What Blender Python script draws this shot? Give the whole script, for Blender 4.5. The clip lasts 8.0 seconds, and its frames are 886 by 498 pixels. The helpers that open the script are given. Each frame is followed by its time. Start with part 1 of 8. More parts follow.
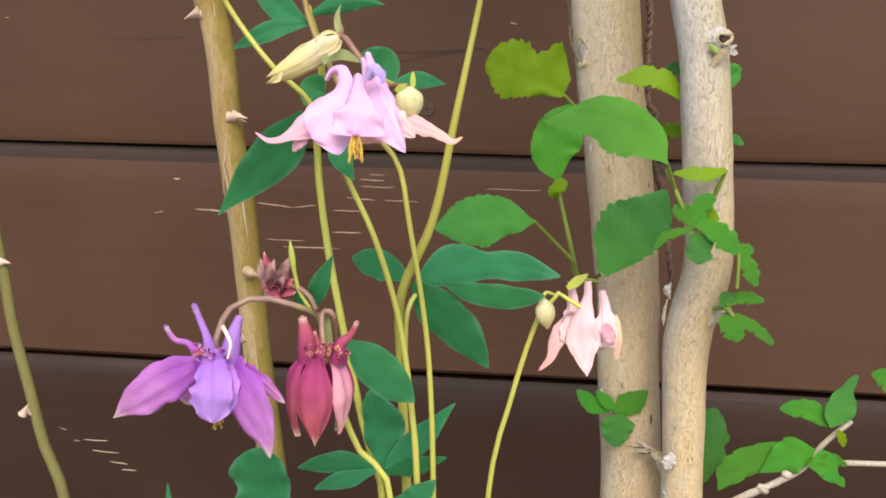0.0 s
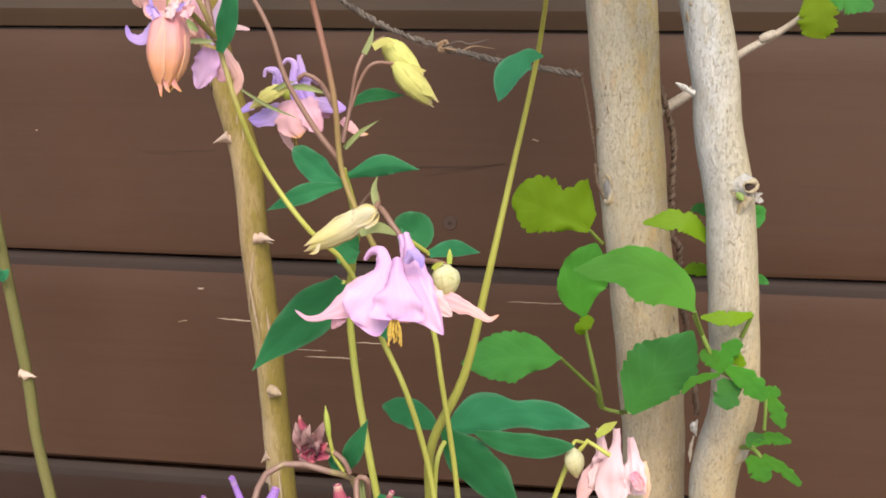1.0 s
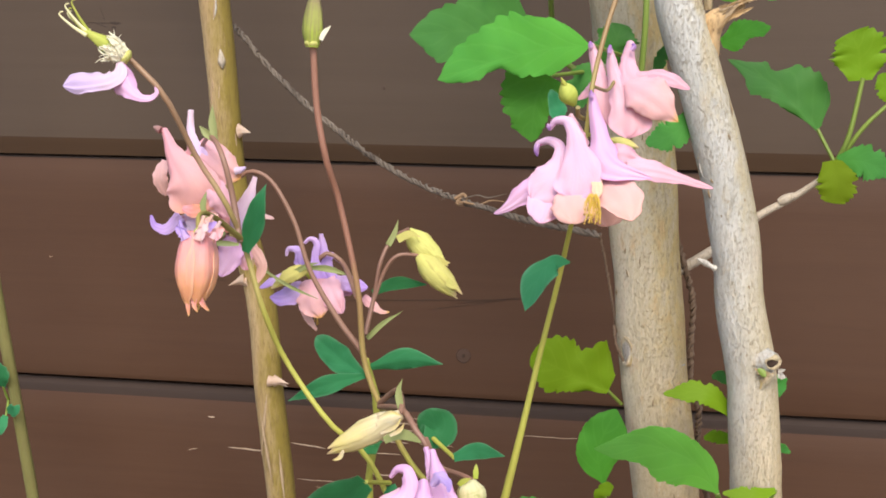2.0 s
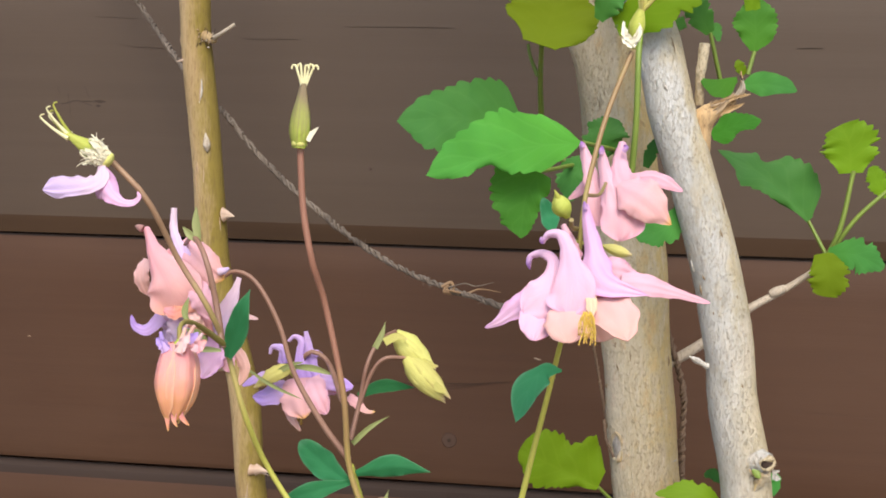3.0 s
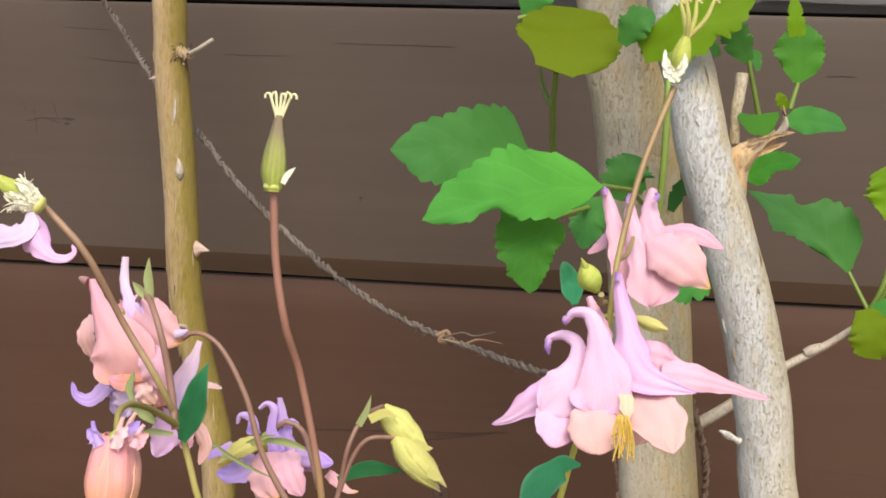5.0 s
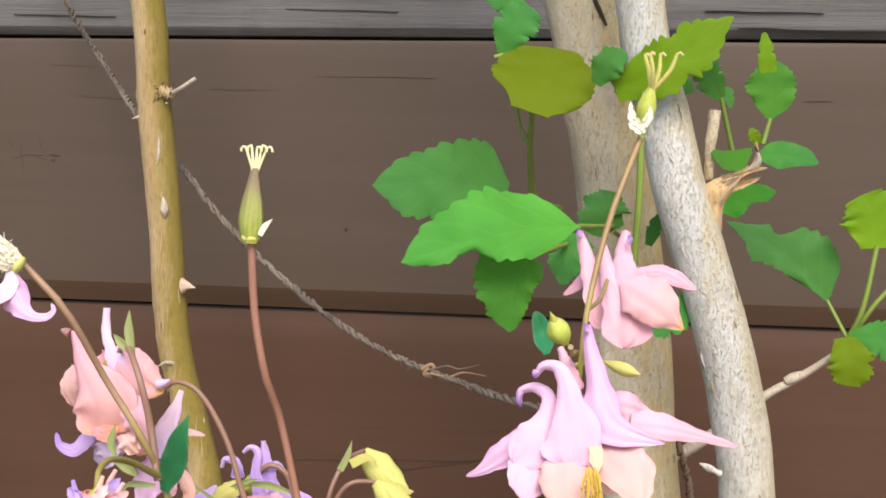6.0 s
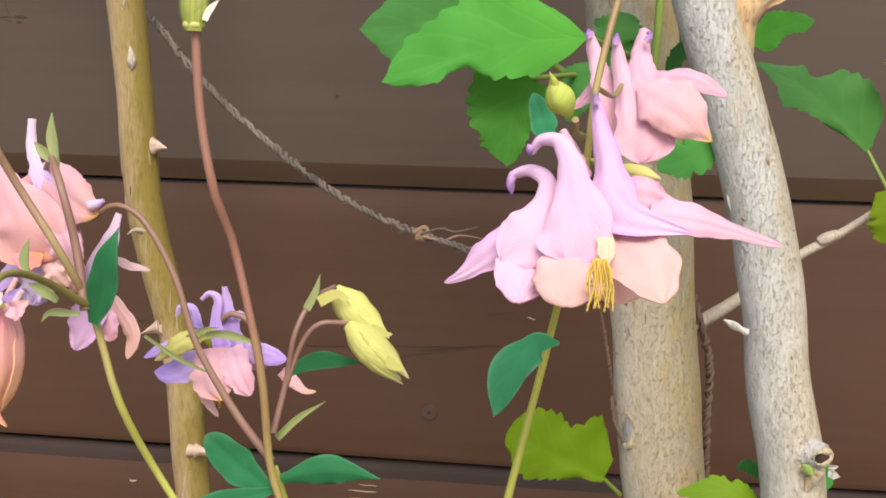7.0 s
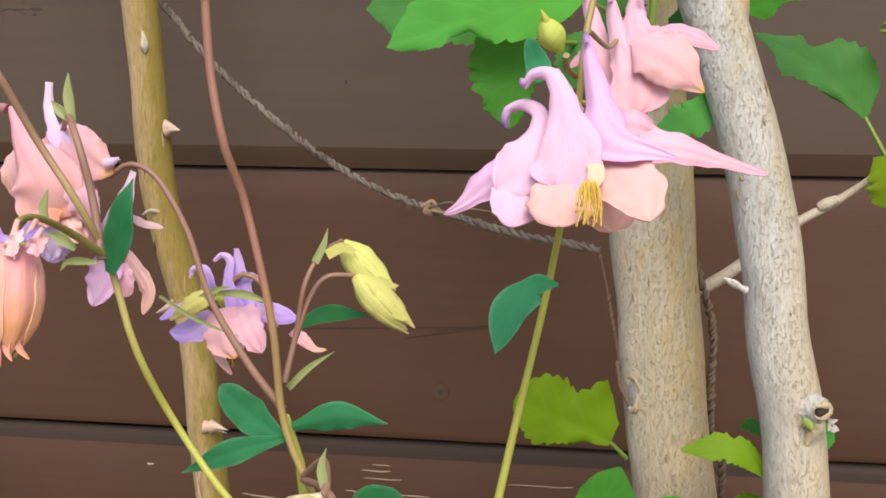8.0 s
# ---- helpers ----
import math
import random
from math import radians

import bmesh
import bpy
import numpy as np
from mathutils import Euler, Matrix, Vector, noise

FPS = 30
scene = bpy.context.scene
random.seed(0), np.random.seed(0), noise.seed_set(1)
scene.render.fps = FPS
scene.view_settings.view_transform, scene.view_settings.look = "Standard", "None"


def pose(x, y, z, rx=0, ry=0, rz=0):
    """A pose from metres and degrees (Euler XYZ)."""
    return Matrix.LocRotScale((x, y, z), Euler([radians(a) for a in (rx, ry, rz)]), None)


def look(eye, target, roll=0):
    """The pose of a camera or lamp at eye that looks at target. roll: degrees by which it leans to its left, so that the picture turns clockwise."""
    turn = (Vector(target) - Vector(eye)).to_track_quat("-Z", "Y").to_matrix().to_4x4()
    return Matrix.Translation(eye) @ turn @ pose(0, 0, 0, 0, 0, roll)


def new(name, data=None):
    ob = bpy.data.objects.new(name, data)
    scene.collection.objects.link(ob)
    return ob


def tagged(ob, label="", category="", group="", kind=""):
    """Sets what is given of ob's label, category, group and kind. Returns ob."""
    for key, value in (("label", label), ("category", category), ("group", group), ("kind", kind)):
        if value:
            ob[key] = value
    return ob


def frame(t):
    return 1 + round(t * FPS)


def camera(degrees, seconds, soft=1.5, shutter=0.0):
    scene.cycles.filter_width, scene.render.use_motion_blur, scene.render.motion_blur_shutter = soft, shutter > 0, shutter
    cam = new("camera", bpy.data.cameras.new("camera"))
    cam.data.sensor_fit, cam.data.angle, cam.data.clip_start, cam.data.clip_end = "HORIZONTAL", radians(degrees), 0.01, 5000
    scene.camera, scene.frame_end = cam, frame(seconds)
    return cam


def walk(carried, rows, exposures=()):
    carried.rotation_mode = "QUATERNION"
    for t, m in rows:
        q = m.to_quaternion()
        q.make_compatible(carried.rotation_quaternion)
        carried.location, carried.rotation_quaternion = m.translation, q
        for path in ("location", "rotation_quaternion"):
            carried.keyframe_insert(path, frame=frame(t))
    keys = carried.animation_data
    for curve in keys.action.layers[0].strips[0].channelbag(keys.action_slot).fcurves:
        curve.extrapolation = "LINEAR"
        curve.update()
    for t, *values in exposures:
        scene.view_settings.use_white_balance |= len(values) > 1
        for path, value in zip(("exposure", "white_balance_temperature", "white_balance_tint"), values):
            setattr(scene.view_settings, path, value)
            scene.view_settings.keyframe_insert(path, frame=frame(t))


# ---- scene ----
cam = camera(42.0, 8.0, 1.8)
PATH = [
    (0, (0.10238, 0.00273, 1.10867), (-0.1706, 1.9224, 0.6184), 0.31),
    (0.5, (0.09828, 0.00708, 1.119), (-0.1863, 1.9344, 0.667), 0.72),
    (1, (0.09512, 0.00417, 1.13946), (-0.1994, 1.9435, 0.7492), 0.39),
    (1.5, (0.08942, 0.00916, 1.15887), (-0.2222, 1.9535, 0.8089), 0.03),
    (2, (0.08711, 0.01145, 1.17777), (-0.2158, 1.9683, 0.8968), 0.83),
    (2.2, (0.08688, 0.01778, 1.17904), (-0.2076, 1.9791, 0.9214), 0.59),
    (3.3, (0.08355, 0.02261, 1.19173), (-0.191, 1.9964, 1.0223), 1.35),
    (3.5, (0.08362, 0.03103, 1.19012), (-0.1958, 2.0006, 0.9829), 1.04),
    (4, (0.07947, 0.04697, 1.19066), (-0.21, 2.0163, 0.9961), 1.73),
    (4.5, (0.07701, 0.06392, 1.19303), (-0.2144, 2.0337, 1.0053), 2.20),
    (5, (0.07512, 0.07154, 1.19739), (-0.192, 2.0474, 1.0411), 2.28),
    (5.2, (0.0769, 0.06727, 1.20565), (-0.1904, 2.0437, 1.0559), 2.17),
    (6.3, (0.08027, 0.07058, 1.20597), (-0.1754, 2.0499, 1.0752), 1.09),
    (6.5, (0.08076, 0.08154, 1.19627), (-0.1817, 2.0553, 1.0078), 1.37),
    (7, (0.08094, 0.11126, 1.17563), (-0.1926, 2.0756, 0.9179), 1.35),
    (7.5, (0.08349, 0.10456, 1.17537), (-0.2026, 2.0701, 0.9409), 0.80),
    (8, (0.08495, 0.10173, 1.16484), (-0.2135, 2.0638, 0.9178), 0.52),
]
walk(cam, [(t, look(eye, target, roll)) for t, eye, target, roll in PATH], [(0, 0.80), (2, 0.70), (3.6, 0.66), (5, 0.66), (6.4, 0.86), (7.2, 0.66), (8, 0.64)])

# ---------------------------------------------------------------- light
world = bpy.data.worlds.new("sky")
scene.world = world
world.use_nodes = True
wn = world.node_tree.nodes
sky = wn.new("ShaderNodeTexSky")
sky.sky_type = "NISHITA"
sky.sun_disc = False
SUN_UP, SUN_TURN = 48.0, 168.0          # elevation, compass turn of the sun (degrees)
sky.sun_elevation, sky.sun_rotation = radians(SUN_UP), radians(SUN_TURN)
wn["Background"].inputs["Strength"].default_value = 0.13
world.node_tree.links.new(sky.outputs["Color"], wn["Background"].inputs["Color"])
sun = new("sun", bpy.data.lights.new("sun", "SUN"))
sun.data.energy, sun.data.angle, sun.data.color = 2.85, radians(40), (1.0, 0.90, 0.74)
sd = Vector((math.sin(radians(SUN_TURN)) * math.cos(radians(SUN_UP)), math.cos(radians(SUN_TURN)) * math.cos(radians(SUN_UP)), math.sin(radians(SUN_UP))))
sun.matrix_world = look(sd * 20, (0, 0, 0))

# ---------------------------------------------------------------- materials


def mat_new(name):
    m = bpy.data.materials.new(name)
    m.use_nodes = True
    t = m.node_tree
    return m, t.nodes, t.links, t.nodes["Principled BSDF"], t.nodes["Material Output"]


def n_noise(n, l, vec, scale, detail=6, rough=0.6):
    x = n.new("ShaderNodeTexNoise")
    x.inputs["Scale"].default_value, x.inputs["Detail"].default_value, x.inputs["Roughness"].default_value = scale, detail, rough
    if vec is not None:
        l.new(vec, x.inputs["Vector"])
    return x.outputs["Fac"]


def n_map(n, l, scale=(1, 1, 1), kind="Object"):
    c, m = n.new("ShaderNodeTexCoord"), n.new("ShaderNodeMapping")
    m.inputs["Scale"].default_value = scale
    l.new(c.outputs[kind], m.inputs["Vector"])
    return m.outputs["Vector"]


def n_ramp(n, l, fac, stops):
    r = n.new("ShaderNodeValToRGB")
    e = r.color_ramp.elements
    while len(e) < len(stops):
        e.new(0.5)
    for k, (p, c) in zip(e, stops):
        k.position, k.color = p, (*c, 1)
    l.new(fac, r.inputs["Fac"])
    return r.outputs["Color"]


def n_mix(n, l, fac, a, b, blend="MIX"):
    x = n.new("ShaderNodeMix")
    x.data_type, x.blend_type = "RGBA", blend
    for v, s in ((fac, x.inputs[0]), (a, x.inputs[6]), (b, x.inputs[7])):
        if isinstance(v, (int, float)):
            s.default_value = v
        elif isinstance(v, tuple):
            s.default_value = (*v, 1)
        else:
            l.new(v, s)
    return x.outputs[2]


def n_math(n, l, op, a, b=0.0):
    x = n.new("ShaderNodeMath")
    x.operation = op
    for v, s in ((a, x.inputs[0]), (b, x.inputs[1])):
        if isinstance(v, (int, float)):
            s.default_value = v
        else:
            l.new(v, s)
    return x.outputs[0]


def n_bump(n, l, height, strength, distance, b):
    x = n.new("ShaderNodeBump")
    x.inputs["Strength"].default_value, x.inputs["Distance"].default_value = strength, distance
    l.new(height, x.inputs["Height"])
    l.new(x.outputs["Normal"], b.inputs["Normal"])


def wood_paint(name, base, dark, light, rough=0.55, grain=0.3):
    """Stained plank: long grain along x, stains and faded spots."""
    m, n, l, b, o = mat_new(name)
    g = n_noise(n, l, n_map(n, l, (2.2, 40, 70)), 2.0, 7, 0.6)
    s = n_noise(n, l, n_map(n, l, (1, 1, 1.6)), 9.0, 5, 0.6)
    f = n_noise(n, l, n_map(n, l, (6, 60, 260)), 4.0, 4, 0.7)
    col = n_ramp(n, l, g, [(0.15, dark), (0.5, base), (0.95, light)])
    col = n_mix(n, l, n_ramp(n, l, s, [(0.40, (0, 0, 0)), (0.75, (0.6, 0.6, 0.6))]), col, light)
    col = n_mix(n, l, n_ramp(n, l, n_noise(n, l, n_map(n, l, (1, 1, 2.2)), 23.0, 6, 0.7), [(0.55, (0, 0, 0)), (0.8, (0.5, 0.5, 0.5))]), col, dark)
    oi = n.new("ShaderNodeObjectInfo")
    col = n_mix(n, l, n_math(n, l, "MULTIPLY", oi.outputs["Random"], 0.16), col, dark)
    b.inputs["Specular IOR Level"].default_value = 0.35
    l.new(col, b.inputs["Base Color"])
    l.new(n_math(n, l, "ADD", n_math(n, l, "MULTIPLY", s, 0.25), rough - 0.12), b.inputs["Roughness"])
    n_bump(n, l, n_math(n, l, "ADD", n_math(n, l, "MULTIPLY", g, 0.7), n_math(n, l, "MULTIPLY", f, 0.5)), grain, 0.0012, b)
    return m


def bark(name, base, pale, dark, speck=0.5, stretch=0.35, bump=0.5, scale=1.0, warm=None):
    m, n, l, b, o = mat_new(name)
    v = n_map(n, l, (scale, scale, scale * stretch))
    big = n_noise(n, l, v, 70, 5, 0.6)
    fine = n_noise(n, l, v, 1000, 6, 0.7)
    sp = n.new("ShaderNodeTexVoronoi")
    sp.inputs["Scale"].default_value = 820
    l.new(v, sp.inputs["Vector"])
    col = n_ramp(n, l, big, [(0.3, base), (0.7, pale)])
    if warm:
        patch = n_noise(n, l, n_map(n, l, (1, 1, 0.30)), 45, 6, 0.75)
        uv, sep = n.new("ShaderNodeUVMap"), n.new("ShaderNodeSeparateXYZ")
        l.new(uv.outputs["UV"], sep.inputs[0])
        turn = n_math(n, l, "ADD", sep.outputs[1], n_math(n, l, "MULTIPLY", n_math(n, l, "SUBTRACT", patch, 0.5), 0.9))
        col = n_mix(n, l, n_ramp(n, l, turn, [(0.50, (0, 0, 0)), (0.70, (0.95, 0.95, 0.95))]), col, warm)
        fibre = n_noise(n, l, n_map(n, l, (1, 1, 0.06)), 520, 4, 0.7)
        col = n_mix(n, l, n_ramp(n, l, fibre, [(0.58, (0, 0, 0)), (0.72, (0.40, 0.40, 0.40))]), col, dark)
        moss = n_noise(n, l, n_map(n, l, (1, 1, 0.3)), 110, 5, 0.7)
        col = n_mix(n, l, n_ramp(n, l, moss, [(0.56, (0, 0, 0)), (0.74, (0.35, 0.35, 0.35))]), col, dark)
    col = n_mix(n, l, n_ramp(n, l, fine, [(0.36, (speck,) * 3), (0.50, (0, 0, 0))]), col, dark)
    col = n_mix(n, l, n_ramp(n, l, sp.outputs["Distance"], [(0.08, (speck,) * 3), (0.2, (0, 0, 0))]), col, dark)
    l.new(col, b.inputs["Base Color"])
    b.inputs["Roughness"].default_value = 0.85
    n_bump(n, l, n_math(n, l, "ADD", fine, n_math(n, l, "MULTIPLY", big, 0.6)), bump, 0.0009, b)
    return m


def shrub_bark(name, base, pale, warm, blush, low):
    """Smooth young bark: long pale, tan and blushed patches, a painted sunlit side, fine upright wrinkles, short dark
    flecks and lenticels.
    """
    m, n, l, b, o = mat_new(name)
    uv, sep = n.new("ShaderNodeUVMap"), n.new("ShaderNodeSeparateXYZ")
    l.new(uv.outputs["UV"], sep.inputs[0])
    long_ = n_noise(n, l, n_map(n, l, (1, 1, 0.35)), 60, 6, 0.65)
    patch = n_noise(n, l, n_map(n, l, (1, 1, 0.45)), 130, 5, 0.7)
    wrinkle = n_noise(n, l, n_map(n, l, (1, 1, 0.28)), 720, 5, 0.75)
    fleck = n_noise(n, l, n_map(n, l, (1, 1, 0.5)), 1300, 4, 0.7)
    where = n_noise(n, l, n_map(n, l, (1, 1, 0.5)), 150, 4, 0.6)
    pit = n_noise(n, l, n_map(n, l, (1, 1, 0.7)), 420, 2, 0.5)
    col = n_ramp(n, l, long_, [(0.35, base), (0.62, pale)])
    # light put into the colour: grey sky side, warm sunlit side round the stem
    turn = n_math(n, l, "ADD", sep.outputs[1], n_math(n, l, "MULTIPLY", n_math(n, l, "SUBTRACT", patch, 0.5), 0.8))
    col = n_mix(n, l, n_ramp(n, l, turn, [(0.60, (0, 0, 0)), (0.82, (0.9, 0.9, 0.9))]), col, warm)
    col = n_mix(n, l, n_ramp(n, l, patch, [(0.54, (0, 0, 0)), (0.70, (0.55, 0.55, 0.55))]), col, blush)
    # tan towards the foot, strongest on the painted warm side
    height = n_math(n, l, "ADD", sep.outputs[0], n_math(n, l, "MULTIPLY", n_math(n, l, "SUBTRACT", patch, 0.5), 0.22))
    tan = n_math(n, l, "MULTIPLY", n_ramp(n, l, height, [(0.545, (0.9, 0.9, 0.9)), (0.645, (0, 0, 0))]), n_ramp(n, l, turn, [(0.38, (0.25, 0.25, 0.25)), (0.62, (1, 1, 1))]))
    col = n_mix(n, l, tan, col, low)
    col = n_mix(n, l, n_ramp(n, l, wrinkle, [(0.26, (0.50, 0.50, 0.50)), (0.50, (0, 0, 0))]), col, (base[0] * 0.66, base[1] * 0.62, base[2] * 0.52))
    col = n_mix(n, l, n_ramp(n, l, wrinkle, [(0.56, (0, 0, 0)), (0.72, (0.6, 0.6, 0.6))]), col, tuple(min(0.88, x * 1.15) for x in pale))
    dark = (0.29, 0.21, 0.13)
    spots = n_math(n, l, "MULTIPLY", n_math(n, l, "MINIMUM", n_math(n, l, "MULTIPLY", n_math(n, l, "MAXIMUM", n_math(n, l, "SUBTRACT", fleck, 0.53), 0.0), 9.0), 1.0), n_math(n, l, "MINIMUM", n_math(n, l, "MULTIPLY", n_math(n, l, "MAXIMUM", n_math(n, l, "SUBTRACT", where, 0.30), 0.0), 3.0), 0.44))
    col = n_mix(n, l, spots, col, dark)
    col = n_mix(n, l, n_ramp(n, l, pit, [(0.68, (0, 0, 0)), (0.75, (0.5, 0.5, 0.5))]), col, (0.34, 0.24, 0.15))
    l.new(col, b.inputs["Base Color"])
    b.inputs["Roughness"].default_value = 0.8
    b.inputs["Specular IOR Level"].default_value = 0.3
    n_bump(n, l, n_math(n, l, "ADD", n_math(n, l, "ADD", wrinkle, n_math(n, l, "MULTIPLY", spots, -0.6)), n_math(n, l, "MULTIPLY", patch, 0.8)), 0.85, 0.0012, b)
    return m


def tissue(name, near, far, vein, through_col, trans=0.35, rough=0.5, veins=7.0, vein_amount=0.35, spots=None, bump=0.25, streak=0.0, tips=None, margin=None):
    """Leaf or petal: colour from base to tip along u, a midrib and side veins, and light that shines through."""
    m, n, l, b, o = mat_new(name)
    uv = n.new("ShaderNodeUVMap")
    sep = n.new("ShaderNodeSeparateXYZ")
    l.new(uv.outputs["UV"], sep.inputs[0])
    s, u = sep.outputs[0], sep.outputs[1]
    au = n_math(n, l, "ABSOLUTE", n_math(n, l, "SUBTRACT", u, 0.5))
    ob = n_map(n, l)
    cloud = n_noise(n, l, ob, 160, 5, 0.6)
    fine = n_noise(n, l, ob, 1500, 3, 0.6)
    along = n_math(n, l, "ADD", s, n_math(n, l, "MULTIPLY", n_math(n, l, "SUBTRACT", cloud, 0.5), 0.7))
    col = n_ramp(n, l, along, [(0.12, near), (0.85, far)])
    bow = n_math(n, l, "SUBTRACT", n_math(n, l, "ADD", s, n_math(n, l, "MULTIPLY", n_math(n, l, "SUBTRACT", cloud, 0.5), 0.05)), n_math(n, l, "MULTIPLY", au, 0.75))
    wave = n_math(n, l, "SINE", n_math(n, l, "MULTIPLY", bow, veins * 2 * math.pi))
    side = n_math(n, l, "POWER", n_math(n, l, "MAXIMUM", wave, 0.0), 7.0)
    mid = n_math(n, l, "SUBTRACT", 1.0, n_math(n, l, "MINIMUM", n_math(n, l, "MULTIPLY", au, 30.0), 1.0))
    lines = n_math(n, l, "MULTIPLY", n_math(n, l, "MAXIMUM", side, mid), vein_amount)
    col = n_mix(n, l, lines, col, vein)
    col = n_mix(n, l, n_math(n, l, "MULTIPLY", fine, 0.18), col, vein)
    if streak:
        w = n.new("ShaderNodeCombineXYZ")
        l.new(n_math(n, l, "MULTIPLY", s, 2.2), w.inputs[0])
        l.new(n_math(n, l, "MULTIPLY", u, 34.0), w.inputs[1])
        l.new(n_math(n, l, "MULTIPLY", n.new("ShaderNodeObjectInfo").outputs["Random"], 40.0), w.inputs[2])
        st = n_noise(n, l, w.outputs[0], 1.0, 4, 0.6)
        col = n_mix(n, l, n_math(n, l, "MULTIPLY", n_ramp(n, l, st, [(0.40, (0, 0, 0)), (0.72, (1, 1, 1))]), streak), col, vein)
    if margin:
        rim = n_math(n, l, "ADD", n_math(n, l, "MAXIMUM", n_math(n, l, "MULTIPLY", au, 2.0), n_math(n, l, "POWER", s, 2.0)), n_math(n, l, "MULTIPLY", n_math(n, l, "SUBTRACT", cloud, 0.5), 0.5))
        col = n_mix(n, l, n_ramp(n, l, rim, [(0.80, (0, 0, 0)), (1.0, (0.6, 0.6, 0.6))]), col, margin)
    if tips:
        col = n_mix(n, l, n_ramp(n, l, s, [(0.86, (0, 0, 0)), (0.99, (0.9, 0.9, 0.9))]), col, tips)
    if spots:
        col = n_mix(n, l, n_ramp(n, l, n_noise(n, l, ob, 420, 3, 0.5), [(0.66, (0, 0, 0)), (0.72, (0.8, 0.8, 0.8))]), col, spots)
    oi = n.new("ShaderNodeObjectInfo")
    hs = n.new("ShaderNodeHueSaturation")
    l.new(col, hs.inputs["Color"])
    l.new(n_math(n, l, "ADD", n_math(n, l, "MULTIPLY", oi.outputs["Random"], 0.14 if streak else 0.30), 0.93 if streak else 0.85), hs.inputs["Value"])
    l.new(n_math(n, l, "ADD", n_math(n, l, "MULTIPLY", oi.outputs["Random"], 0.02), 0.49), hs.inputs["Hue"])
    l.new(hs.outputs["Color"], b.inputs["Base Color"])
    b.inputs["Roughness"].default_value = 0.8 if streak else rough + 0.05
    b.inputs["Specular IOR Level"].default_value = 0.12 if streak else 0.17
    relief = n_math(n, l, "ADD", cloud, n_math(n, l, "MULTIPLY", n_math(n, l, "MAXIMUM", side, mid), -0.35))
    if streak:
        relief = n_math(n, l, "ADD", relief, n_math(n, l, "MULTIPLY", st, 0.5))
    n_bump(n, l, relief, bump, 0.0005, b)
    tr, mx = n.new("ShaderNodeBsdfTranslucent"), n.new("ShaderNodeMixShader")
    l.new(n_mix(n, l, 0.6, hs.outputs["Color"], through_col), tr.inputs["Color"])
    mx.inputs[0].default_value = trans
    l.new(b.outputs[0], mx.inputs[1])
    l.new(tr.outputs[0], mx.inputs[2])
    l.new(mx.outputs[0], o.inputs["Surface"])
    return m


def stalk(name, low, high, rough=0.5, fine_scale=900):
    """Stem skin: patches of two colours and fine streaks."""
    m, n, l, b, o = mat_new(name)
    v = n_map(n, l, (1, 1, 0.25))
    c = n_noise(n, l, v, 60, 4, 0.6)
    f = n_noise(n, l, v, fine_scale, 3, 0.6)
    col = n_ramp(n, l, c, [(0.3, low), (0.7, high)])
    col = n_mix(n, l, n_math(n, l, "MULTIPLY", f, 0.3), col, tuple(x * 0.6 for x in low))
    l.new(col, b.inputs["Base Color"])
    b.inputs["Roughness"].default_value = rough
    n_bump(n, l, f, 0.2, 0.0004, b)
    return m


def stem_skin(name, low, high, start, end):
    """Stem skin that turns from its low colour to its high colour between two shares of its length."""
    m, n, l, b, o = mat_new(name)
    uv = n.new("ShaderNodeUVMap")
    sep = n.new("ShaderNodeSeparateXYZ")
    l.new(uv.outputs["UV"], sep.inputs[0])
    v = n_map(n, l, (1, 1, 0.2))
    c, f = n_noise(n, l, v, 70, 4, 0.6), n_noise(n, l, v, 1100, 3, 0.6)
    k = n_math(n, l, "ADD", sep.outputs[0], n_math(n, l, "MULTIPLY", n_math(n, l, "SUBTRACT", c, 0.5), 0.12))
    col = n_ramp(n, l, k, [(start, low), (end, high)])
    col = n_mix(n, l, n_math(n, l, "MULTIPLY", f, 0.35), col, tuple(x * 0.55 for x in high))
    l.new(col, b.inputs["Base Color"])
    b.inputs["Roughness"].default_value = 0.5
    n_bump(n, l, f, 0.25, 0.0003, b)
    return m


M_BOARD = wood_paint("brown stained board", (0.0645, 0.0285, 0.0146), (0.053, 0.0228, 0.0114), (0.077, 0.0370, 0.0204), 0.55, 0.12)
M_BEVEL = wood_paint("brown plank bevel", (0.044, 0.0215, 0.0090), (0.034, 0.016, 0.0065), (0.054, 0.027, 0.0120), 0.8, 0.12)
M_BOARD_GREY = wood_paint("faded grey-brown board", (0.0680, 0.0445, 0.0305), (0.0590, 0.0385, 0.0265), (0.0770, 0.0520, 0.038), 0.62, 0.08)
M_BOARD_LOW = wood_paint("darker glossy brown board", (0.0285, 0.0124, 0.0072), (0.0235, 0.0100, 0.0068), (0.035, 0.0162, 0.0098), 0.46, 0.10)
M_BEAM = wood_paint("weathered grey board", (0.10, 0.092, 0.092), (0.035, 0.031, 0.03), (0.17, 0.16, 0.16), 0.75, 1.0)
# upward chamfers coloured dark: painted shade where the sun lamp lights them too strongly
M_EDGE = wood_paint("shade-toned plank edge", (0.031, 0.018, 0.0135), (0.022, 0.012, 0.009), (0.040, 0.025, 0.020), 0.8, 0.10)
M_GAP = stalk("dark gap", (0.012, 0.009, 0.008), (0.02, 0.014, 0.011), 0.95, 200)
M_SCRATCH = stalk("bare wood", (0.32, 0.22, 0.15), (0.50, 0.38, 0.29), 0.8, 400)
M_CRACK = stalk("crack in wood", (0.036, 0.021, 0.015), (0.052, 0.030, 0.021), 0.95, 400)
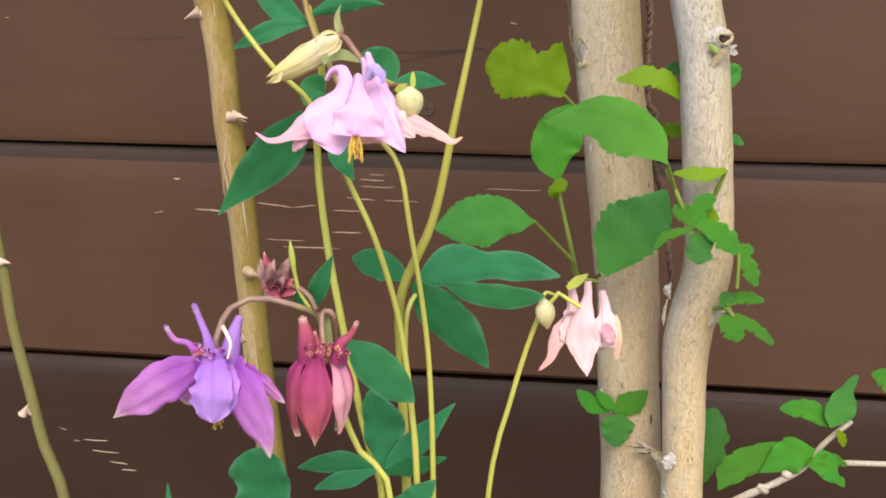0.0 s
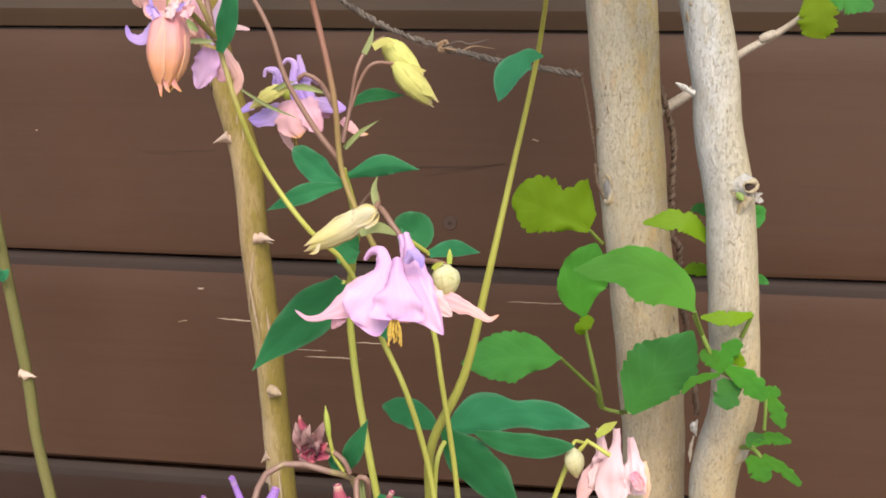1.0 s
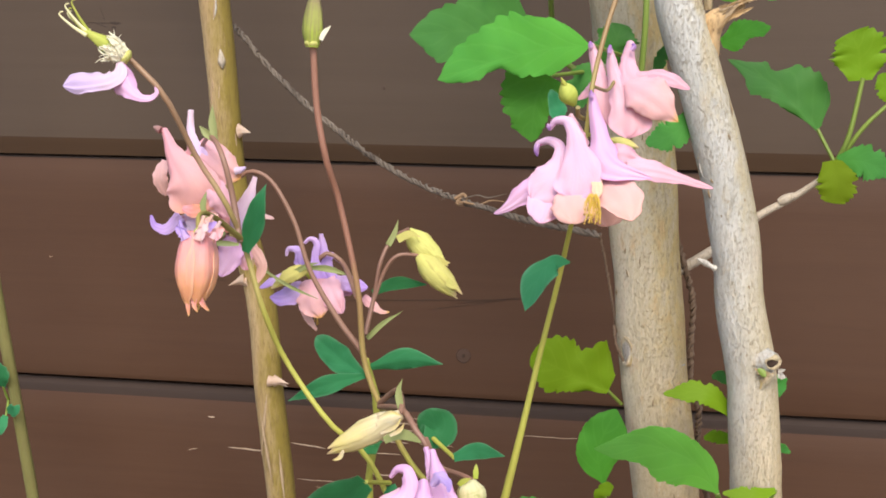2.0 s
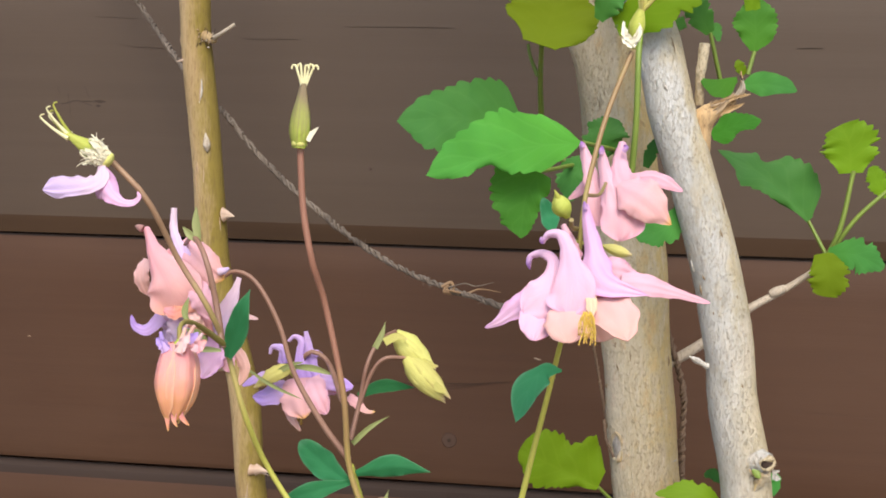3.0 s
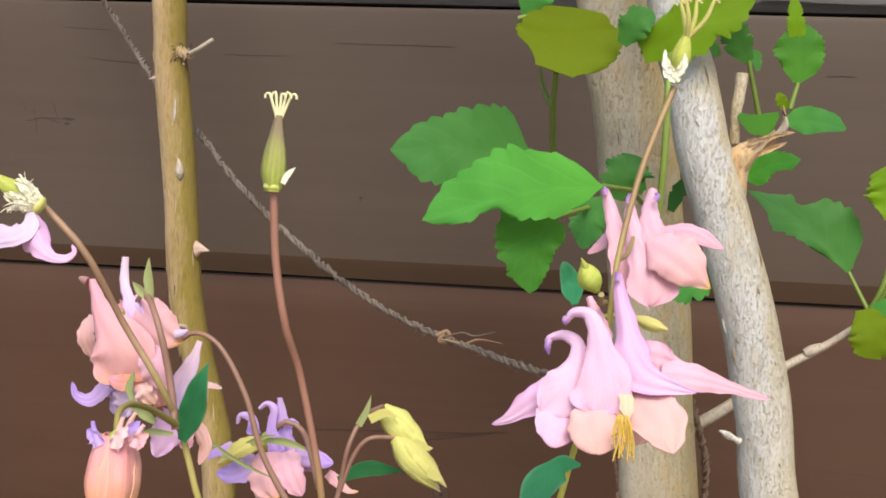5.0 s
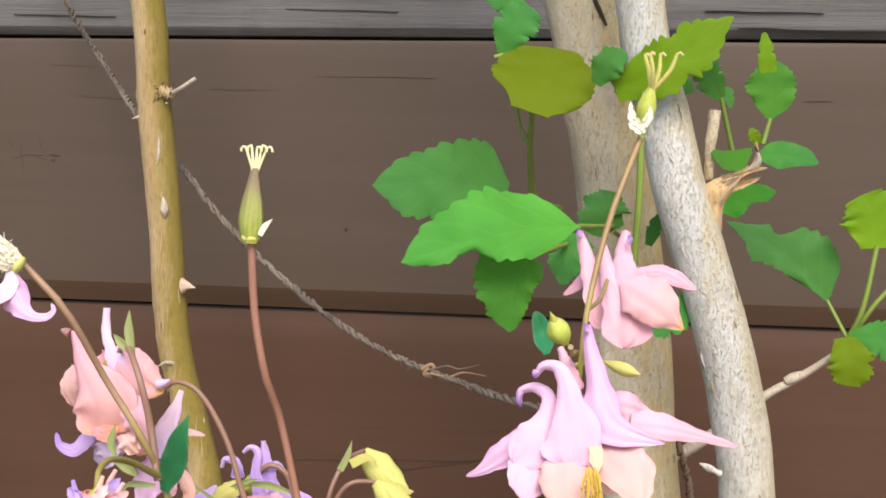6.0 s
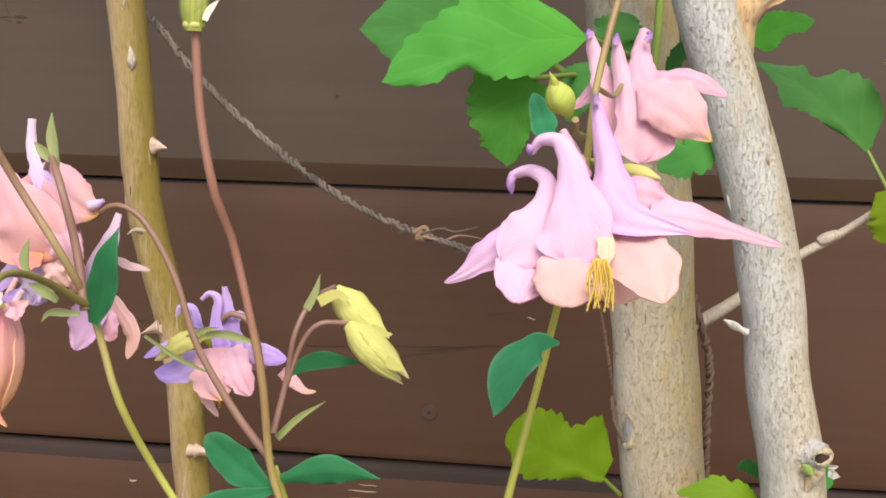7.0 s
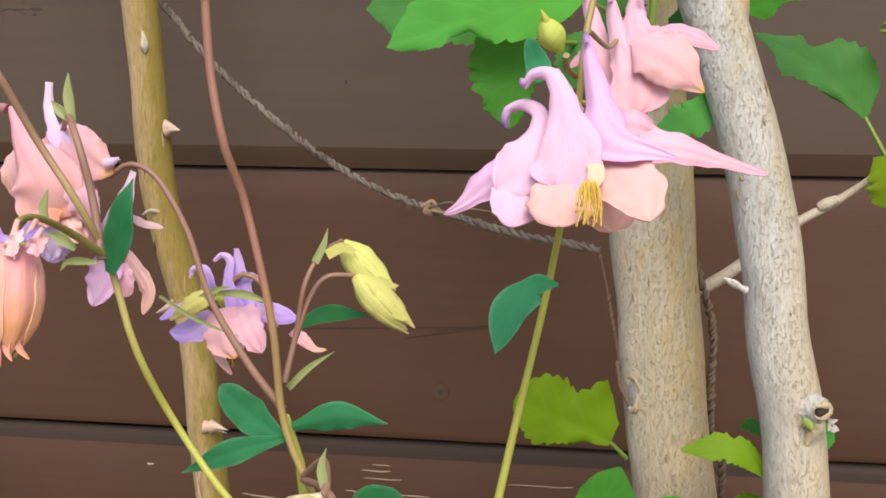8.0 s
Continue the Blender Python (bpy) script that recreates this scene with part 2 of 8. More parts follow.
M_NAIL = stalk("painted nail head", (0.056, 0.027, 0.017), (0.068, 0.034, 0.022), 0.5, 500)
# unseen ground, lightened as a reflector for warm fill from below
M_SOIL = bark("pale bounce soil", (0.22, 0.17, 0.12), (0.34, 0.27, 0.20), (0.10, 0.07, 0.045), 0.7, 1.0, 1.0, 0.3)
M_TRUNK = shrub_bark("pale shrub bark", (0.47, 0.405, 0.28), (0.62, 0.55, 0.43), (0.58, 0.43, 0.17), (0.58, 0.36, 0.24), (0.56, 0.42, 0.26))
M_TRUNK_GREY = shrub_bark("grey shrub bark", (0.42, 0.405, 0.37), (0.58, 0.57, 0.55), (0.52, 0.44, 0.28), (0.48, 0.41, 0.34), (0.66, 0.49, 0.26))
M_TORN = bark("torn wood", (0.46, 0.29, 0.13), (0.60, 0.42, 0.23), (0.12, 0.06, 0.03), 0.6, 0.15)
M_KNOT = bark("tan healed wood", (0.48, 0.38, 0.23), (0.62, 0.53, 0.38), (0.14, 0.09, 0.05), 0.6, 0.6, 1.0)
M_BRACT = stalk("grey-green bract", (0.22, 0.26, 0.09), (0.33, 0.35, 0.15), 0.6)
M_FLECK = stalk("dark bark fleck", (0.22, 0.155, 0.09), (0.34, 0.25, 0.15), 0.9, 900)
M_SCAR = bark("grey bark scar", (0.45, 0.41, 0.36), (0.60, 0.57, 0.53), (0.14, 0.105, 0.075), 0.7)
M_HOLLOW = bark("dull grey dead wood", (0.30, 0.27, 0.25), (0.40, 0.37, 0.35), (0.12, 0.095, 0.08), 0.6)
M_TWIG = bark("grey twig bark", (0.38, 0.31, 0.24), (0.52, 0.45, 0.37), (0.14, 0.10, 0.07), 0.5)
M_CANE = bark("olive rose bark", (0.34, 0.225, 0.10), (0.46, 0.34, 0.19), (0.12, 0.07, 0.025), 0.45, 0.15, 0.6, 1.0, (0.215, 0.158, 0.022))
M_CANE_DRY = bark("dry rose bark", (0.34, 0.23, 0.13), (0.46, 0.35, 0.24), (0.14, 0.08, 0.04), 0.5, 0.12, 0.4)
M_CANE_GREEN = bark("green rose bark", (0.12, 0.115, 0.03), (0.19, 0.17, 0.055), (0.10, 0.06, 0.03), 0.3, 0.15, 0.2)
M_THORN = stalk("pale thorn", (0.46, 0.30, 0.22), (0.64, 0.50, 0.40), 0.5)
M_TWINE = stalk("grey-brown twine", (0.055, 0.041, 0.033), (0.23, 0.185, 0.15), 0.9, 1400)
M_TWINE_BROWN = stalk("brown twine", (0.09, 0.055, 0.035), (0.21, 0.14, 0.095), 0.9, 700)
M_TWINE_TAN = stalk("tan twine", (0.22, 0.13, 0.07), (0.34, 0.22, 0.13), 0.9, 700)
M_STEM = stalk("yellow-green stem", (0.40, 0.41, 0.065), (0.52, 0.51, 0.11))
M_STEM_BROWN = stalk("brownish stem", (0.22, 0.115, 0.085), (0.33, 0.19, 0.135))
M_STEM_TALL = stem_skin("green to red-brown stem", (0.48, 0.48, 0.085), (0.30, 0.14, 0.095), 0.885, 0.94)
M_STEM_LEAN = stem_skin("green to purple-brown stem", (0.48, 0.48, 0.085), (0.33, 0.20, 0.12), 0.925, 0.965)
M_STEM_OPEN = stem_skin("green to olive-brown stem", (0.48, 0.48, 0.085), (0.30, 0.19, 0.085), 0.945, 0.985)
M_STEM_ARCH = stem_skin("green to dusky stem", (0.50, 0.50, 0.08), (0.28, 0.165, 0.13), 0.925, 0.96)
M_STEM_MIX = stalk("olive stem", (0.25, 0.19, 0.06), (0.33, 0.28, 0.075))
M_STEM_SHRUB = stalk("green shoot", (0.13, 0.20, 0.03), (0.22, 0.30, 0.05))
M_COL_LEAF = tissue("columbine leaf", (0.034, 0.215, 0.080), (0.027, 0.178, 0.066), (0.08, 0.29, 0.135), (0.06, 0.36, 0.06), 0.28, 0.6, 4, 0.14, None, 0.10, margin=(0.11, 0.29, 0.155))
M_SHRUB_FRESH = tissue("fresh shrub leaf", (0.13, 0.432, 0.054), (0.103, 0.367, 0.0626), (0.184, 0.497, 0.0972), (0.205, 0.626, 0.0432), 0.36, 0.55, 5, 0.22, None, 0.16)
M_SHRUB_LEAF = tissue("shrub leaf", (0.080, 0.290, 0.048), (0.066, 0.250, 0.055), (0.12, 0.34, 0.08), (0.15, 0.48, 0.04), 0.34, 0.55, 5, 0.22, None, 0.16)
M_SHRUB_DARK = tissue("older shrub leaf", (0.060, 0.200, 0.034), (0.050, 0.175, 0.040), (0.10, 0.26, 0.06), (0.12, 0.36, 0.03), 0.28, 0.5, 5, 0.25, None, 0.12)
M_SHRUB_MID = tissue("mid-green shrub leaf", (0.075, 0.275, 0.024), (0.062, 0.235, 0.028), (0.12, 0.34, 0.05), (0.16, 0.50, 0.02), 0.33, 0.55, 5, 0.25, None, 0.12)
M_OLIVE_LEAF = tissue("olive-lime leaf", (0.150, 0.215, 0.004), (0.135, 0.190, 0.004), (0.19, 0.25, 0.012), (0.26, 0.36, 0.005), 0.38, 0.65, 5, 0.2, None, 0.08)
M_LIME_LEAF = tissue("young lime leaf", (0.20, 0.36, 0.010), (0.17, 0.31, 0.010), (0.27, 0.42, 0.03), (0.34, 0.54, 0.01), 0.42, 0.5, 5, 0.25, None, 0.12)
M_PINK = tissue("pink petal", (0.81, 0.52, 0.63), (0.81, 0.46, 0.52), (0.742, 0.32, 0.49), (0.81, 0.44, 0.52), 0.22, 0.55, 9, 0.0, None, 0.21, 0.2, margin=(0.74, 0.41, 0.57))
M_LILAC = tissue("lilac-pink petal", (0.76, 0.47, 0.73), (0.80, 0.54, 0.72), (0.62, 0.29, 0.64), (0.79, 0.45, 0.66), 0.22, 0.55, 9, 0.0, None, 0.21, 0.24, margin=(0.67, 0.34, 0.67))
M_PEACH = tissue("peach-pink petal", (0.83, 0.55, 0.56), (0.84, 0.53, 0.45), (0.80, 0.42, 0.42), (0.83, 0.48, 0.40), 0.22, 0.55, 9, 0.0, None, 0.14, 0.14)
M_SUNSET = tissue("lilac-pink petal with a warm end", (0.80, 0.57, 0.77), (0.82, 0.53, 0.64), (0.72, 0.36, 0.66), (0.82, 0.48, 0.62), 0.22, 0.55, 9, 0.0, None, 0.2, 0.22, margin=(0.78, 0.44, 0.62))
M_SALMON = tissue("salmon petal", (0.84, 0.42, 0.46), (0.85, 0.43, 0.19), (0.80, 0.22, 0.24), (0.85, 0.40, 0.22), 0.22, 0.55, 9, 0.0, None, 0.15, 0.45, tips=(0.74, 0.50, 0.16), margin=(0.84, 0.52, 0.36))
M_BLUSH = tissue("pink petal with peach tip", (0.82, 0.49, 0.56), (0.82, 0.50, 0.46), (0.74, 0.30, 0.40), (0.82, 0.42, 0.36), 0.22, 0.55, 9, 0.0, None, 0.2, 0.21, tips=(0.78, 0.47, 0.09))
M_VIOLET = tissue("violet petal tip", (0.82, 0.54, 0.82), (0.34, 0.16, 0.52), (0.40, 0.20, 0.52), (0.6, 0.3, 0.7), 0.3, 0.5, 9, 0.0, None, 0.4, 0.45)
M_PALE_LILAC = tissue("pale lilac petal", (0.726, 0.543, 0.827), (0.542, 0.39, 0.844), (0.454, 0.272, 0.717), (0.626, 0.445, 0.809), 0.35, 0.55, 9, 0.0, None, 0.14, 0.15)
M_THROAT = tissue("yellow petal throat", (0.83, 0.58, 0.40), (0.83, 0.54, 0.42), (0.82, 0.56, 0.28), (0.83, 0.58, 0.36), 0.22, 0.55, 9, 0.0, None, 0.14, 0.2)
M_ROSE = tissue("rose-red petal", (0.794, 0.326, 0.428), (0.832, 0.466, 0.466), (0.639, 0.171, 0.314), (0.812, 0.345, 0.386), 0.22, 0.5, 9, 0.0, None, 0.21, 0.21)
M_FADE = tissue("pink to violet petal", (0.801, 0.629, 0.72), (0.652, 0.511, 0.784), (0.61, 0.367, 0.692), (0.759, 0.557, 0.739), 0.22, 0.55, 9, 0.0, None, 0.21, 0.14)
M_POD = tissue("green pod with brown ribs", (0.50, 0.62, 0.09), (0.30, 0.24, 0.15), (0.26, 0.18, 0.14), (0.5, 0.55, 0.1), 0.2, 0.55, 5, 0.0, None, 0.3, 0.6)
M_STYLE = stalk("pale yellow style", (0.72, 0.66, 0.34), (0.80, 0.76, 0.50), 0.6)
M_SMUDGE = wood_paint("dull dark smudge", (0.040, 0.026, 0.019), (0.030, 0.019, 0.014), (0.050, 0.034, 0.025), 0.8, 0.05)
M_PALE_PINK = tissue("pale pink petal", (0.81, 0.57, 0.61), (0.81, 0.60, 0.61), (0.75, 0.38, 0.47), (0.81, 0.53, 0.56), 0.22, 0.55, 9, 0.0, None, 0.28, 0.22)
M_CORAL = tissue("coral-pink petal", (0.86, 0.44, 0.52), (0.86, 0.50, 0.46), (0.80, 0.30, 0.36), (0.86, 0.44, 0.42), 0.22, 0.55, 9, 0.0, None, 0.17, 0.22, margin=(0.86, 0.55, 0.58), tips=(0.85, 0.42, 0.27))
M_PURPLE = tissue("purple petal", (0.353, 0.0905, 0.484), (0.562, 0.25, 0.529), (0.308, 0.0624, 0.39), (0.484, 0.14, 0.467), 0.22, 0.5, 9, 0.0, None, 0.4, 0.40, tips=(0.624, 0.493, 0.46))
M_PURPLE_PALE = tissue("pale purple petal", (0.442, 0.187, 0.646), (0.527, 0.289, 0.748), (0.34, 0.128, 0.527), (0.493, 0.221, 0.629), 0.22, 0.5, 9, 0.0, None, 0.4, 0.30)
M_RED = tissue("crimson petal", (0.38, 0.055, 0.17), (0.52, 0.13, 0.15), (0.27, 0.033, 0.11), (0.515, 0.105, 0.122), 0.22, 0.5, 9, 0.0, None, 0.3, 0.45, tips=(0.74, 0.56, 0.42))
M_BUD = tissue("yellow-green bud", (0.70, 0.68, 0.24), (0.78, 0.73, 0.28), (0.50, 0.46, 0.10), (0.75, 0.72, 0.2), 0.28, 0.55, 5, 0.0, None, 0.4, 0.45, tips=(0.70, 0.55, 0.36), margin=(0.58, 0.52, 0.18))
M_BUD_PALE = tissue("straw-yellow pod", (0.80, 0.72, 0.50), (0.78, 0.68, 0.24), (0.62, 0.46, 0.34), (0.8, 0.7, 0.3), 0.28, 0.6, 4, 0.0, (0.34, 0.20, 0.14), 0.25, 0.35, tips=(0.60, 0.44, 0.30))
M_BUD_ROUND = tissue("greenish-white bud", (0.80, 0.76, 0.52), (0.76, 0.64, 0.34), (0.40, 0.44, 0.14), (0.8, 0.75, 0.4), 0.28, 0.55, 3, 0.25, (0.45, 0.46, 0.18), 0.3, 0.5, tips=(0.78, 0.52, 0.36))
M_BUD_GREEN = tissue("green bud", (0.46, 0.53, 0.09), (0.56, 0.57, 0.14), (0.30, 0.40, 0.06), (0.55, 0.6, 0.12), 0.25, 0.5, 5, 0.3)
M_STAMEN = stalk("yellow stamen", (0.60, 0.38, 0.045), (0.74, 0.52, 0.10), 0.6)
M_ANTHER = stalk("ochre anther", (0.36, 0.20, 0.03), (0.58, 0.37, 0.07), 0.7)
M_CREAM = stalk("cream withered base", (0.78, 0.72, 0.52), (0.85, 0.82, 0.68), 0.7)
M_WITHER = tissue("withered calyx", (0.36, 0.17, 0.17), (0.42, 0.25, 0.24), (0.20, 0.10, 0.10), (0.4, 0.2, 0.2), 0.2, 0.7, 4, 0.4)

# ---------------------------------------------------------------- shape helpers
BASE = {}


def thing(name, base, label, category, group="", kind=""):
    e = new(name)
    e.location = base
    BASE[e.name] = Vector(base)
    return tagged(e, label, category, group, kind)


def part(name, bm, material, parent, label=""):
    """One mesh object under a thing or under a part; bm is in world metres."""
    base = BASE[parent.name]
    bm.transform(Matrix.Translation(-base))
    me = bpy.data.meshes.new(name)
    for f in bm.faces:
        f.smooth = True
    bm.to_mesh(me)
    bm.free()
    me.set_sharp_from_angle(angle=radians(72))
    me.materials.append(material)
    ob = new(name, me)
    ob.parent = parent
    BASE[ob.name] = base
    return tagged(ob, label)


def spline(pts, n):
    """n + 1 points on a smooth line through pts, evenly along it, and where each lies from 0 to 1."""
    P = [Vector(p) for p in pts]
    if len(P) == 2:
        return [P[0].lerp(P[1], i / n) for i in range(n + 1)]
    P = [2 * P[0] - P[1]] + P + [2 * P[-1] - P[-2]]
    fine = []
    for i in range(1, len(P) - 2):
        a, b, c, d = P[i - 1:i + 3]
        for k in range(16):
            t = k / 16
            fine.append(0.5 * (2 * b + (c - a) * t + (2 * a - 5 * b + 4 * c - d) * t * t + (3 * b - a - 3 * c + d) * t ** 3))
    fine.append(P[-2])
    run = [0.0]
    for p, q in zip(fine, fine[1:]):
        run.append(run[-1] + (q - p).length)
    out, j = [], 0
    for i in range(n + 1):
        w = run[-1] * i / n
        while j < len(run) - 2 and run[j + 1] < w:
            j += 1
        step = run[j + 1] - run[j]
        out.append(fine[j].lerp(fine[j + 1], (w - run[j]) / step if step else 0))
    return out


def level(values, s):
    """A value from a short list, at s from 0 to 1, eased between entries."""
    if not isinstance(values, (tuple, list)):
        return values
    k = s * (len(values) - 1)
    i = min(int(k), len(values) - 2)
    w = k - i
    b, c = values[i], values[i + 1]
    a = values[i - 1] if i else b
    d = values[i + 2] if i + 2 < len(values) else c
    v = 0.5 * (2 * b + (c - a) * w + (2 * a - 5 * b + 4 * c - d) * w * w + (3 * b - a - 3 * c + d) * w ** 3)
    return v if min(values) < 0 else max(v, min(values))


def tube(pts, radii, sides=10, n=24, rough=0.0, seed=0.0, bm=None, closed=True, grain=120.0, flat=1.0):
    """A round limb through pts; rough: uneven skin as a share of the radius."""
    bm = bm or bmesh.new()
    uv = bm.loops.layers.uv.verify()
    C = spline(pts, n)
    rings, side = [], None
    for i, c in enumerate(C):
        t = (C[min(i + 1, n)] - C[max(i - 1, 0)]).normalized()
        if side is None:
            side = t.orthogonal().normalized()
        side = (side - t * side.dot(t)).normalized()
        up = t.cross(side)
        r = level(radii, i / n)
        ring = []
        for k in range(sides):
            a = 2 * math.pi * k / sides
            d = side * math.cos(a) + up * math.sin(a) * flat
            rr = r
            if rough:
                q = c + d * r
                rr *= 1 + rough * (noise.noise(q * grain * 0.35 + Vector((seed, 0, 0))) + 0.5 * noise.noise(q * grain + Vector((0, seed, 0))))
            ring.append(bm.verts.new(c + d * rr))
        rings.append(ring)
    for i in range(n):
        for k in range(sides):
            f = bm.faces.new((rings[i][k], rings[i][(k + 1) % sides], rings[i + 1][(k + 1) % sides], rings[i + 1][k]))
            for lp, w in zip(f.loops, ((i, k), (i, k + 1), (i + 1, k + 1), (i + 1, k))):
                lp[uv].uv = (w[0] / n, w[1] / sides)
    if closed:
        bm.faces.new(rings[0][::-1])
        bm.faces.new(rings[-1])
    return bm


def sheet(bm, rows, thick):
    """A thin skin with two sides and a rim over rows of (place, normal)."""
    uv = bm.loops.layers.uv.verify()
    n, m = len(rows) - 1, len(rows[0]) - 1
    front = [[bm.verts.new(p + q * thick / 2) for p, q in row] for row in rows]
    back = [[bm.verts.new(p - q * thick / 2) for p, q in row] for row in rows]

    def face(vs, ws):
        try:
            f = bm.faces.new(vs)
        except ValueError:
            return
        for lp, (a, b) in zip(f.loops, ws):
            lp[uv].uv = (a / n, b / m)

    for i in range(n):
        for j in range(m):
            q = ((i, j), (i, j + 1), (i + 1, j + 1), (i + 1, j))
            face([front[a][b] for a, b in q], q)
            face([back[a][b] for a, b in q][::-1], q[::-1])
    rim = [(0, j) for j in range(m + 1)] + [(i, m) for i in range(1, n + 1)] + [(n, j) for j in range(m - 1, -1, -1)] + [(i, 0) for i in range(n - 1, 0, -1)]
    for a, b in zip(rim, rim[1:] + rim[:1]):
        face([front[a[0]][a[1]], back[a[0]][a[1]], back[b[0]][b[1]], front[b[0]][b[1]]], (a, a, b, b))
    bmesh.ops.recalc_face_normals(bm, faces=bm.faces)
    return bm


def blade(spine, half, normal=(0, -1, 0), cup=0.0, lean=0.0, teeth=0, tooth=0.12, lobes=(), sweep=0.0, ruffle=0.0, waves=3.0, thick=0.00025, n=22, m=8, seed=0.0, fold=0.0, flute=0.0, ragged=0.0, tip=0.16, frill=0.0, other=None, bm=None):
    """A leaf or petal. half: half widths along the spine, other: those of its second side where it differs; cup bends the edges towards the normal (share of the width), fold creases
    along the midrib, lean turns it about its spine (degrees), lobes are (place, depth, breadth) notches, sweep draws the edges forward."""
    bm = bm or bmesh.new()
    C = spline(spine, n)
    length = sum((q - p).length for p, q in zip(C, C[1:]))
    N0 = Vector(normal).normalized()
    rows = []
    for i, c in enumerate(C):
        s = i / n
        t = (C[min(i + 1, n)] - C[max(i - 1, 0)]).normalized()
        nn = (N0 - t * N0.dot(t)).normalized()
        nn = Matrix.Rotation(radians(level(lean, s)), 3, t) @ nn
        sd_ = t.cross(nn).normalized()
        w0, w1 = level(half, s), level(other or half, s)
        if s > 1 - tip:
            end = max(0.03, 1 - ((s - 1 + tip) / tip) ** 2) ** 0.5
            w0, w1 = w0 * end, w1 * end
        bend = level(cup, s)
        row = []
        for j in range(m + 1):
            u = 2 * j / m - 1
            w = w0 if u > 0 else w1
            if teeth:
                ph = (s ** 0.85 * teeth + (0.37 if u > 0 else 0.0) + 0.5 * noise.noise(Vector((s * 5, 1.0 if u > 0 else 4.0, spine[0][0] * 300)))) % 1.0
                saw = ph / 0.8 if ph < 0.8 else (1 - ph) / 0.2
                w *= 1 - tooth * min(1, max(0, s * 3.5 - 0.4)) * (1 - saw ** 0.6) * abs(u) ** 3
            if ragged:
                w *= 1 + ragged * noise.noise(Vector((s * 9, u * 1.2, seed))) * abs(u)
            for place, depth, breadth in lobes:
                k = (s - abs(place)) / breadth
                if place * u > 0 or place > 1:
                    w *= 1 - depth * math.exp(-k * k) * abs(u)
            p = c + sd_ * (u * w) + t * (sweep * length * abs(u) ** 1.5 * math.sin(math.pi * min(1, s * 1.05)))
            p += nn * (bend * w0 * u * u + fold * w0 * abs(u))
            if frill:
                p += t * (frill * w0 * (noise.noise(Vector((u * 2.6, seed, 5))) + 0.6 * noise.noise(Vector((u * 7, seed, 9)))) * max(0.0, s * 1.6 - 0.6) ** 2 * 4)
                p += nn * (frill * w0 * 1.6 * math.sin(u * 6.5 + seed * 2) * max(0.0, s * 2 - 1) ** 2)
            if flute:
                p += nn * (flute * w0 * math.cos(u * 8.5 + seed + s * 1.5) * math.sin(math.pi * min(1, s * 0.75 + 0.1)))
            if ruffle:
                p += nn * (ruffle * w0 * abs(u) ** 2 * math.sin(waves * 2 * math.pi * s + (1.7 if u > 0 else 0) + seed))
                p += nn * (ruffle * 0.8 * w0 * noise.noise(p * 130 + Vector((seed, seed, 0))))
            row.append((p, nn))
        rows.append(row)
    return sheet(bm, rows, thick)


def lathe(a, b, radii, sides=12, n=14, ribs=0, rib=0.0, bend=(0, 0, 0)):
    """A body of revolution from a to b, with ribs lengthwise."""
    bm = bmesh.new()
    uv = bm.loops.layers.uv.verify()
    a, b = Vector(a), Vector(b)
    t = (b - a).normalized()
    x = t.orthogonal().normalized()
    y = t.cross(x)
    rings = []
    for i in range(n + 1):
        s = i / n
        c = a.lerp(b, s) + Vector(bend) * math.sin(math.pi * s)
        r = level(radii, s)
        rings.append([bm.verts.new(c + (x * math.cos(g) + y * math.sin(g)) * r * (1 + rib * math.cos(ribs * g))) for g in (2 * math.pi * k / sides for k in range(sides))])
    for i in range(n):
        for k in range(sides):
            f = bm.faces.new((rings[i][k], rings[i][(k + 1) % sides], rings[i + 1][(k + 1) % sides], rings[i + 1][k]))
            for lp, w in zip(f.loops, ((i, k), (i, k + 1), (i + 1, k + 1), (i + 1, k))):
                lp[uv].uv = (w[0] / n, w[1] / sides)
    bm.faces.new(rings[0][::-1])
    bm.faces.new(rings[-1])
    return bm


def shift(p, dx=0.0, dy=0.0, dz=0.0):
    return (p[0] + dx, p[1] + dy, p[2] + dz)



def root(p, lean=0.0):
    """Two points that carry a stem from p down into the soil."""
    return [(p[0] + lean, p[1] + 0.03, -0.02), (p[0] + lean * 0.55, p[1] + 0.016, p[2] * 0.55), (p[0] + lean * 0.12, p[1] + 0.004, p[2] - 0.09)]


# ---------------------------------------------------------------- wall of planks
WALL_Y = 0.65
wall = tagged(new("wall_north"), "wall of horizontal brown stained wooden planks", "wall", "", "structure")
BASE[wall.name] = Vector((0, 0, 0))


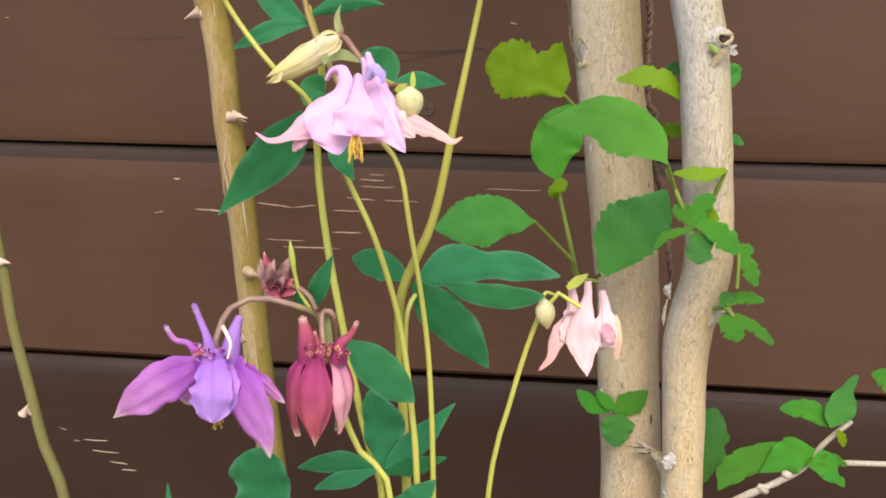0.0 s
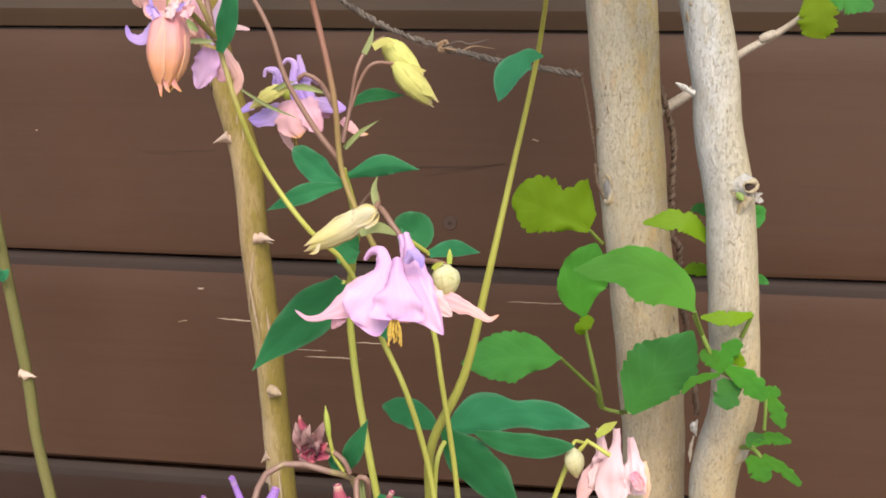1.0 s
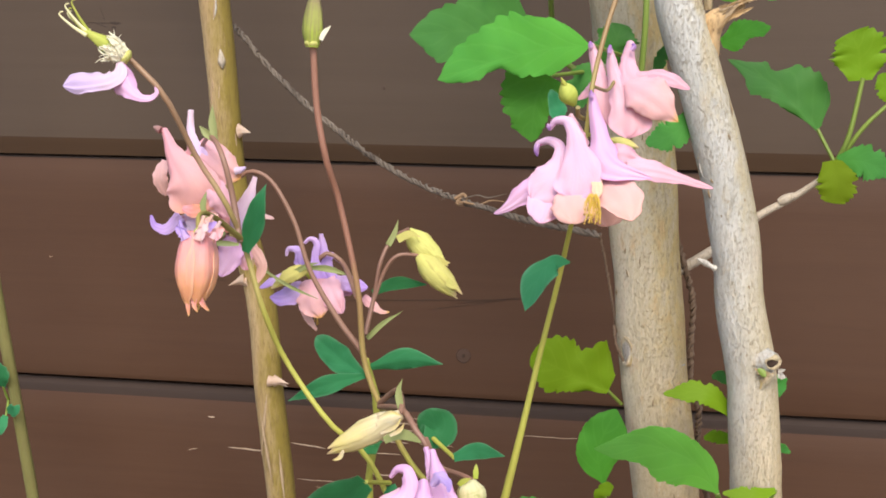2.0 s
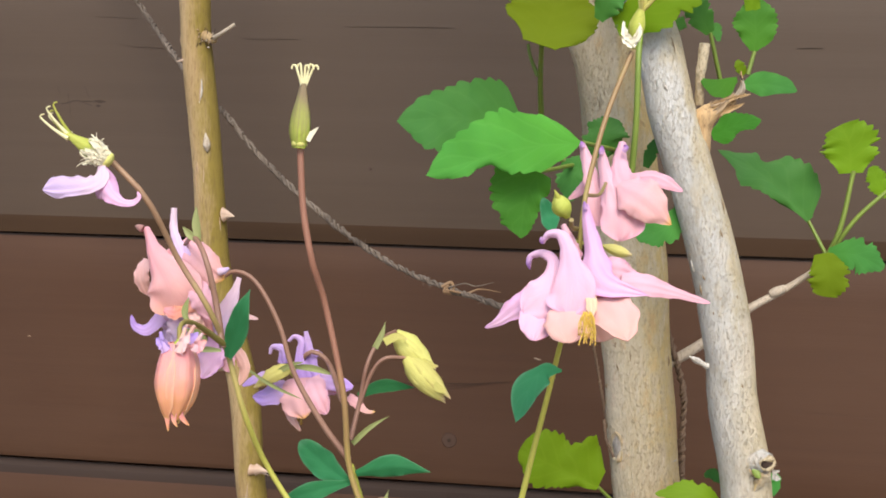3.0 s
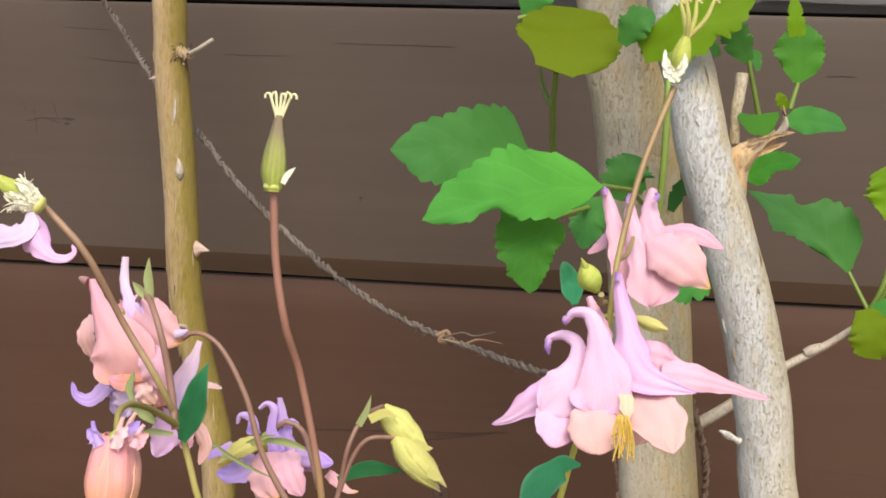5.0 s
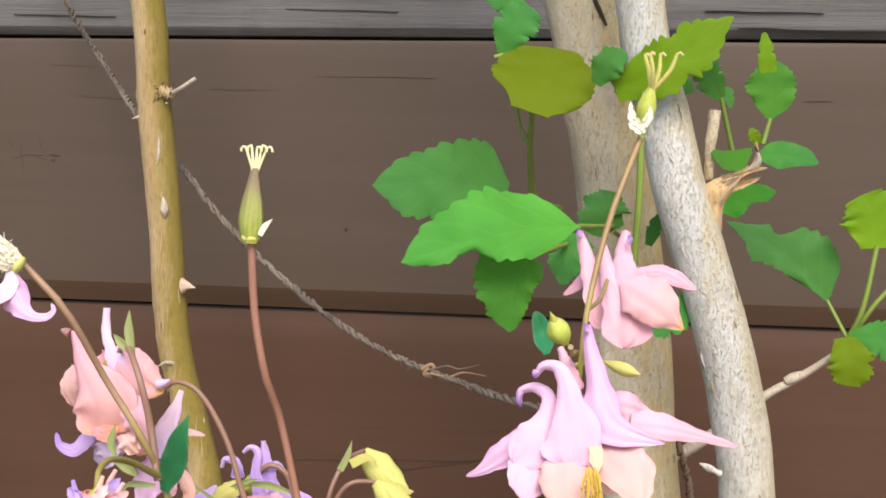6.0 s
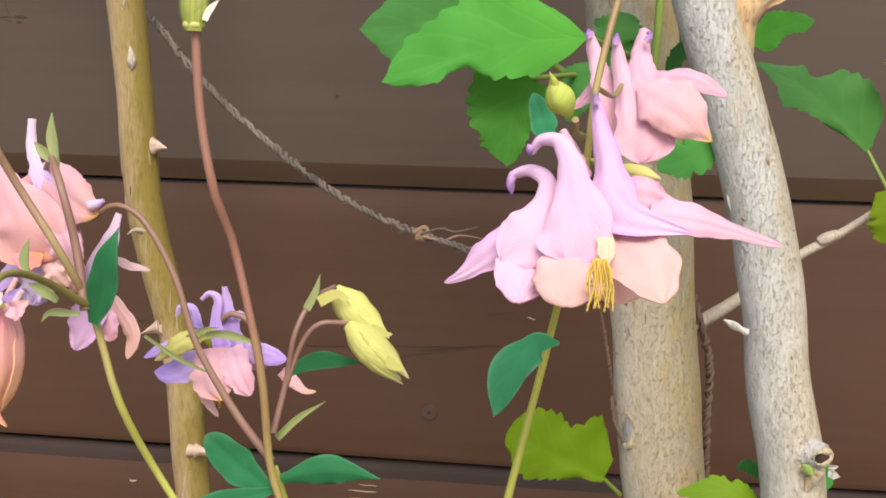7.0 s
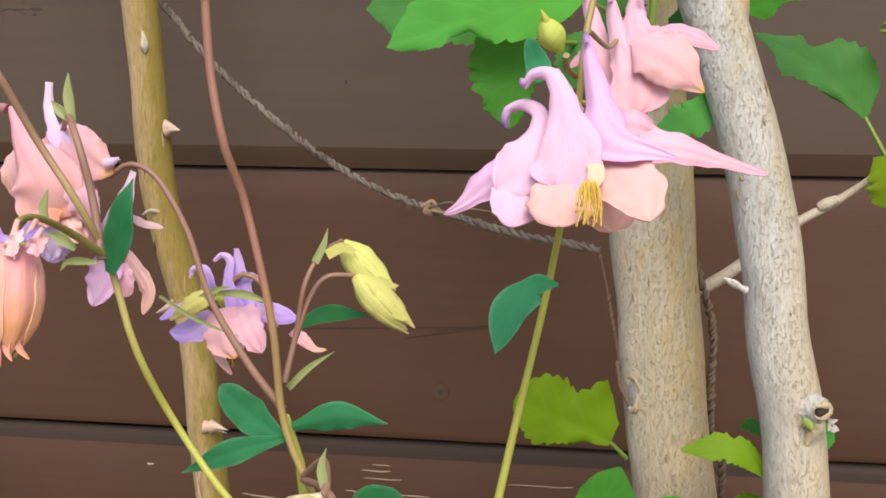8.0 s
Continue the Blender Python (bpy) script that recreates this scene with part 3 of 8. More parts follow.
def plank(z0, z1, material, label, top=0.006, low=0.0035, deep=0.004, proud=0.0, gap=0.0027, x0=-1.6, x1=1.6, wave=0.0004, seed=0.0):
    """A board from z0 to z1; top, low: chamfers of its upper and lower edge, deep: how far they fall back."""
    bm = bmesh.new()
    z0, z1 = z0 + gap / 2, z1 - gap / 2
    f = WALL_Y - proud
    prof = [(f + 0.028, z0), (f + deep * 0.9, z0), (f + deep * 0.3, z0 + low * 0.6), (f, z0 + low)]
    prof += [(f, z0 + low + (z1 - top - z0 - low) * k / 6) for k in range(1, 6)]
    prof += [(f, z1 - top), (f + deep * 0.25, z1 - top * 0.45), (f + deep, z1), (f + 0.028, z1)]
    nx = 160
    rings = []
    for i in range(nx + 1):
        x = x0 + (x1 - x0) * i / nx
        ring = []
        for y, z in prof:
            w = noise.noise(Vector((x * 5, z * 22, seed))) * wave + noise.noise(Vector((x * 22, z * 60, seed + 3))) * wave * 0.4
            dz = noise.noise(Vector((x * 4, seed, 1 if z > (z0 + z1) / 2 else 7))) * 0.0009 if y > f + 1e-5 or True else 0
            ring.append(bm.verts.new((x, y + (w if y < f + 0.02 else 0), z + dz * (1 if z in (z0, z1) else 0.4))))
        rings.append(ring)
    k = len(prof)
    for a, b in zip(rings, rings[1:]):
        for j in range(k):
            bm.faces.new((a[j], a[(j + 1) % k], b[(j + 1) % k], b[j]))
    bm.faces.new(rings[0])
    bm.faces.new(rings[-1][::-1])
    bmesh.ops.recalc_face_normals(bm, faces=bm.faces)
    ob = part("plank", bm, material, wall, label)
    ob.data.set_sharp_from_angle(angle=radians(22))
    return ob


JOINTS = [0.864 - 0.134 * k for k in range(6, 0, -1)] + [0.864, 1.0, 1.134, 1.272]
for k, (za, zb) in enumerate(zip(JOINTS, JOINTS[1:])):
    if abs(za - 1.134) < 0.001:
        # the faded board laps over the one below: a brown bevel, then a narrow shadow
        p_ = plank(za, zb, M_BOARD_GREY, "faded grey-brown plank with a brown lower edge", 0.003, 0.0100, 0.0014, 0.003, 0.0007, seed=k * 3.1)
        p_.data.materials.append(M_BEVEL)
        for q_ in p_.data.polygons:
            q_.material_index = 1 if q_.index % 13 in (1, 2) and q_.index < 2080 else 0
    else:
        lapped = abs(zb - 1.134) < 0.001
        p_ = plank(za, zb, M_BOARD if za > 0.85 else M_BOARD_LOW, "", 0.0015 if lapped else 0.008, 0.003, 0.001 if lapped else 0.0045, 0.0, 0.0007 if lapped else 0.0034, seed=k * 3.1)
        p_.data.materials.append(M_EDGE)
        for q_ in p_.data.polygons:
            q_.material_index = 1 if q_.index % 13 in (9, 10) and q_.index < 2080 else 0
plank(1.272, 1.412, M_BEAM, "rough weathered grey plank", 0.004, 0.004, 0.004, 0.002, 0.004, wave=0.0012, seed=40)
for k in range(5):
    plank(1.412 + 0.136 * k, 1.412 + 0.136 * (k + 1), M_BOARD, "", 0.008, 0.003, 0.005, seed=50 + k * 3)
bm = bmesh.new()
bmesh.ops.create_cube(bm, size=1, matrix=Matrix.LocRotScale((0, WALL_Y + 0.05, 1.03), None, (3.2, 0.04, 2.06)))
part("backing", bm, M_GAP, wall, "dark backing behind the plank joints")

# soil: out of view, coloured pale to bounce light up at the petals
bm = bmesh.new()
bmesh.ops.create_grid(bm, x_segments=90, y_segments=90, size=1)
for v in bm.verts:
    r = max(abs(v.co.x), abs(v.co.y))
    v.co.xy *= 3.0 if r < 0.8 else 3.0 + (r - 0.8) / 0.2 * 57
    v.co.z = 0.012 * noise.noise(v.co * 6) + 0.006 * noise.noise(v.co * 25) if r < 0.8 else 0
ground = new("ground", bpy.data.meshes.new("ground"))
for f_ in bm.faces:
    f_.smooth = True
bm.to_mesh(ground.data)
bm.free()
ground.data.materials.append(M_SOIL)
tagged(ground, "unseen soil at the foot of the wall, pale to bounce light", "ground", "", "structure")

# ---------------------------------------------------------------- shrub with two stems
shrub = thing("shrub", (0.1, 0.48, 0.0), "flowering shrub with two pale bark stems and toothed green leaves", "shrub")
T_LEFT = [*root((0.1197, 0.485, 0.876)), (0.1191, 0.484, 0.8829), (0.1156, 0.484, 0.9335), (0.1137, 0.484, 0.9743), (0.1079, 0.484, 1.0231), (0.1028, 0.484, 1.0607), (0.1003, 0.484, 1.0825), (0.0983, 0.484, 1.1039), (0.0965, 0.484, 1.117), (0.0944, 0.484, 1.1428), (0.0851, 0.484, 1.216), (0.0812, 0.484, 1.2316), (0.074, 0.484, 1.268), (0.03, 0.49, 1.42), (0.0, 0.5, 1.75)]
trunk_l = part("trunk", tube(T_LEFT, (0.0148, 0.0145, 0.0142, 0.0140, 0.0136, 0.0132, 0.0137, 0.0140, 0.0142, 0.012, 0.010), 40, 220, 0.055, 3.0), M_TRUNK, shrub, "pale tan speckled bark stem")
T_RIGHT = [*root((0.1405, 0.46, 0.886), 0.012), (0.139, 0.458, 0.9094), (0.138, 0.455, 0.9599), (0.1434, 0.448, 0.9926), (0.1406, 0.441, 1.0286), (0.1365, 0.438, 1.0725), (0.1311, 0.438, 1.0992), (0.129, 0.438, 1.1191), (0.1262, 0.438, 1.1341), (0.1220, 0.437, 1.1520), (0.1168, 0.437, 1.1697), (0.1111, 0.438, 1.1873), (0.1053, 0.438, 1.2048), (0.1000, 0.440, 1.2275), (0.092, 0.444, 1.261), (0.07, 0.45, 1.42), (0.05, 0.46, 1.75)]
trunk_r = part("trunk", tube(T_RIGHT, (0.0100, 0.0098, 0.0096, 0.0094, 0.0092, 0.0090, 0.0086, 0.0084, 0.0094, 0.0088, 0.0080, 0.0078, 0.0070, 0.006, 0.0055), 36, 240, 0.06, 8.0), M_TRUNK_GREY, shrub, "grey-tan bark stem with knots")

# ---------------------------------------------------------------- rose canes
rose = thing("rose_cane", (-0.06, 0.56, 0.0), "thick olive-brown thorny rose cane in front of the wall", "rose", "rose canes")
R_PTS = [*root((-0.064, 0.551, 0.829), 0.03), (-0.065, 0.551, 0.829), (-0.072, 0.551, 0.901), (-0.077, 0.551, 0.971), (-0.083, 0.551, 1.025), (-0.087, 0.551, 1.072), (-0.1, 0.549, 1.127), (-0.105, 0.549, 1.185), (-0.11, 0.549, 1.234), (-0.113, 0.549, 1.275), (-0.135, 0.55, 1.42), (-0.16, 0.55, 1.7)]
cane = part("cane", tube(R_PTS, (0.0085, 0.0078, 0.0072, 0.0070, 0.0070, 0.0071, 0.0072, 0.0072, 0.0072, 0.0066, 0.005), 24, 200, 0.05, 5.0), M_CANE, rose)
rose2 = thing("rose_cane", (-0.19, 0.585, 0.0), "thin green thorny rose cane close to the wall", "rose", "rose canes")
R2 = [*root((-0.196, 0.57, 0.809), 0.05), (-0.196, 0.57, 0.809), (-0.205, 0.57, 0.839), (-0.211, 0.57, 0.873), (-0.218, 0.57, 0.912), (-0.222, 0.57, 0.954), (-0.244, 0.57, 1.106), (-0.27, 0.57, 1.3)]
part("cane", tube(R2, (0.0042, 0.0040, 0.0036, 0.0034, 0.0032, 0.003, 0.002), 16, 120, 0.05, 15.0), M_CANE_GREEN, rose2)

# ---------------------------------------------------------------- columbine stalks
GROUP = "columbine stalks"


def stalk_thing(base, label):
    return thing("columbine", base, label, "flower", GROUP)


col_a = stalk_thing((0.03, 0.42, 0.0), "columbine stalk with a large open pink flower and round green buds")
A_PTS = [*root((0.036, 0.38, 0.92)), (0.036, 0.38, 0.92), (0.034, 0.38, 0.971), (0.037, 0.365, 1.0), (0.049, 0.355, 1.028), (0.057, 0.347, 1.062), (0.0644, 0.346, 1.0975), (0.0694, 0.341, 1.1201), (0.0724, 0.333, 1.1345), (0.0765, 0.306, 1.1535), (0.078, 0.301, 1.168), (0.079, 0.303, 1.179), (0.083, 0.31, 1.197), (0.089, 0.318, 1.214)]
part("stem", tube(A_PTS, (0.0022,) * 8 + (0.0019,) * 6 + (0.0018,) * 6 + (0.0017, 0.0016, 0.0013, 0.0009, 0.0007, 0.0006, 0.0007), 12, 220, 0.03), M_STEM_OPEN, col_a)

col_s = stalk_thing((0.02, 0.40, 0.0), "columbine stalk with nodding salmon-pink flowers and a seed head")
S_PTS = [*root((0.044, 0.355, 0.932)), (0.044, 0.355, 0.932), (0.042, 0.355, 0.964), (0.038, 0.355, 0.994), (0.032, 0.348, 1.022), (0.024, 0.348, 1.04), (0.014, 0.342, 1.065), (0.003, 0.336, 1.078), (-0.01, 0.336, 1.096), (-0.014, 0.326, 1.114), (-0.019, 0.326, 1.131), (-0.022, 0.318, 1.145), (-0.03, 0.318, 1.157), (-0.035, 0.308, 1.174), (-0.045, 0.308, 1.184)]
part("stem", tube(S_PTS, (0.0026, 0.0025, 0.0024, 0.0022, 0.0021, 0.0020, 0.0018, 0.0016, 0.0013, 0.0010, 0.0008, 0.0008), 12, 220, 0.03), M_STEM_LEAN, col_s)

col_b = stalk_thing((0.05, 0.41, 0.0), "columbine stalk with seed pod, yellow buds and pink flower")
B_PTS = [*root((0.049, 0.358, 0.931)), (0.049, 0.358, 0.931), (0.048, 0.358, 0.968), (0.046, 0.358, 0.993), (0.042, 0.352, 1.027), (0.038, 0.352, 1.047), (0.026, 0.349, 1.062), (0.016, 0.348, 1.081), (0.011, 0.348, 1.095), (0.01, 0.344, 1.117), (0.004, 0.344, 1.144), (0.002, 0.338, 1.155), (-0.001, 0.338, 1.171), (-0.002, 0.338, 1.188)]
part("stem", tube(B_PTS, (0.0023, 0.0022, 0.0021, 0.0019, 0.0018, 0.0018, 0.0018, 0.0014, 0.0011, 0.0009, 0.00085, 0.0010), 12, 220, 0.03), M_STEM_TALL, col_b)
C_PTS = [(0.028, 0.375, 0.921), (0.024, 0.37, 0.943), (0.02, 0.37, 0.963), (0.015, 0.37, 0.99), (0.01, 0.37, 1.021), (0.008, 0.37, 1.049), (0.014, 0.356, 1.075), (0.011, 0.35, 1.094)]
part("stem", tube([*root((0.028, 0.375, 0.921), 0.03)] + C_PTS, (0.0019, 0.0018, 0.0017, 0.0016, 0.0014, 0.0012), 10, 90, 0.03), M_STEM, col_b)

col_d = stalk_thing((0.03, 0.38, 0.0), "columbine stalk with nodding purple and crimson flowers")
D_PTS = [*root((0.041, 0.322, 0.948), 0.03), (0.041, 0.322, 0.948), (0.033, 0.322, 0.96), (0.027, 0.322, 0.974), (0.025, 0.316, 0.993), (0.022, 0.316, 1.006), (0.018, 0.305, 1.013), (0.009, 0.305, 1.015), (-0.0, 0.305, 1.013), (-0.001, 0.292, 1.009), (-0.002, 0.292, 1.0)]
part("stem", tube(D_PTS, (0.0022, 0.0020, 0.0018, 0.0015, 0.0012, 0.0010, 0.0009), 12, 160, 0.03), M_STEM_ARCH, col_d)

col_p = stalk_thing((0.07, 0.42, 0.0), "columbine stalk with a pale pink nodding flower and a green bud")
P_PTS = [*root((0.065, 0.385, 0.919), -0.02), (0.065, 0.385, 0.919), (0.073, 0.385, 0.959), (0.081, 0.385, 0.987), (0.086, 0.386, 0.995), (0.092, 0.386, 0.998), (0.096, 0.386, 0.992)]
part("stem", tube(P_PTS, (0.0020, 0.0018, 0.0016, 0.0014, 0.0011, 0.0009), 12, 90, 0.03), M_STEM, col_p)

# ---------------------------------------------------------------- flower pieces


def bloom(owner, name, at, r, material, label):
    """The small green receptacle of a flower, which carries its petals."""
    a = Vector(at)
    return part(name, lathe(a + Vector((0, 0, r)), a - Vector((0, 0, r * 1.2)), (r * 0.35, r, r * 0.8, r * 0.2), 10, 8), material, owner, label)


SPURRED = dict(cup=(-1.0, -0.75, -0.25, 0.0, 0.15), tip=0.09, ruffle=0.14, flute=0.07, frill=0.15, ragged=0.28, n=32, m=16)


def petals(owner, *rows, base_normal=(0, -1, 0)):
    """rows: name, material, spine, half widths, and what else blade() takes."""
    for k, (name, material, spine, half, more) in enumerate(rows):
        kw = dict(cup=-0.25, ruffle=0.14, flute=0.05, ragged=0.22, frill=0.07, seed=k * 1.9, n=22, m=12, normal=base_normal)
        kw.update(more)
        kw["cup"] = tuple(v * 0.8 for v in kw["cup"]) if isinstance(kw["cup"], tuple) else kw["cup"] * 0.35
        part(name, blade(spine, half, **kw), material, owner)


SPUR = dict(cup=(-1.1, -0.9, -0.5, -0.2, 0.0, 0.1), tip=0.07, n=36)


def petal(owner, material, spine, right, left=None, name="petal", label="", **more):
    """A petal or sepal with half widths for either side of its spine."""
    kw = dict(cup=-0.10, ruffle=0.09, flute=0.035, frill=0.08, ragged=0.20, n=32, m=16, tip=0.12, normal=(0, -1, 0.35), fold=0.0, seed=(spine[0][0] * 977 + spine[-1][2] * 613) % 9)
    kw.update(more)
    return part(name, blade(spine, right, other=left, **kw), material, owner, label)


def bell(owner, top, low, radii, count, span, materials, start=0.0, flare=0.0, point=0.25):
    """A closed nodding flower: petals that wrap round one axis and come to points below; span: half their breadth in degrees."""
    a, b = Vector(top), Vector(low)
    t = (b - a).normalized()
    x = Vector((1, 0, 0))
    x = (x - t * x.dot(t)).normalized()
    y = t.cross(x)
    n, m = 30, 12
    for k in range(count):
        rows, long_ = [], 1 + 0.05 * math.sin(k * 2.3)
        for i in range(n + 1):
            s_ = i / n
            c, r = a.lerp(b, s_ * long_), level(radii, s_) * (1 + 0.05 * (k % 2))
            r += flare * max(0.0, s_ * 4 - 3) ** 2
            wide = radians(span) * (0.7 + 0.3 * min(1, s_ * 3)) * (1 if s_ < 1 - point else max(0.03, 1 - ((s_ - 1 + point) / point) ** 1.5))
            row = []
            for j in range(m + 1):
                u = 2 * j / m - 1
                g = start + 2 * math.pi * k / count + u * wide
                d = x * math.cos(g) + y * math.sin(g)
                rr = r * (1 + 0.05 * math.cos(u * 7 + k) + 0.03 * u + 0.05 * noise.noise(Vector((s_ * 5, u * 2, k * 3.1))) - 0.06 * u * u)
                row.append((c + d * rr, d))
            rows.append(row)
        part("petal", sheet(bmesh.new(), rows, 0.0003), materials[k % len(materials)], owner)


def spur(owner, pts, radii, material, tip=None):
    """The hollow hooked spur of a petal."""
    ob = part("spur", tube(pts, radii, 10, 16, 0.06, 2.0), material, owner)
    if tip:
        C = spline(pts, 12)
        rr = radii[-1] if isinstance(radii, (tuple, list)) else radii
        part("spur_tip", lathe(C[-3] + (C[-1] - C[-3]) * 0.1, C[-1] + (C[-1] - C[-2]) * 0.35, (rr * 0.98, rr * 1.1, rr * 0.95, rr * 0.3), 8, 6), tip, owner)
    return ob


def stamens(owner, top, ends, r=0.00020, anther=0.00045):
    for k, e in enumerate(ends):
        t, e = Vector(top), Vector(e)
        t = t + Vector((e.x - t.x, e.y - t.y, 0)) * 0.5
        mid = t.lerp(e, 0.5) + Vector((0.0006 * math.sin(k * 2.1), -0.0006 * math.cos(k * 1.3), 0))
        part("filament", tube([t, mid, e], (r, r * 0.8), 6, 8), M_STAMEN, owner)
        d = (e - mid).normalized()
        part("anther", lathe(e - d * anther, e + d * anther * 1.6, (anther * 0.4, anther * 0.8, anther * 0.75, anther * 0.3), 7, 6), M_ANTHER, owner)


def fan(top, low, spread, count, seed, drop=0.35):
    """Ends of a bundle of stamens hanging from top to about low."""
    rnd = random.Random(seed)
    t, l_ = Vector(top), Vector(low)
    d = l_ - t
    side = Vector((1, 0, 0))
    out = []
    for k in range(count):
        f = 1 - drop * rnd.random()
        out.append(t + d * f + side * spread * rnd.uniform(-1, 1) + Vector((0, rnd.uniform(-1, 1) * spread * 0.8, 0)))
    return out


def leaf(owner, spine, half, material, petiole=None, r=0.0006, stem_mat=None, label="", **more):
    kw = dict(cup=-0.12, fold=0.10, ruffle=0.08, n=24, m=10)
    kw.update(more)
    part("leaf", blade(spine, half, **kw), material, owner, label)
    if petiole:
        part("leaf_stalk", tube(list(petiole) + [spine[0]], (r * 1.2, r), 8, 14), stem_mat or M_STEM, owner)


def bud(owner, a, b, radii, material, label="", ribs=5, rib=0.08, bend=(0, 0, 0), name="bud"):
    return part(name, lathe(a, b, radii, 15, 16, ribs, rib, bend), material, owner, label)


def sepal_bud(owner, a, b, r, material, label, count=5):
    """A closed bud: a pointed body wrapped in overlapping sepals."""
    a, b = Vector(a), Vector(b)
    o_ = part("bud", lathe(a, b, (r * 0.35, r * 0.8, r * 0.92, r * 0.7, r * 0.35, r * 0.04), 15, 16, 5, 0.05), material, owner, label)
    t = (b - a).normalized()
    x = t.orthogonal().normalized()
    y = t.cross(x)
    for k in range(count):
        g = 2 * math.pi * k / count + 0.4
        d = x * math.cos(g) + y * math.sin(g)
        L = (b - a).length
        sp = [a + d * r * 0.3, a + t * L * 0.28 + d * r * 0.92, a + t * L * 0.65 + d * r * 0.86, b + t * L * (0.06 - 0.05 * (k % 3)) + d * r * (0.12 + 0.35 * (k % 2))]
        part("sepal", blade(sp, (r * 0.35, r * 0.75, r * 0.7, r * 0.12), normal=d, cup=-0.35, fold=-0.06, n=18, m=8, ragged=0.15, ruffle=0.06, frill=0.08, seed=k * 2.7), material, o_)
    return o_


# ---------------------------------------------------------------- stalk A: large pink flower
F = bloom(col_a, "flower", (0.08, 0.292, 1.158), 0.0022, M_BUD_GREEN, "large open pink columbine flower with curled lilac spurs")
petal(F, M_SUNSET, [(0.0696, 0.286, 1.1677), (0.0709, 0.285, 1.1699), (0.0737, 0.284, 1.1701), (0.0754, 0.283, 1.1674), (0.0764, 0.282, 1.1622), (0.0771, 0.281, 1.157), (0.0768, 0.2805, 1.1519)], (0.00043, 0.00086, 0.00108, 0.00140, 0.00173, 0.00237, 0.00324, 0.00410, 0.00496, 0.00561, 0.00475), (0.00043, 0.00086, 0.00130, 0.00162, 0.00216, 0.00302, 0.00410, 0.00518, 0.00561, 0.00475, 0.00281), **SPUR)
petal(F, M_SUNSET, [(0.0665, 0.29, 1.1615), (0.0667, 0.289, 1.1642), (0.0695, 0.288, 1.1653), (0.072, 0.287, 1.1639), (0.0722, 0.285, 1.1604), (0.0703, 0.283, 1.156), (0.0661, 0.282, 1.1516)], (0.00044, 0.00077, 0.00088, 0.00110, 0.00144, 0.00199, 0.00309, 0.00420, 0.00442, 0.00353, 0.00155), (0.00044, 0.00077, 0.00099, 0.00121, 0.00144, 0.00199, 0.00309, 0.00420, 0.00464, 0.00397, 0.00177), **SPUR)
petal(F, M_LILAC, [(0.0719, 0.288, 1.1558), (0.0661, 0.286, 1.1537), (0.0607, 0.287, 1.1494), (0.0566, 0.289, 1.147)], (0.00222, 0.00311, 0.00288, 0.00266, 0.00222, 0.00089, 0.00033), (0.00222, 0.00288, 0.00288, 0.00244, 0.00133, 0.00089, 0.00033), name="sepal", tip=0.05, lean=-8)
petal(F, M_SUNSET, [(0.0719, 0.288, 1.1555), (0.0696, 0.281, 1.1505), (0.0689, 0.276, 1.1466)], (0.00237, 0.00410, 0.00453, 0.00389, 0.00237), (0.00216, 0.00345, 0.00389, 0.00367, 0.00216), tip=0.3)
petal(F, M_PEACH, [(0.0773, 0.286, 1.1562), (0.0766, 0.277, 1.1510), (0.0765, 0.27, 1.1475)], (0.00275, 0.00466, 0.00508, 0.00466, 0.00254), (0.00254, 0.00424, 0.00487, 0.00466, 0.00254), tip=0.28, normal=(0, -1, 0.6))
petal(F, M_PEACH, [(0.0811, 0.286, 1.1575), (0.0863, 0.277, 1.1533), (0.0895, 0.27, 1.1485)], (0.00148, 0.00403, 0.00530, 0.00530, 0.00424, 0.00275, 0.00117), (0.00148, 0.00381, 0.00508, 0.00551, 0.00508, 0.00360, 0.00138), tip=0.14, normal=(0, -1, 0.6))
petal(F, M_PEACH, [(0.0795, 0.29, 1.1557), (0.083, 0.29, 1.1506), (0.0838, 0.29, 1.1447)], (0.00225, 0.00450, 0.00495, 0.00225), (0.00225, 0.00450, 0.00495, 0.00337))
petal(F, M_LILAC, [(0.0789, 0.297, 1.1765), (0.0798, 0.295, 1.1719), (0.0812, 0.292, 1.1667), (0.0824, 0.287, 1.1624), (0.0848, 0.282, 1.1598), (0.0892, 0.28, 1.1584), (0.0938, 0.281, 1.1571)], (0.00067, 0.00111, 0.00155, 0.00211, 0.00311, 0.00444, 0.00510, 0.00444, 0.00288, 0.00133, 0.00033), (0.00089, 0.00144, 0.00189, 0.00244, 0.00311, 0.00355, 0.00311, 0.00244, 0.00155, 0.00089, 0.00033), **SPUR)
petal(F, M_PINK, [(0.0823, 0.292, 1.1614), (0.0869, 0.291, 1.1616), (0.0918, 0.292, 1.1599)], (0.00158, 0.00248, 0.00271, 0.00226, 0.00090), (0.00158, 0.00271, 0.00294, 0.00203, 0.00090), name="sepal", ruffle=0.22, frill=0.12)
petal(F, M_PINK, [(0.0879, 0.29, 1.1587), (0.0946, 0.29, 1.1581), (0.1014, 0.293, 1.1562), (0.1088, 0.295, 1.1541)], (0.00204, 0.00249, 0.00238, 0.00181, 0.00147, 0.00091, 0.00079, 0.00034), (0.00204, 0.00295, 0.00249, 0.00204, 0.00159, 0.00102, 0.00079, 0.00034), name="sepal", tip=0.04)
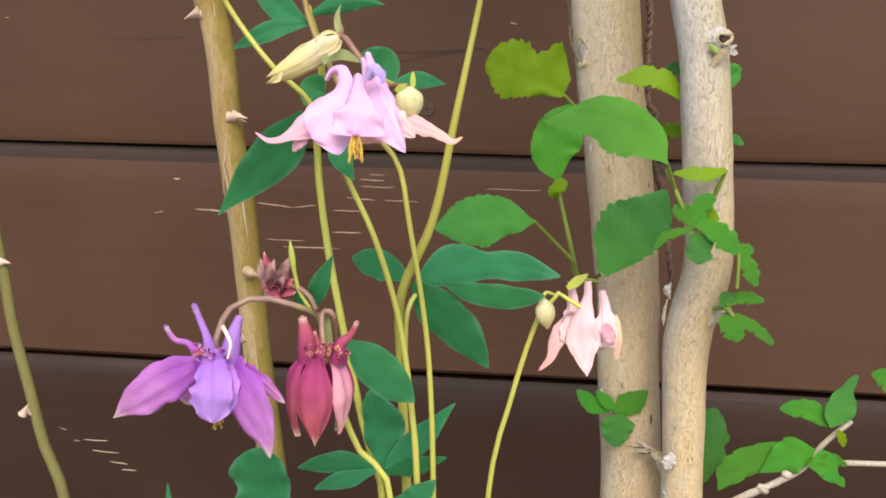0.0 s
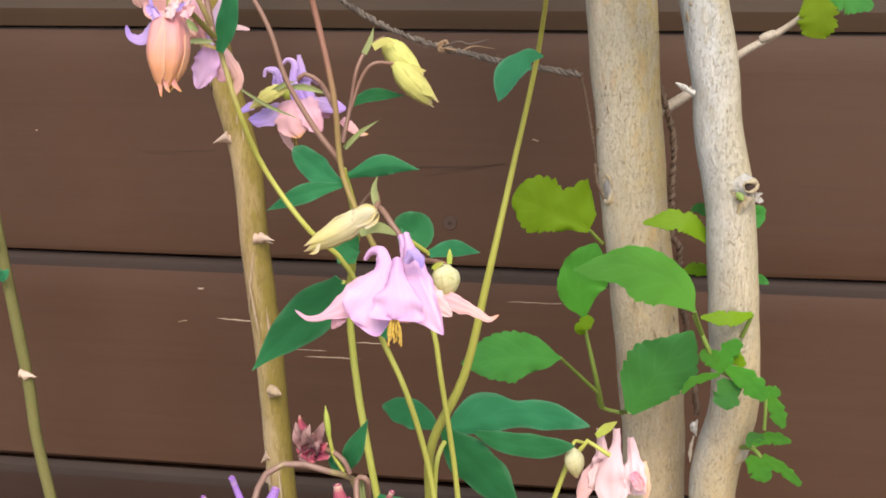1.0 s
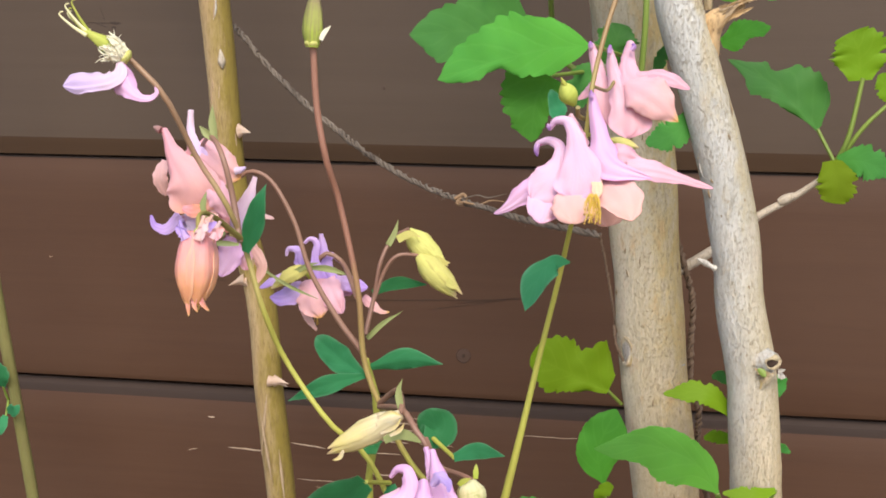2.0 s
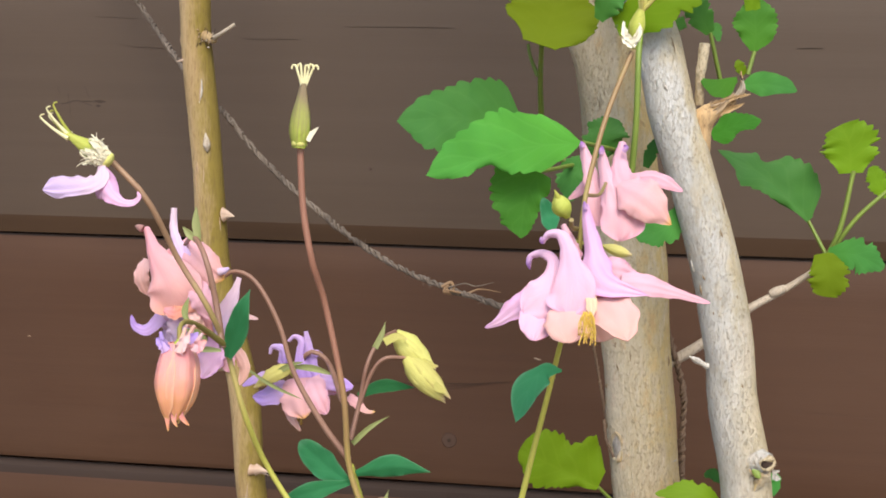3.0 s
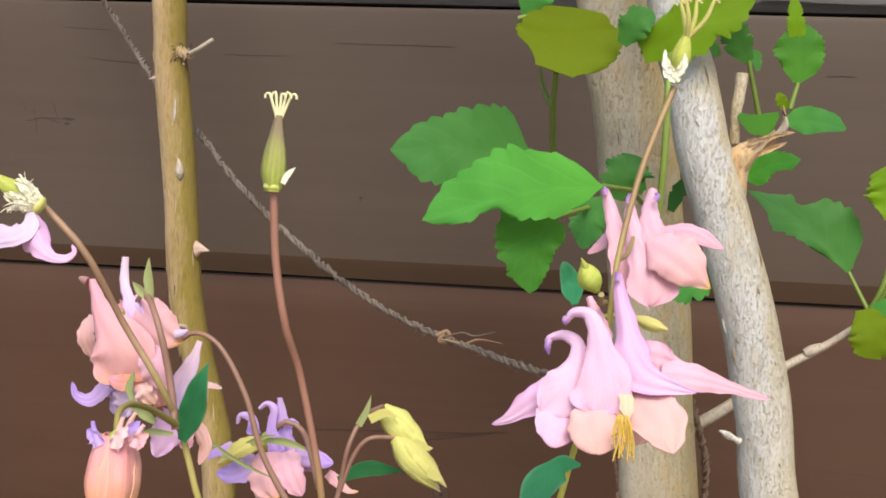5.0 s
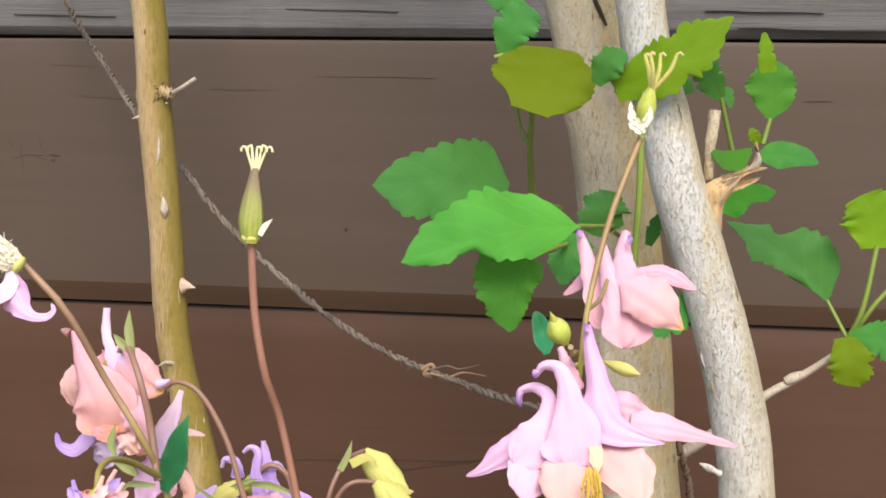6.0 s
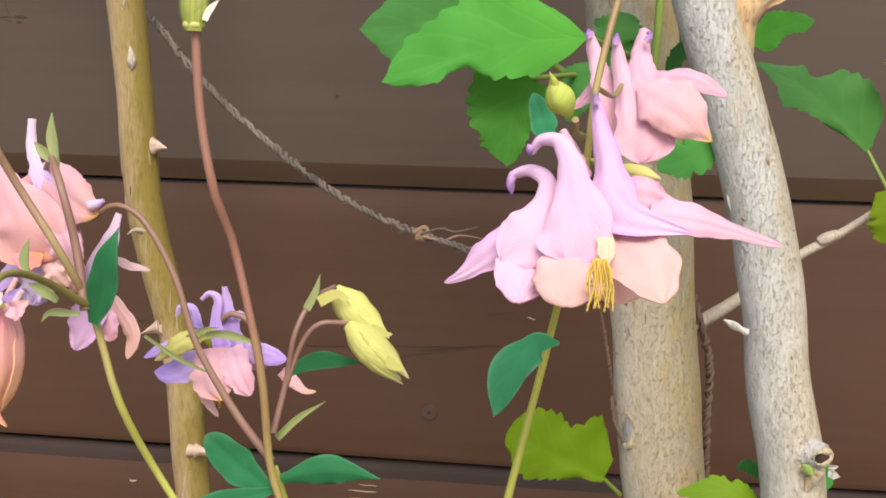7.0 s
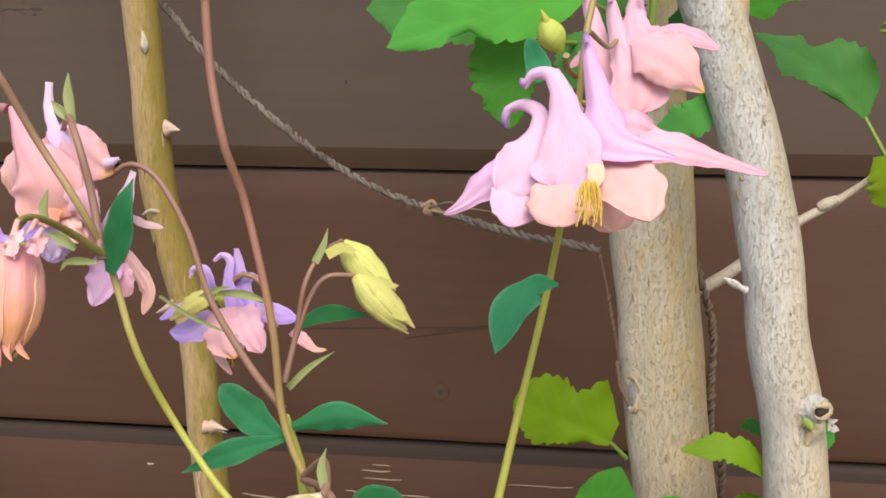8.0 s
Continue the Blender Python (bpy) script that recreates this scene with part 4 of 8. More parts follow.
petal(F, M_THROAT, [(0.0805, 0.285, 1.1609), (0.0813, 0.2815, 1.1567), (0.0818, 0.274, 1.1528)], (0.00040, 0.00093, 0.00133, 0.00133, 0.00053), (0.00040, 0.00080, 0.00107, 0.00107, 0.00040), tip=0.3)
petal(F, M_PINK, [(0.0737, 0.302, 1.1712), (0.0753, 0.3, 1.1677), (0.0771, 0.297, 1.163)], (0.00070, 0.00129, 0.00176, 0.00211), (0.00070, 0.00129, 0.00176, 0.00211), **SPUR)
for q in ([(0.0668, 0.2885, 1.1641), (0.0664, 0.2885, 1.1627), (0.0668, 0.2885, 1.1613)], [(0.0698, 0.2845, 1.1691), (0.0696, 0.2845, 1.1683), (0.0698, 0.2845, 1.1676)], [(0.0791, 0.2955, 1.1754), (0.0789, 0.2955, 1.1763), (0.0787, 0.2955, 1.1771)]):
    part("spur_tip", tube(q, (0.00062, 0.00058, 0.00022), 9, 8), M_VIOLET, F)
stamens(F, (0.0806, 0.276, 1.1540), fan((0.0806, 0.276, 1.1540), (0.0809, 0.264, 1.1484), 0.0018, 34, 5, 0.5), 0.00010, 0.00024)
part("pedicel", tube([(0.077, 0.305, 1.163), (0.078, 0.3, 1.162), (0.08, 0.293, 1.159)], (0.0008, 0.0009), 8, 10), M_STEM_BROWN, col_a)

# upper pink flower
F = bloom(col_a, "flower", (0.086, 0.372, 1.177), 0.0024, M_BUD_GREEN, "nodding pink flower with a peach petal tip")
petal(F, M_PINK, [(0.082, 0.366, 1.1895), (0.0833, 0.365, 1.1832), (0.0858, 0.362, 1.1762), (0.088, 0.359, 1.1693), (0.0881, 0.358, 1.1631)], (0.00074, 0.00148, 0.00207, 0.00266, 0.00354, 0.00443, 0.00532, 0.00561, 0.00414), (0.00074, 0.00148, 0.00207, 0.00266, 0.00354, 0.00473, 0.00591, 0.00679, 0.00532), **dict(SPUR, tip=0.12))
petal(F, M_PINK, [(0.076, 0.374, 1.1912), (0.0778, 0.373, 1.1864), (0.0793, 0.369, 1.1799), (0.0809, 0.367, 1.1727), (0.0823, 0.366, 1.1667)], (0.00091, 0.00183, 0.00213, 0.00243, 0.00274, 0.00304, 0.00213), (0.00091, 0.00167, 0.00213, 0.00274, 0.00304, 0.00304, 0.00213), **SPUR)
petal(F, M_PINK, [(0.088, 0.37, 1.192), (0.0874, 0.367, 1.1862), (0.0884, 0.364, 1.1813), (0.0928, 0.362, 1.1768)], (0.00105, 0.00180, 0.00239, 0.00299, 0.00359, 0.00269), (0.00120, 0.00195, 0.00269, 0.00359, 0.00389, 0.00269), **SPUR)
petal(F, M_BLUSH, [(0.0874, 0.362, 1.1794), (0.0933, 0.357, 1.1761), (0.0983, 0.357, 1.1721), (0.1027, 0.36, 1.1681)], (0.00117, 0.00497, 0.00585, 0.00556, 0.00468, 0.00234, 0.00044), (0.00146, 0.00556, 0.00702, 0.00673, 0.00526, 0.00263, 0.00044), tip=0.05, cup=-0.25)
petal(F, M_PINK, [(0.0905, 0.37, 1.1813), (0.0979, 0.368, 1.1814), (0.106, 0.366, 1.1776)], (0.00091, 0.00181, 0.00242, 0.00181, 0.00045), (0.00091, 0.00181, 0.00212, 0.00181, 0.00045), name="sepal", tip=0.05)
petal(F, M_PINK, [(0.0782, 0.376, 1.1799), (0.0757, 0.377, 1.1764), (0.0723, 0.378, 1.1739)], (0.00140, 0.00156, 0.00125, 0.00047), (0.00140, 0.00125, 0.00109, 0.00047), name="sepal")
for q in ([(0.0819, 0.3655, 1.188), (0.082, 0.3655, 1.1895), (0.0821, 0.3655, 1.1905)], [(0.0763, 0.3735, 1.1898), (0.076, 0.3735, 1.1908), (0.0758, 0.3735, 1.1918)], [(0.0883, 0.366, 1.1889), (0.0891, 0.366, 1.1901), (0.0885, 0.366, 1.1909)]):
    part("spur_tip", tube(q, (0.0007, 0.0008, 0.0003), 9, 8), M_VIOLET, F)
part("pedicel", tube([(0.086, 0.372, 1.178), (0.084, 0.368, 1.18), (0.082, 0.345, 1.177), (0.079, 0.309, 1.178)], (0.0005, 0.0005), 8, 14), M_STEM_MIX, col_a)
# buds and seed head
B = bud(col_a, (0.0752, 0.29, 1.1735), (0.0722, 0.288, 1.179), (0.0006, 0.0018, 0.00225, 0.0016, 0.00027), M_BUD_GREEN, "plump green bud")
part("bud_tip", lathe((0.073, 0.288, 1.178), (0.072, 0.287, 1.18), (0.0007, 0.0005, 0.0001), 7, 5), M_STEM, B)
part("pedicel", tube([(0.076, 0.29, 1.173), (0.076, 0.294, 1.171), (0.077, 0.303, 1.17)], 0.0006, 7, 8), M_STEM_MIX, col_a)
bud(col_a, (0.083, 0.33, 1.164), (0.091, 0.326, 1.162), (0.0003, 0.0013, 0.0014, 0.0003), M_BUD, "small yellow bud")
part("pedicel", tube([(0.083, 0.33, 1.164), (0.079, 0.322, 1.165), (0.076, 0.303, 1.167)], 0.0005, 7, 8), M_STEM, col_a)
H = bud(col_a, (0.089, 0.318, 1.215), (0.091, 0.318, 1.225), (0.00109, 0.00145, 0.00206, 0.00157, 0.00073), M_BUD_GREEN, "yellow-green seed head with long curled styles", name="seed_head")
for k, dx in enumerate((-0.0016, 0.0042, 0.0007, -0.0026)):
    s0, s1 = (0.091, 0.318, 1.224), (0.092, 0.318, 1.232)
    part("style", tube([s0, shift(s1, dx * 0.6, 0.001 * (k - 2), -0.004), shift(s1, dx, 0.001 * (k - 2), 0.0), shift(s1, dx + 0.001, 0.001 * (k - 2), -0.0006)], (0.0006, 0.0005, 0.0003), 7, 12), M_BUD, H)
rnd = random.Random(63)
for k in range(10):
    g = (math.pi if k % 2 else 0.0) + rnd.uniform(-0.5, 0.5)
    c0 = shift((0.089, 0.316, 1.215), 0, 0, rnd.uniform(0, 0.002))
    h_ = rnd.uniform(0.0025, 0.0052)
    x_, y_ = 0.0019 * math.cos(g) - 0.0003, rnd.uniform(-0.0012, 0.0012)
    part("withered_stamen", blade([c0, shift(c0, x_, y_, h_ * 0.5), shift(c0, x_ * 1.1, y_, h_)], (0.0005, 0.0006, 0.0004), n=8, m=5, ragged=0.9, ruffle=0.4, cup=0.4, seed=k * 1.3), M_CREAM, H)
leaf(col_a, [(0.0735, 0.33, 1.1296), (0.0688, 0.329, 1.13), (0.0652, 0.325, 1.1255), (0.0623, 0.318, 1.1176)], (0.00034, 0.00134, 0.00179, 0.00358, 0.00425, 0.00358, 0.00201, 0.00022), M_COL_LEAF, other=(0.00034, 0.00269, 0.00403, 0.00358, 0.00291, 0.00246, 0.00157, 0.00022), tip=0.06, n=40, fold=0.12, label="heart-shaped blue-green leaf")
leaf(col_a, [(0.071, 0.305, 1.169), (0.07, 0.312, 1.172), (0.068, 0.312, 1.177)], (0.00070, 0.00234, 0.00117), M_COL_LEAF, None, fold=0.2)

# ---------------------------------------------------------------- stalk S: salmon cluster and seed head
H = bud(col_s, (-0.0433, 0.304, 1.1836), (-0.0531, 0.3, 1.1904), (0.0013, 0.0021, 0.0021, 0.0018, 0.0012, 0.0007), M_BUD_GREEN, "spent seed head with cream stamens and green styles", 5, 0.10, name="seed_head")
part("collar", lathe((-0.0428, 0.304, 1.1832), (-0.0444, 0.3034, 1.1844), (0.0012, 0.0021, 0.0022, 0.0014), 12, 6), M_BUD, H)
for k, e in enumerate(((-0.0596, 0.299, 1.1945), (-0.0582, 0.301, 1.1955), (-0.0574, 0.298, 1.1965), (-0.0566, 0.3, 1.1976), (-0.0588, 0.302, 1.1948))):
    a_ = Vector((-0.0524, 0.3003, 1.1899)) + Vector((0, 0.0005 * (k - 2), 0.0003 * (k - 2)))
    e = Vector(e)
    part("style", tube([a_, a_.lerp(e, 0.55) + Vector((0, 0, -0.0004)), e, e + Vector((0.0004, 0, 0.0008)), e + Vector((0.0010, 0, 0.0009))], (0.0006, 0.0004, 0.0003, 0.0002), 7, 14), M_BUD_GREEN if k % 2 else M_STYLE, H)
rnd = random.Random(4)
axis_ = Vector((-0.0098, -0.004, 0.0068)).normalized()
for k in range(34):
    g = 2 * math.pi * k / 34
    ax = axis_.orthogonal().normalized()
    d0 = ax * math.cos(g) + axis_.cross(ax) * math.sin(g)
    c0 = Vector((-0.0441, 0.3036, 1.1842)) + d0 * 0.0016
    far_ = rnd.uniform(0.0030, 0.0068)
    flare = rnd.uniform(0.0004, 0.0022) * (1.6 if k % 5 == 0 else 1.0)
    part("withered_stamen", blade([c0, c0 + axis_ * far_ * 0.5 + d0 * 0.0009, c0 + axis_ * far_ + d0 * flare], (0.0006, 0.0008, 0.0003), normal=d0, n=10, m=4, ragged=0.7, ruffle=0.35, cup=0.3, seed=k * 1.3), M_CREAM, H)
for k in range(16):
    g = rnd.uniform(0, 2 * math.pi)
    d0 = ax * math.cos(g) + axis_.cross(ax) * math.sin(g)
    c0 = Vector((-0.0455, 0.303, 1.1852)) + d0 * 0.0018
    e = c0 + axis_ * rnd.uniform(0.001, 0.004) + d0 * rnd.uniform(0.002, 0.0042)
    part("withered_stamen", tube([c0, c0.lerp(e, 0.5) + axis_ * 0.0008, e], (0.0002, 0.00015, 0.00006), 5, 8), M_CREAM, H)
petal(H, M_FADE, [(-0.0446, 0.302, 1.1826), (-0.0443, 0.3, 1.1791), (-0.0473, 0.299, 1.1772), (-0.0524, 0.298, 1.1764), (-0.0586, 0.298, 1.1761)], (0.00088, 0.00201, 0.00276, 0.00326, 0.00376, 0.00351, 0.00175), (0.00088, 0.00226, 0.00201, 0.00163, 0.00188, 0.00188, 0.00100), label="last pale lilac petal hanging from the seed head", tip=0.12)
petal(H, M_LILAC, [(-0.0446, 0.302, 1.1825), (-0.0423, 0.3, 1.1781), (-0.0387, 0.299, 1.1741), (-0.0357, 0.3, 1.1733), (-0.0337, 0.3, 1.1747), (-0.0342, 0.3, 1.1763)], (0.00088, 0.00327, 0.00428, 0.00252, 0.00113, 0.00075, 0.00038), (0.00088, 0.00176, 0.00176, 0.00113, 0.00088, 0.00075, 0.00038), **SPUR)
# upper nodding flower
F = bloom(col_s, "flower", (-0.043, 0.352, 1.154), 0.0024, M_BUD_GREEN, "nodding salmon-pink double columbine flower")
petal(F, M_CORAL, [(-0.0508, 0.345, 1.1637), (-0.0469, 0.342, 1.1558), (-0.0408, 0.338, 1.148), (-0.0394, 0.34, 1.1389)], (0.00096, 0.00137, 0.00220, 0.00384, 0.00576, 0.00714, 0.00714, 0.00522), (0.00110, 0.00192, 0.00329, 0.00494, 0.00741, 0.00906, 0.00961, 0.00714), **dict(SPUR, tip=0.10))
petal(F, M_FADE, [(-0.0442, 0.35, 1.1693), (-0.0439, 0.349, 1.1637), (-0.0418, 0.347, 1.1593), (-0.0385, 0.345, 1.1527)], (0.00090, 0.00119, 0.00134, 0.00179, 0.00269), (0.00090, 0.00119, 0.00149, 0.00239, 0.00358), **SPUR)
petal(F, M_BLUSH, [(-0.0404, 0.348, 1.1596), (-0.0326, 0.344, 1.1531), (-0.0262, 0.344, 1.1492)], (0.00207, 0.00474, 0.00593, 0.00504, 0.00148), (0.00207, 0.00415, 0.00504, 0.00415, 0.00133))
petal(F, M_CORAL, [(-0.0376, 0.347, 1.1489), (-0.0349, 0.346, 1.1439), (-0.0327, 0.347, 1.1385)], (0.00269, 0.00418, 0.00388, 0.00179), (0.00239, 0.00358, 0.00328, 0.00149))
petal(F, M_PEACH, [(-0.0535, 0.352, 1.1536), (-0.0547, 0.351, 1.1482), (-0.0536, 0.353, 1.1423)], (0.00076, 0.00197, 0.00228, 0.00182, 0.00076), (0.00121, 0.00212, 0.00243, 0.00212, 0.00121))
petal(F, M_CORAL, [(-0.0423, 0.352, 1.1573), (-0.0439, 0.352, 1.1477), (-0.0421, 0.352, 1.1366)], (0.00455, 0.00667, 0.00698, 0.00607, 0.00364), (0.00303, 0.00516, 0.00607, 0.00607, 0.00364))
petal(F, M_PALE_LILAC, [(-0.0463, 0.347, 1.1368), (-0.0508, 0.346, 1.1328), (-0.0545, 0.346, 1.1337), (-0.0556, 0.346, 1.1371)], (0.00208, 0.00208, 0.00164, 0.00119, 0.00045), (0.00178, 0.00193, 0.00149, 0.00104, 0.00045), name="sepal")
petal(F, M_FADE, [(-0.0223, 0.346, 1.1496), (-0.0243, 0.346, 1.1439), (-0.0275, 0.347, 1.1374), (-0.0291, 0.348, 1.1313)], (0.00060, 0.00149, 0.00269, 0.00298, 0.00209), (0.00075, 0.00179, 0.00239, 0.00269, 0.00209))
petal(F, M_FADE, [(-0.0422, 0.349, 1.1374), (-0.0432, 0.349, 1.133), (-0.0452, 0.35, 1.1281)], (0.00421, 0.00511, 0.00421, 0.00180), (0.00390, 0.00451, 0.00360, 0.00180), frill=0.15, ruffle=0.2)
petal(F, M_CORAL, [(-0.0357, 0.348, 1.1398), (-0.0337, 0.348, 1.1358), (-0.0327, 0.349, 1.1319)], (0.00239, 0.00299, 0.00210), (0.00210, 0.00269, 0.00180), frill=0.15, ruffle=0.2)
petal(F, M_LILAC, [(-0.0308, 0.351, 1.1302), (-0.0324, 0.351, 1.1245), (-0.0357, 0.352, 1.1177)], (0.00302, 0.00454, 0.00393, 0.00121), (0.00272, 0.00423, 0.00333, 0.00121), frill=0.15)
petal(F, M_PINK, [(-0.0288, 0.352, 1.1277), (-0.0278, 0.352, 1.1238), (-0.0278, 0.353, 1.1199)], (0.00182, 0.00243, 0.00152), (0.00182, 0.00243, 0.00152), frill=0.12)
petal(F, M_PEACH, [(-0.0295, 0.352, 1.1325), (-0.0264, 0.354, 1.1275), (-0.0237, 0.356, 1.1212), (-0.0255, 0.357, 1.1151)], (0.00108, 0.00138, 0.00184, 0.00184, 0.00077), (0.00108, 0.00154, 0.00184, 0.00169, 0.00077), name="sepal")
petal(F, M_PALE_PINK, [(-0.0274, 0.35, 1.1399), (-0.0242, 0.355, 1.1371), (-0.0214, 0.356, 1.1363), (-0.0195, 0.356, 1.1359)], (0.00077, 0.00092, 0.00092, 0.00046), (0.00077, 0.00092, 0.00092, 0.00046), name="sepal")
petal(F, M_SALMON, [(-0.0418, 0.337, 1.1405), (-0.0385, 0.337, 1.1397), (-0.0356, 0.338, 1.1413)], (0.00087, 0.00202, 0.00115), (0.00087, 0.00231, 0.00115), tip=0.3)
petal(F, M_PINK, [(-0.0342, 0.34, 1.1492), (-0.0306, 0.338, 1.144), (-0.0288, 0.34, 1.138)], (0.00174, 0.00349, 0.00349, 0.00145), (0.00174, 0.00319, 0.00290, 0.00116))
petal(F, M_PEACH, [(-0.0358, 0.341, 1.1399), (-0.0334, 0.339, 1.1376), (-0.0316, 0.341, 1.1343)], (0.00175, 0.00262, 0.00204), (0.00146, 0.00204, 0.00146), frill=0.2, ruffle=0.25, tip=0.3)
petal(F, M_FADE, [(-0.0385, 0.343, 1.1376), (-0.0393, 0.341, 1.1338), (-0.0411, 0.343, 1.1293)], (0.00323, 0.00381, 0.00293, 0.00117), (0.00293, 0.00323, 0.00235, 0.00117), frill=0.2, ruffle=0.2, tip=0.3)
for q in ([(-0.0275, 0.343, 1.1514), (-0.0259, 0.343, 1.1518), (-0.0243, 0.343, 1.1526)], [(-0.0513, 0.3445, 1.1631), (-0.0526, 0.3445, 1.1637), (-0.0535, 0.3445, 1.164)]):
    part("spur_tip", tube(q, (0.0012, 0.0010, 0.0004), 9, 8), M_FADE if q[0][0] > -0.04 else M_WITHER, F)
# closed drooping flower
F = bloom(col_s, "flower", (-0.0166, 0.284, 1.1398), 0.0020, M_BUD_GREEN, "drooping closed salmon-orange columbine flower")
bell(F, (-0.0166, 0.284, 1.1408), (-0.0176, 0.282, 1.1219), (0.0031, 0.0041, 0.0047, 0.0049, 0.0043, 0.0029, 0.0012), 4, 58, (M_SALMON,), 0.75, flare=0.0)
bell(F, (-0.0166, 0.284, 1.1403), (-0.0175, 0.282, 1.1234), (0.0026, 0.0036, 0.0042, 0.0044, 0.0038, 0.0024, 0.0009), 5, 46, (M_CORAL, M_SALMON), 1.55, flare=0.0)
for k, q in enumerate(([(-0.0186, 0.281, 1.1393), (-0.0199, 0.281, 1.1417), (-0.0204, 0.281, 1.1439)], [(-0.0153, 0.28, 1.1394), (-0.0146, 0.28, 1.1426), (-0.0138, 0.28, 1.1453)], [(-0.0118, 0.281, 1.1397), (-0.011, 0.281, 1.1422), (-0.01, 0.281, 1.1439)], [(-0.0161, 0.287, 1.1386), (-0.0155, 0.287, 1.1421), (-0.0142, 0.287, 1.1447)])):
    spur(F, q, (0.0012, 0.0007, 0.0004), (M_PALE_LILAC, M_PEACH, M_PALE_PINK, M_PEACH)[k])
    part("frill", blade([q[0], shift(q[1], 0.0006, -0.0004, -0.0010), shift(q[2], 0.001 if k else -0.001, 0, -0.0016)], (0.0012, 0.0013, 0.0005), n=12, m=6, cup=0.5, ruffle=0.35, ragged=0.4, seed=k * 2.0), (M_PALE_LILAC, M_PALE_PINK, M_CORAL, M_PALE_LILAC)[k], F)
for q in ([(-0.0182, 0.2805, 1.126), (-0.0184, 0.2805, 1.1228), (-0.0183, 0.2805, 1.1199)], [(-0.0168, 0.2805, 1.1249), (-0.0168, 0.2805, 1.1228), (-0.016, 0.2805, 1.1211)], [(-0.0158, 0.2815, 1.1247), (-0.0148, 0.2815, 1.1228), (-0.0134, 0.2815, 1.1213)]):
    part("petal_tip", blade(q, (0.0008, 0.0006, 0.0002), n=10, m=4, cup=0.3), M_SALMON, F)
# small stems, bracts and the leaf at the node
part("pedicel", tube([(-0.019, 0.322, 1.133), (-0.022, 0.325, 1.145), (-0.025, 0.325, 1.157), (-0.032, 0.335, 1.162), (-0.039, 0.347, 1.159), (-0.041, 0.347, 1.155)], (0.0010, 0.0008, 0.0006), 8, 20), M_STEM_BROWN, col_s)
part("pedicel", tube([(-0.0189, 0.322, 1.1342), (-0.0204, 0.31, 1.1402), (-0.0199, 0.298, 1.1438), (-0.0182, 0.288, 1.1441), (-0.0168, 0.284, 1.1408)], (0.0009, 0.0007, 0.0006), 8, 18), M_STEM_MIX, col_s)
for q, w in (([(-0.03, 0.334, 1.16), (-0.031, 0.334, 1.166), (-0.031, 0.334, 1.171)], 0.0012), ([(-0.031, 0.334, 1.161), (-0.033, 0.334, 1.163), (-0.035, 0.334, 1.165)], 0.0011), ([(-0.025, 0.312, 1.141), (-0.026, 0.312, 1.144), (-0.025, 0.312, 1.148)], 0.0009), ([(-0.021, 0.315, 1.136), (-0.024, 0.315, 1.138), (-0.027, 0.315, 1.139)], 0.0012), ([(-0.018, 0.318, 1.133), (-0.024, 0.318, 1.133), (-0.026, 0.318, 1.131)], 0.0008)):
    part("bract", blade(q, (w * 0.5, w, w * 0.2), n=12, m=4, fold=0.3), M_BRACT, col_s)
leaf(col_s, [(-0.018, 0.324, 1.13), (-0.014, 0.32, 1.139), (-0.012, 0.318, 1.145), (-0.01, 0.318, 1.15)], (0.00113, 0.00297, 0.00255, 0.00028), M_COL_LEAF, None, fold=0.3, label="narrow dark green leaf")
# arching stem to the flower
part("pedicel", tube([(0.011, 0.349, 1.096), (0.003, 0.349, 1.106), (-0.006, 0.349, 1.121), (-0.011, 0.349, 1.136), (-0.018, 0.349, 1.148), (-0.025, 0.35, 1.151), (-0.03, 0.35, 1.148), (-0.034, 0.35, 1.149)], (0.0010, 0.0008, 0.0007, 0.0006), 9, 36, 0.03), M_STEM_BROWN, col_b)

# ---------------------------------------------------------------- stalk B: pod, buds, lilac flower, pink flower
H = bud(col_b, (-0.002, 0.337, 1.188), (-0.001, 0.337, 1.206), (0.00180, 0.00285, 0.00255, 0.00165, 0.00090), M_POD, "tall green seed pod with curled styles", 5, 0.12, name="seed_pod")
part("collar", lathe((-0.002, 0.337, 1.188), (-0.002, 0.337, 1.19), (0.00120, 0.00210, 0.00225, 0.00195), 12, 6), M_BUD, H)
for k, dx in enumerate((-0.0022, -0.0008, 0.0006, 0.0018, 0.0030)):
    s0, s1 = (-0.001, 0.337, 1.204), (-0.001, 0.337, 1.211)
    d = 1 if dx > 0 else -1
    part("style", tube([s0, shift(s1, dx * 0.55, 0.0005 * (k - 2), -0.0025), shift(s1, dx * 0.95, 0.0005 * (k - 2), 0.0004 * (k % 2)), shift(s1, dx + d * 0.0008, 0.0005 * (k - 2), -0.0002), shift(s1, dx + d * 0.0009, 0.0005 * (k - 2), -0.0011)], (0.0005, 0.00035, 0.0003), 7, 14), M_STYLE, H)
part("dry_sliver", blade([(0.001, 0.335, 1.19), (0.002, 0.335, 1.192), (0.004, 0.335, 1.194)], (0.0006, 0.0007, 0.0001), n=8, m=4), M_CREAM, H)
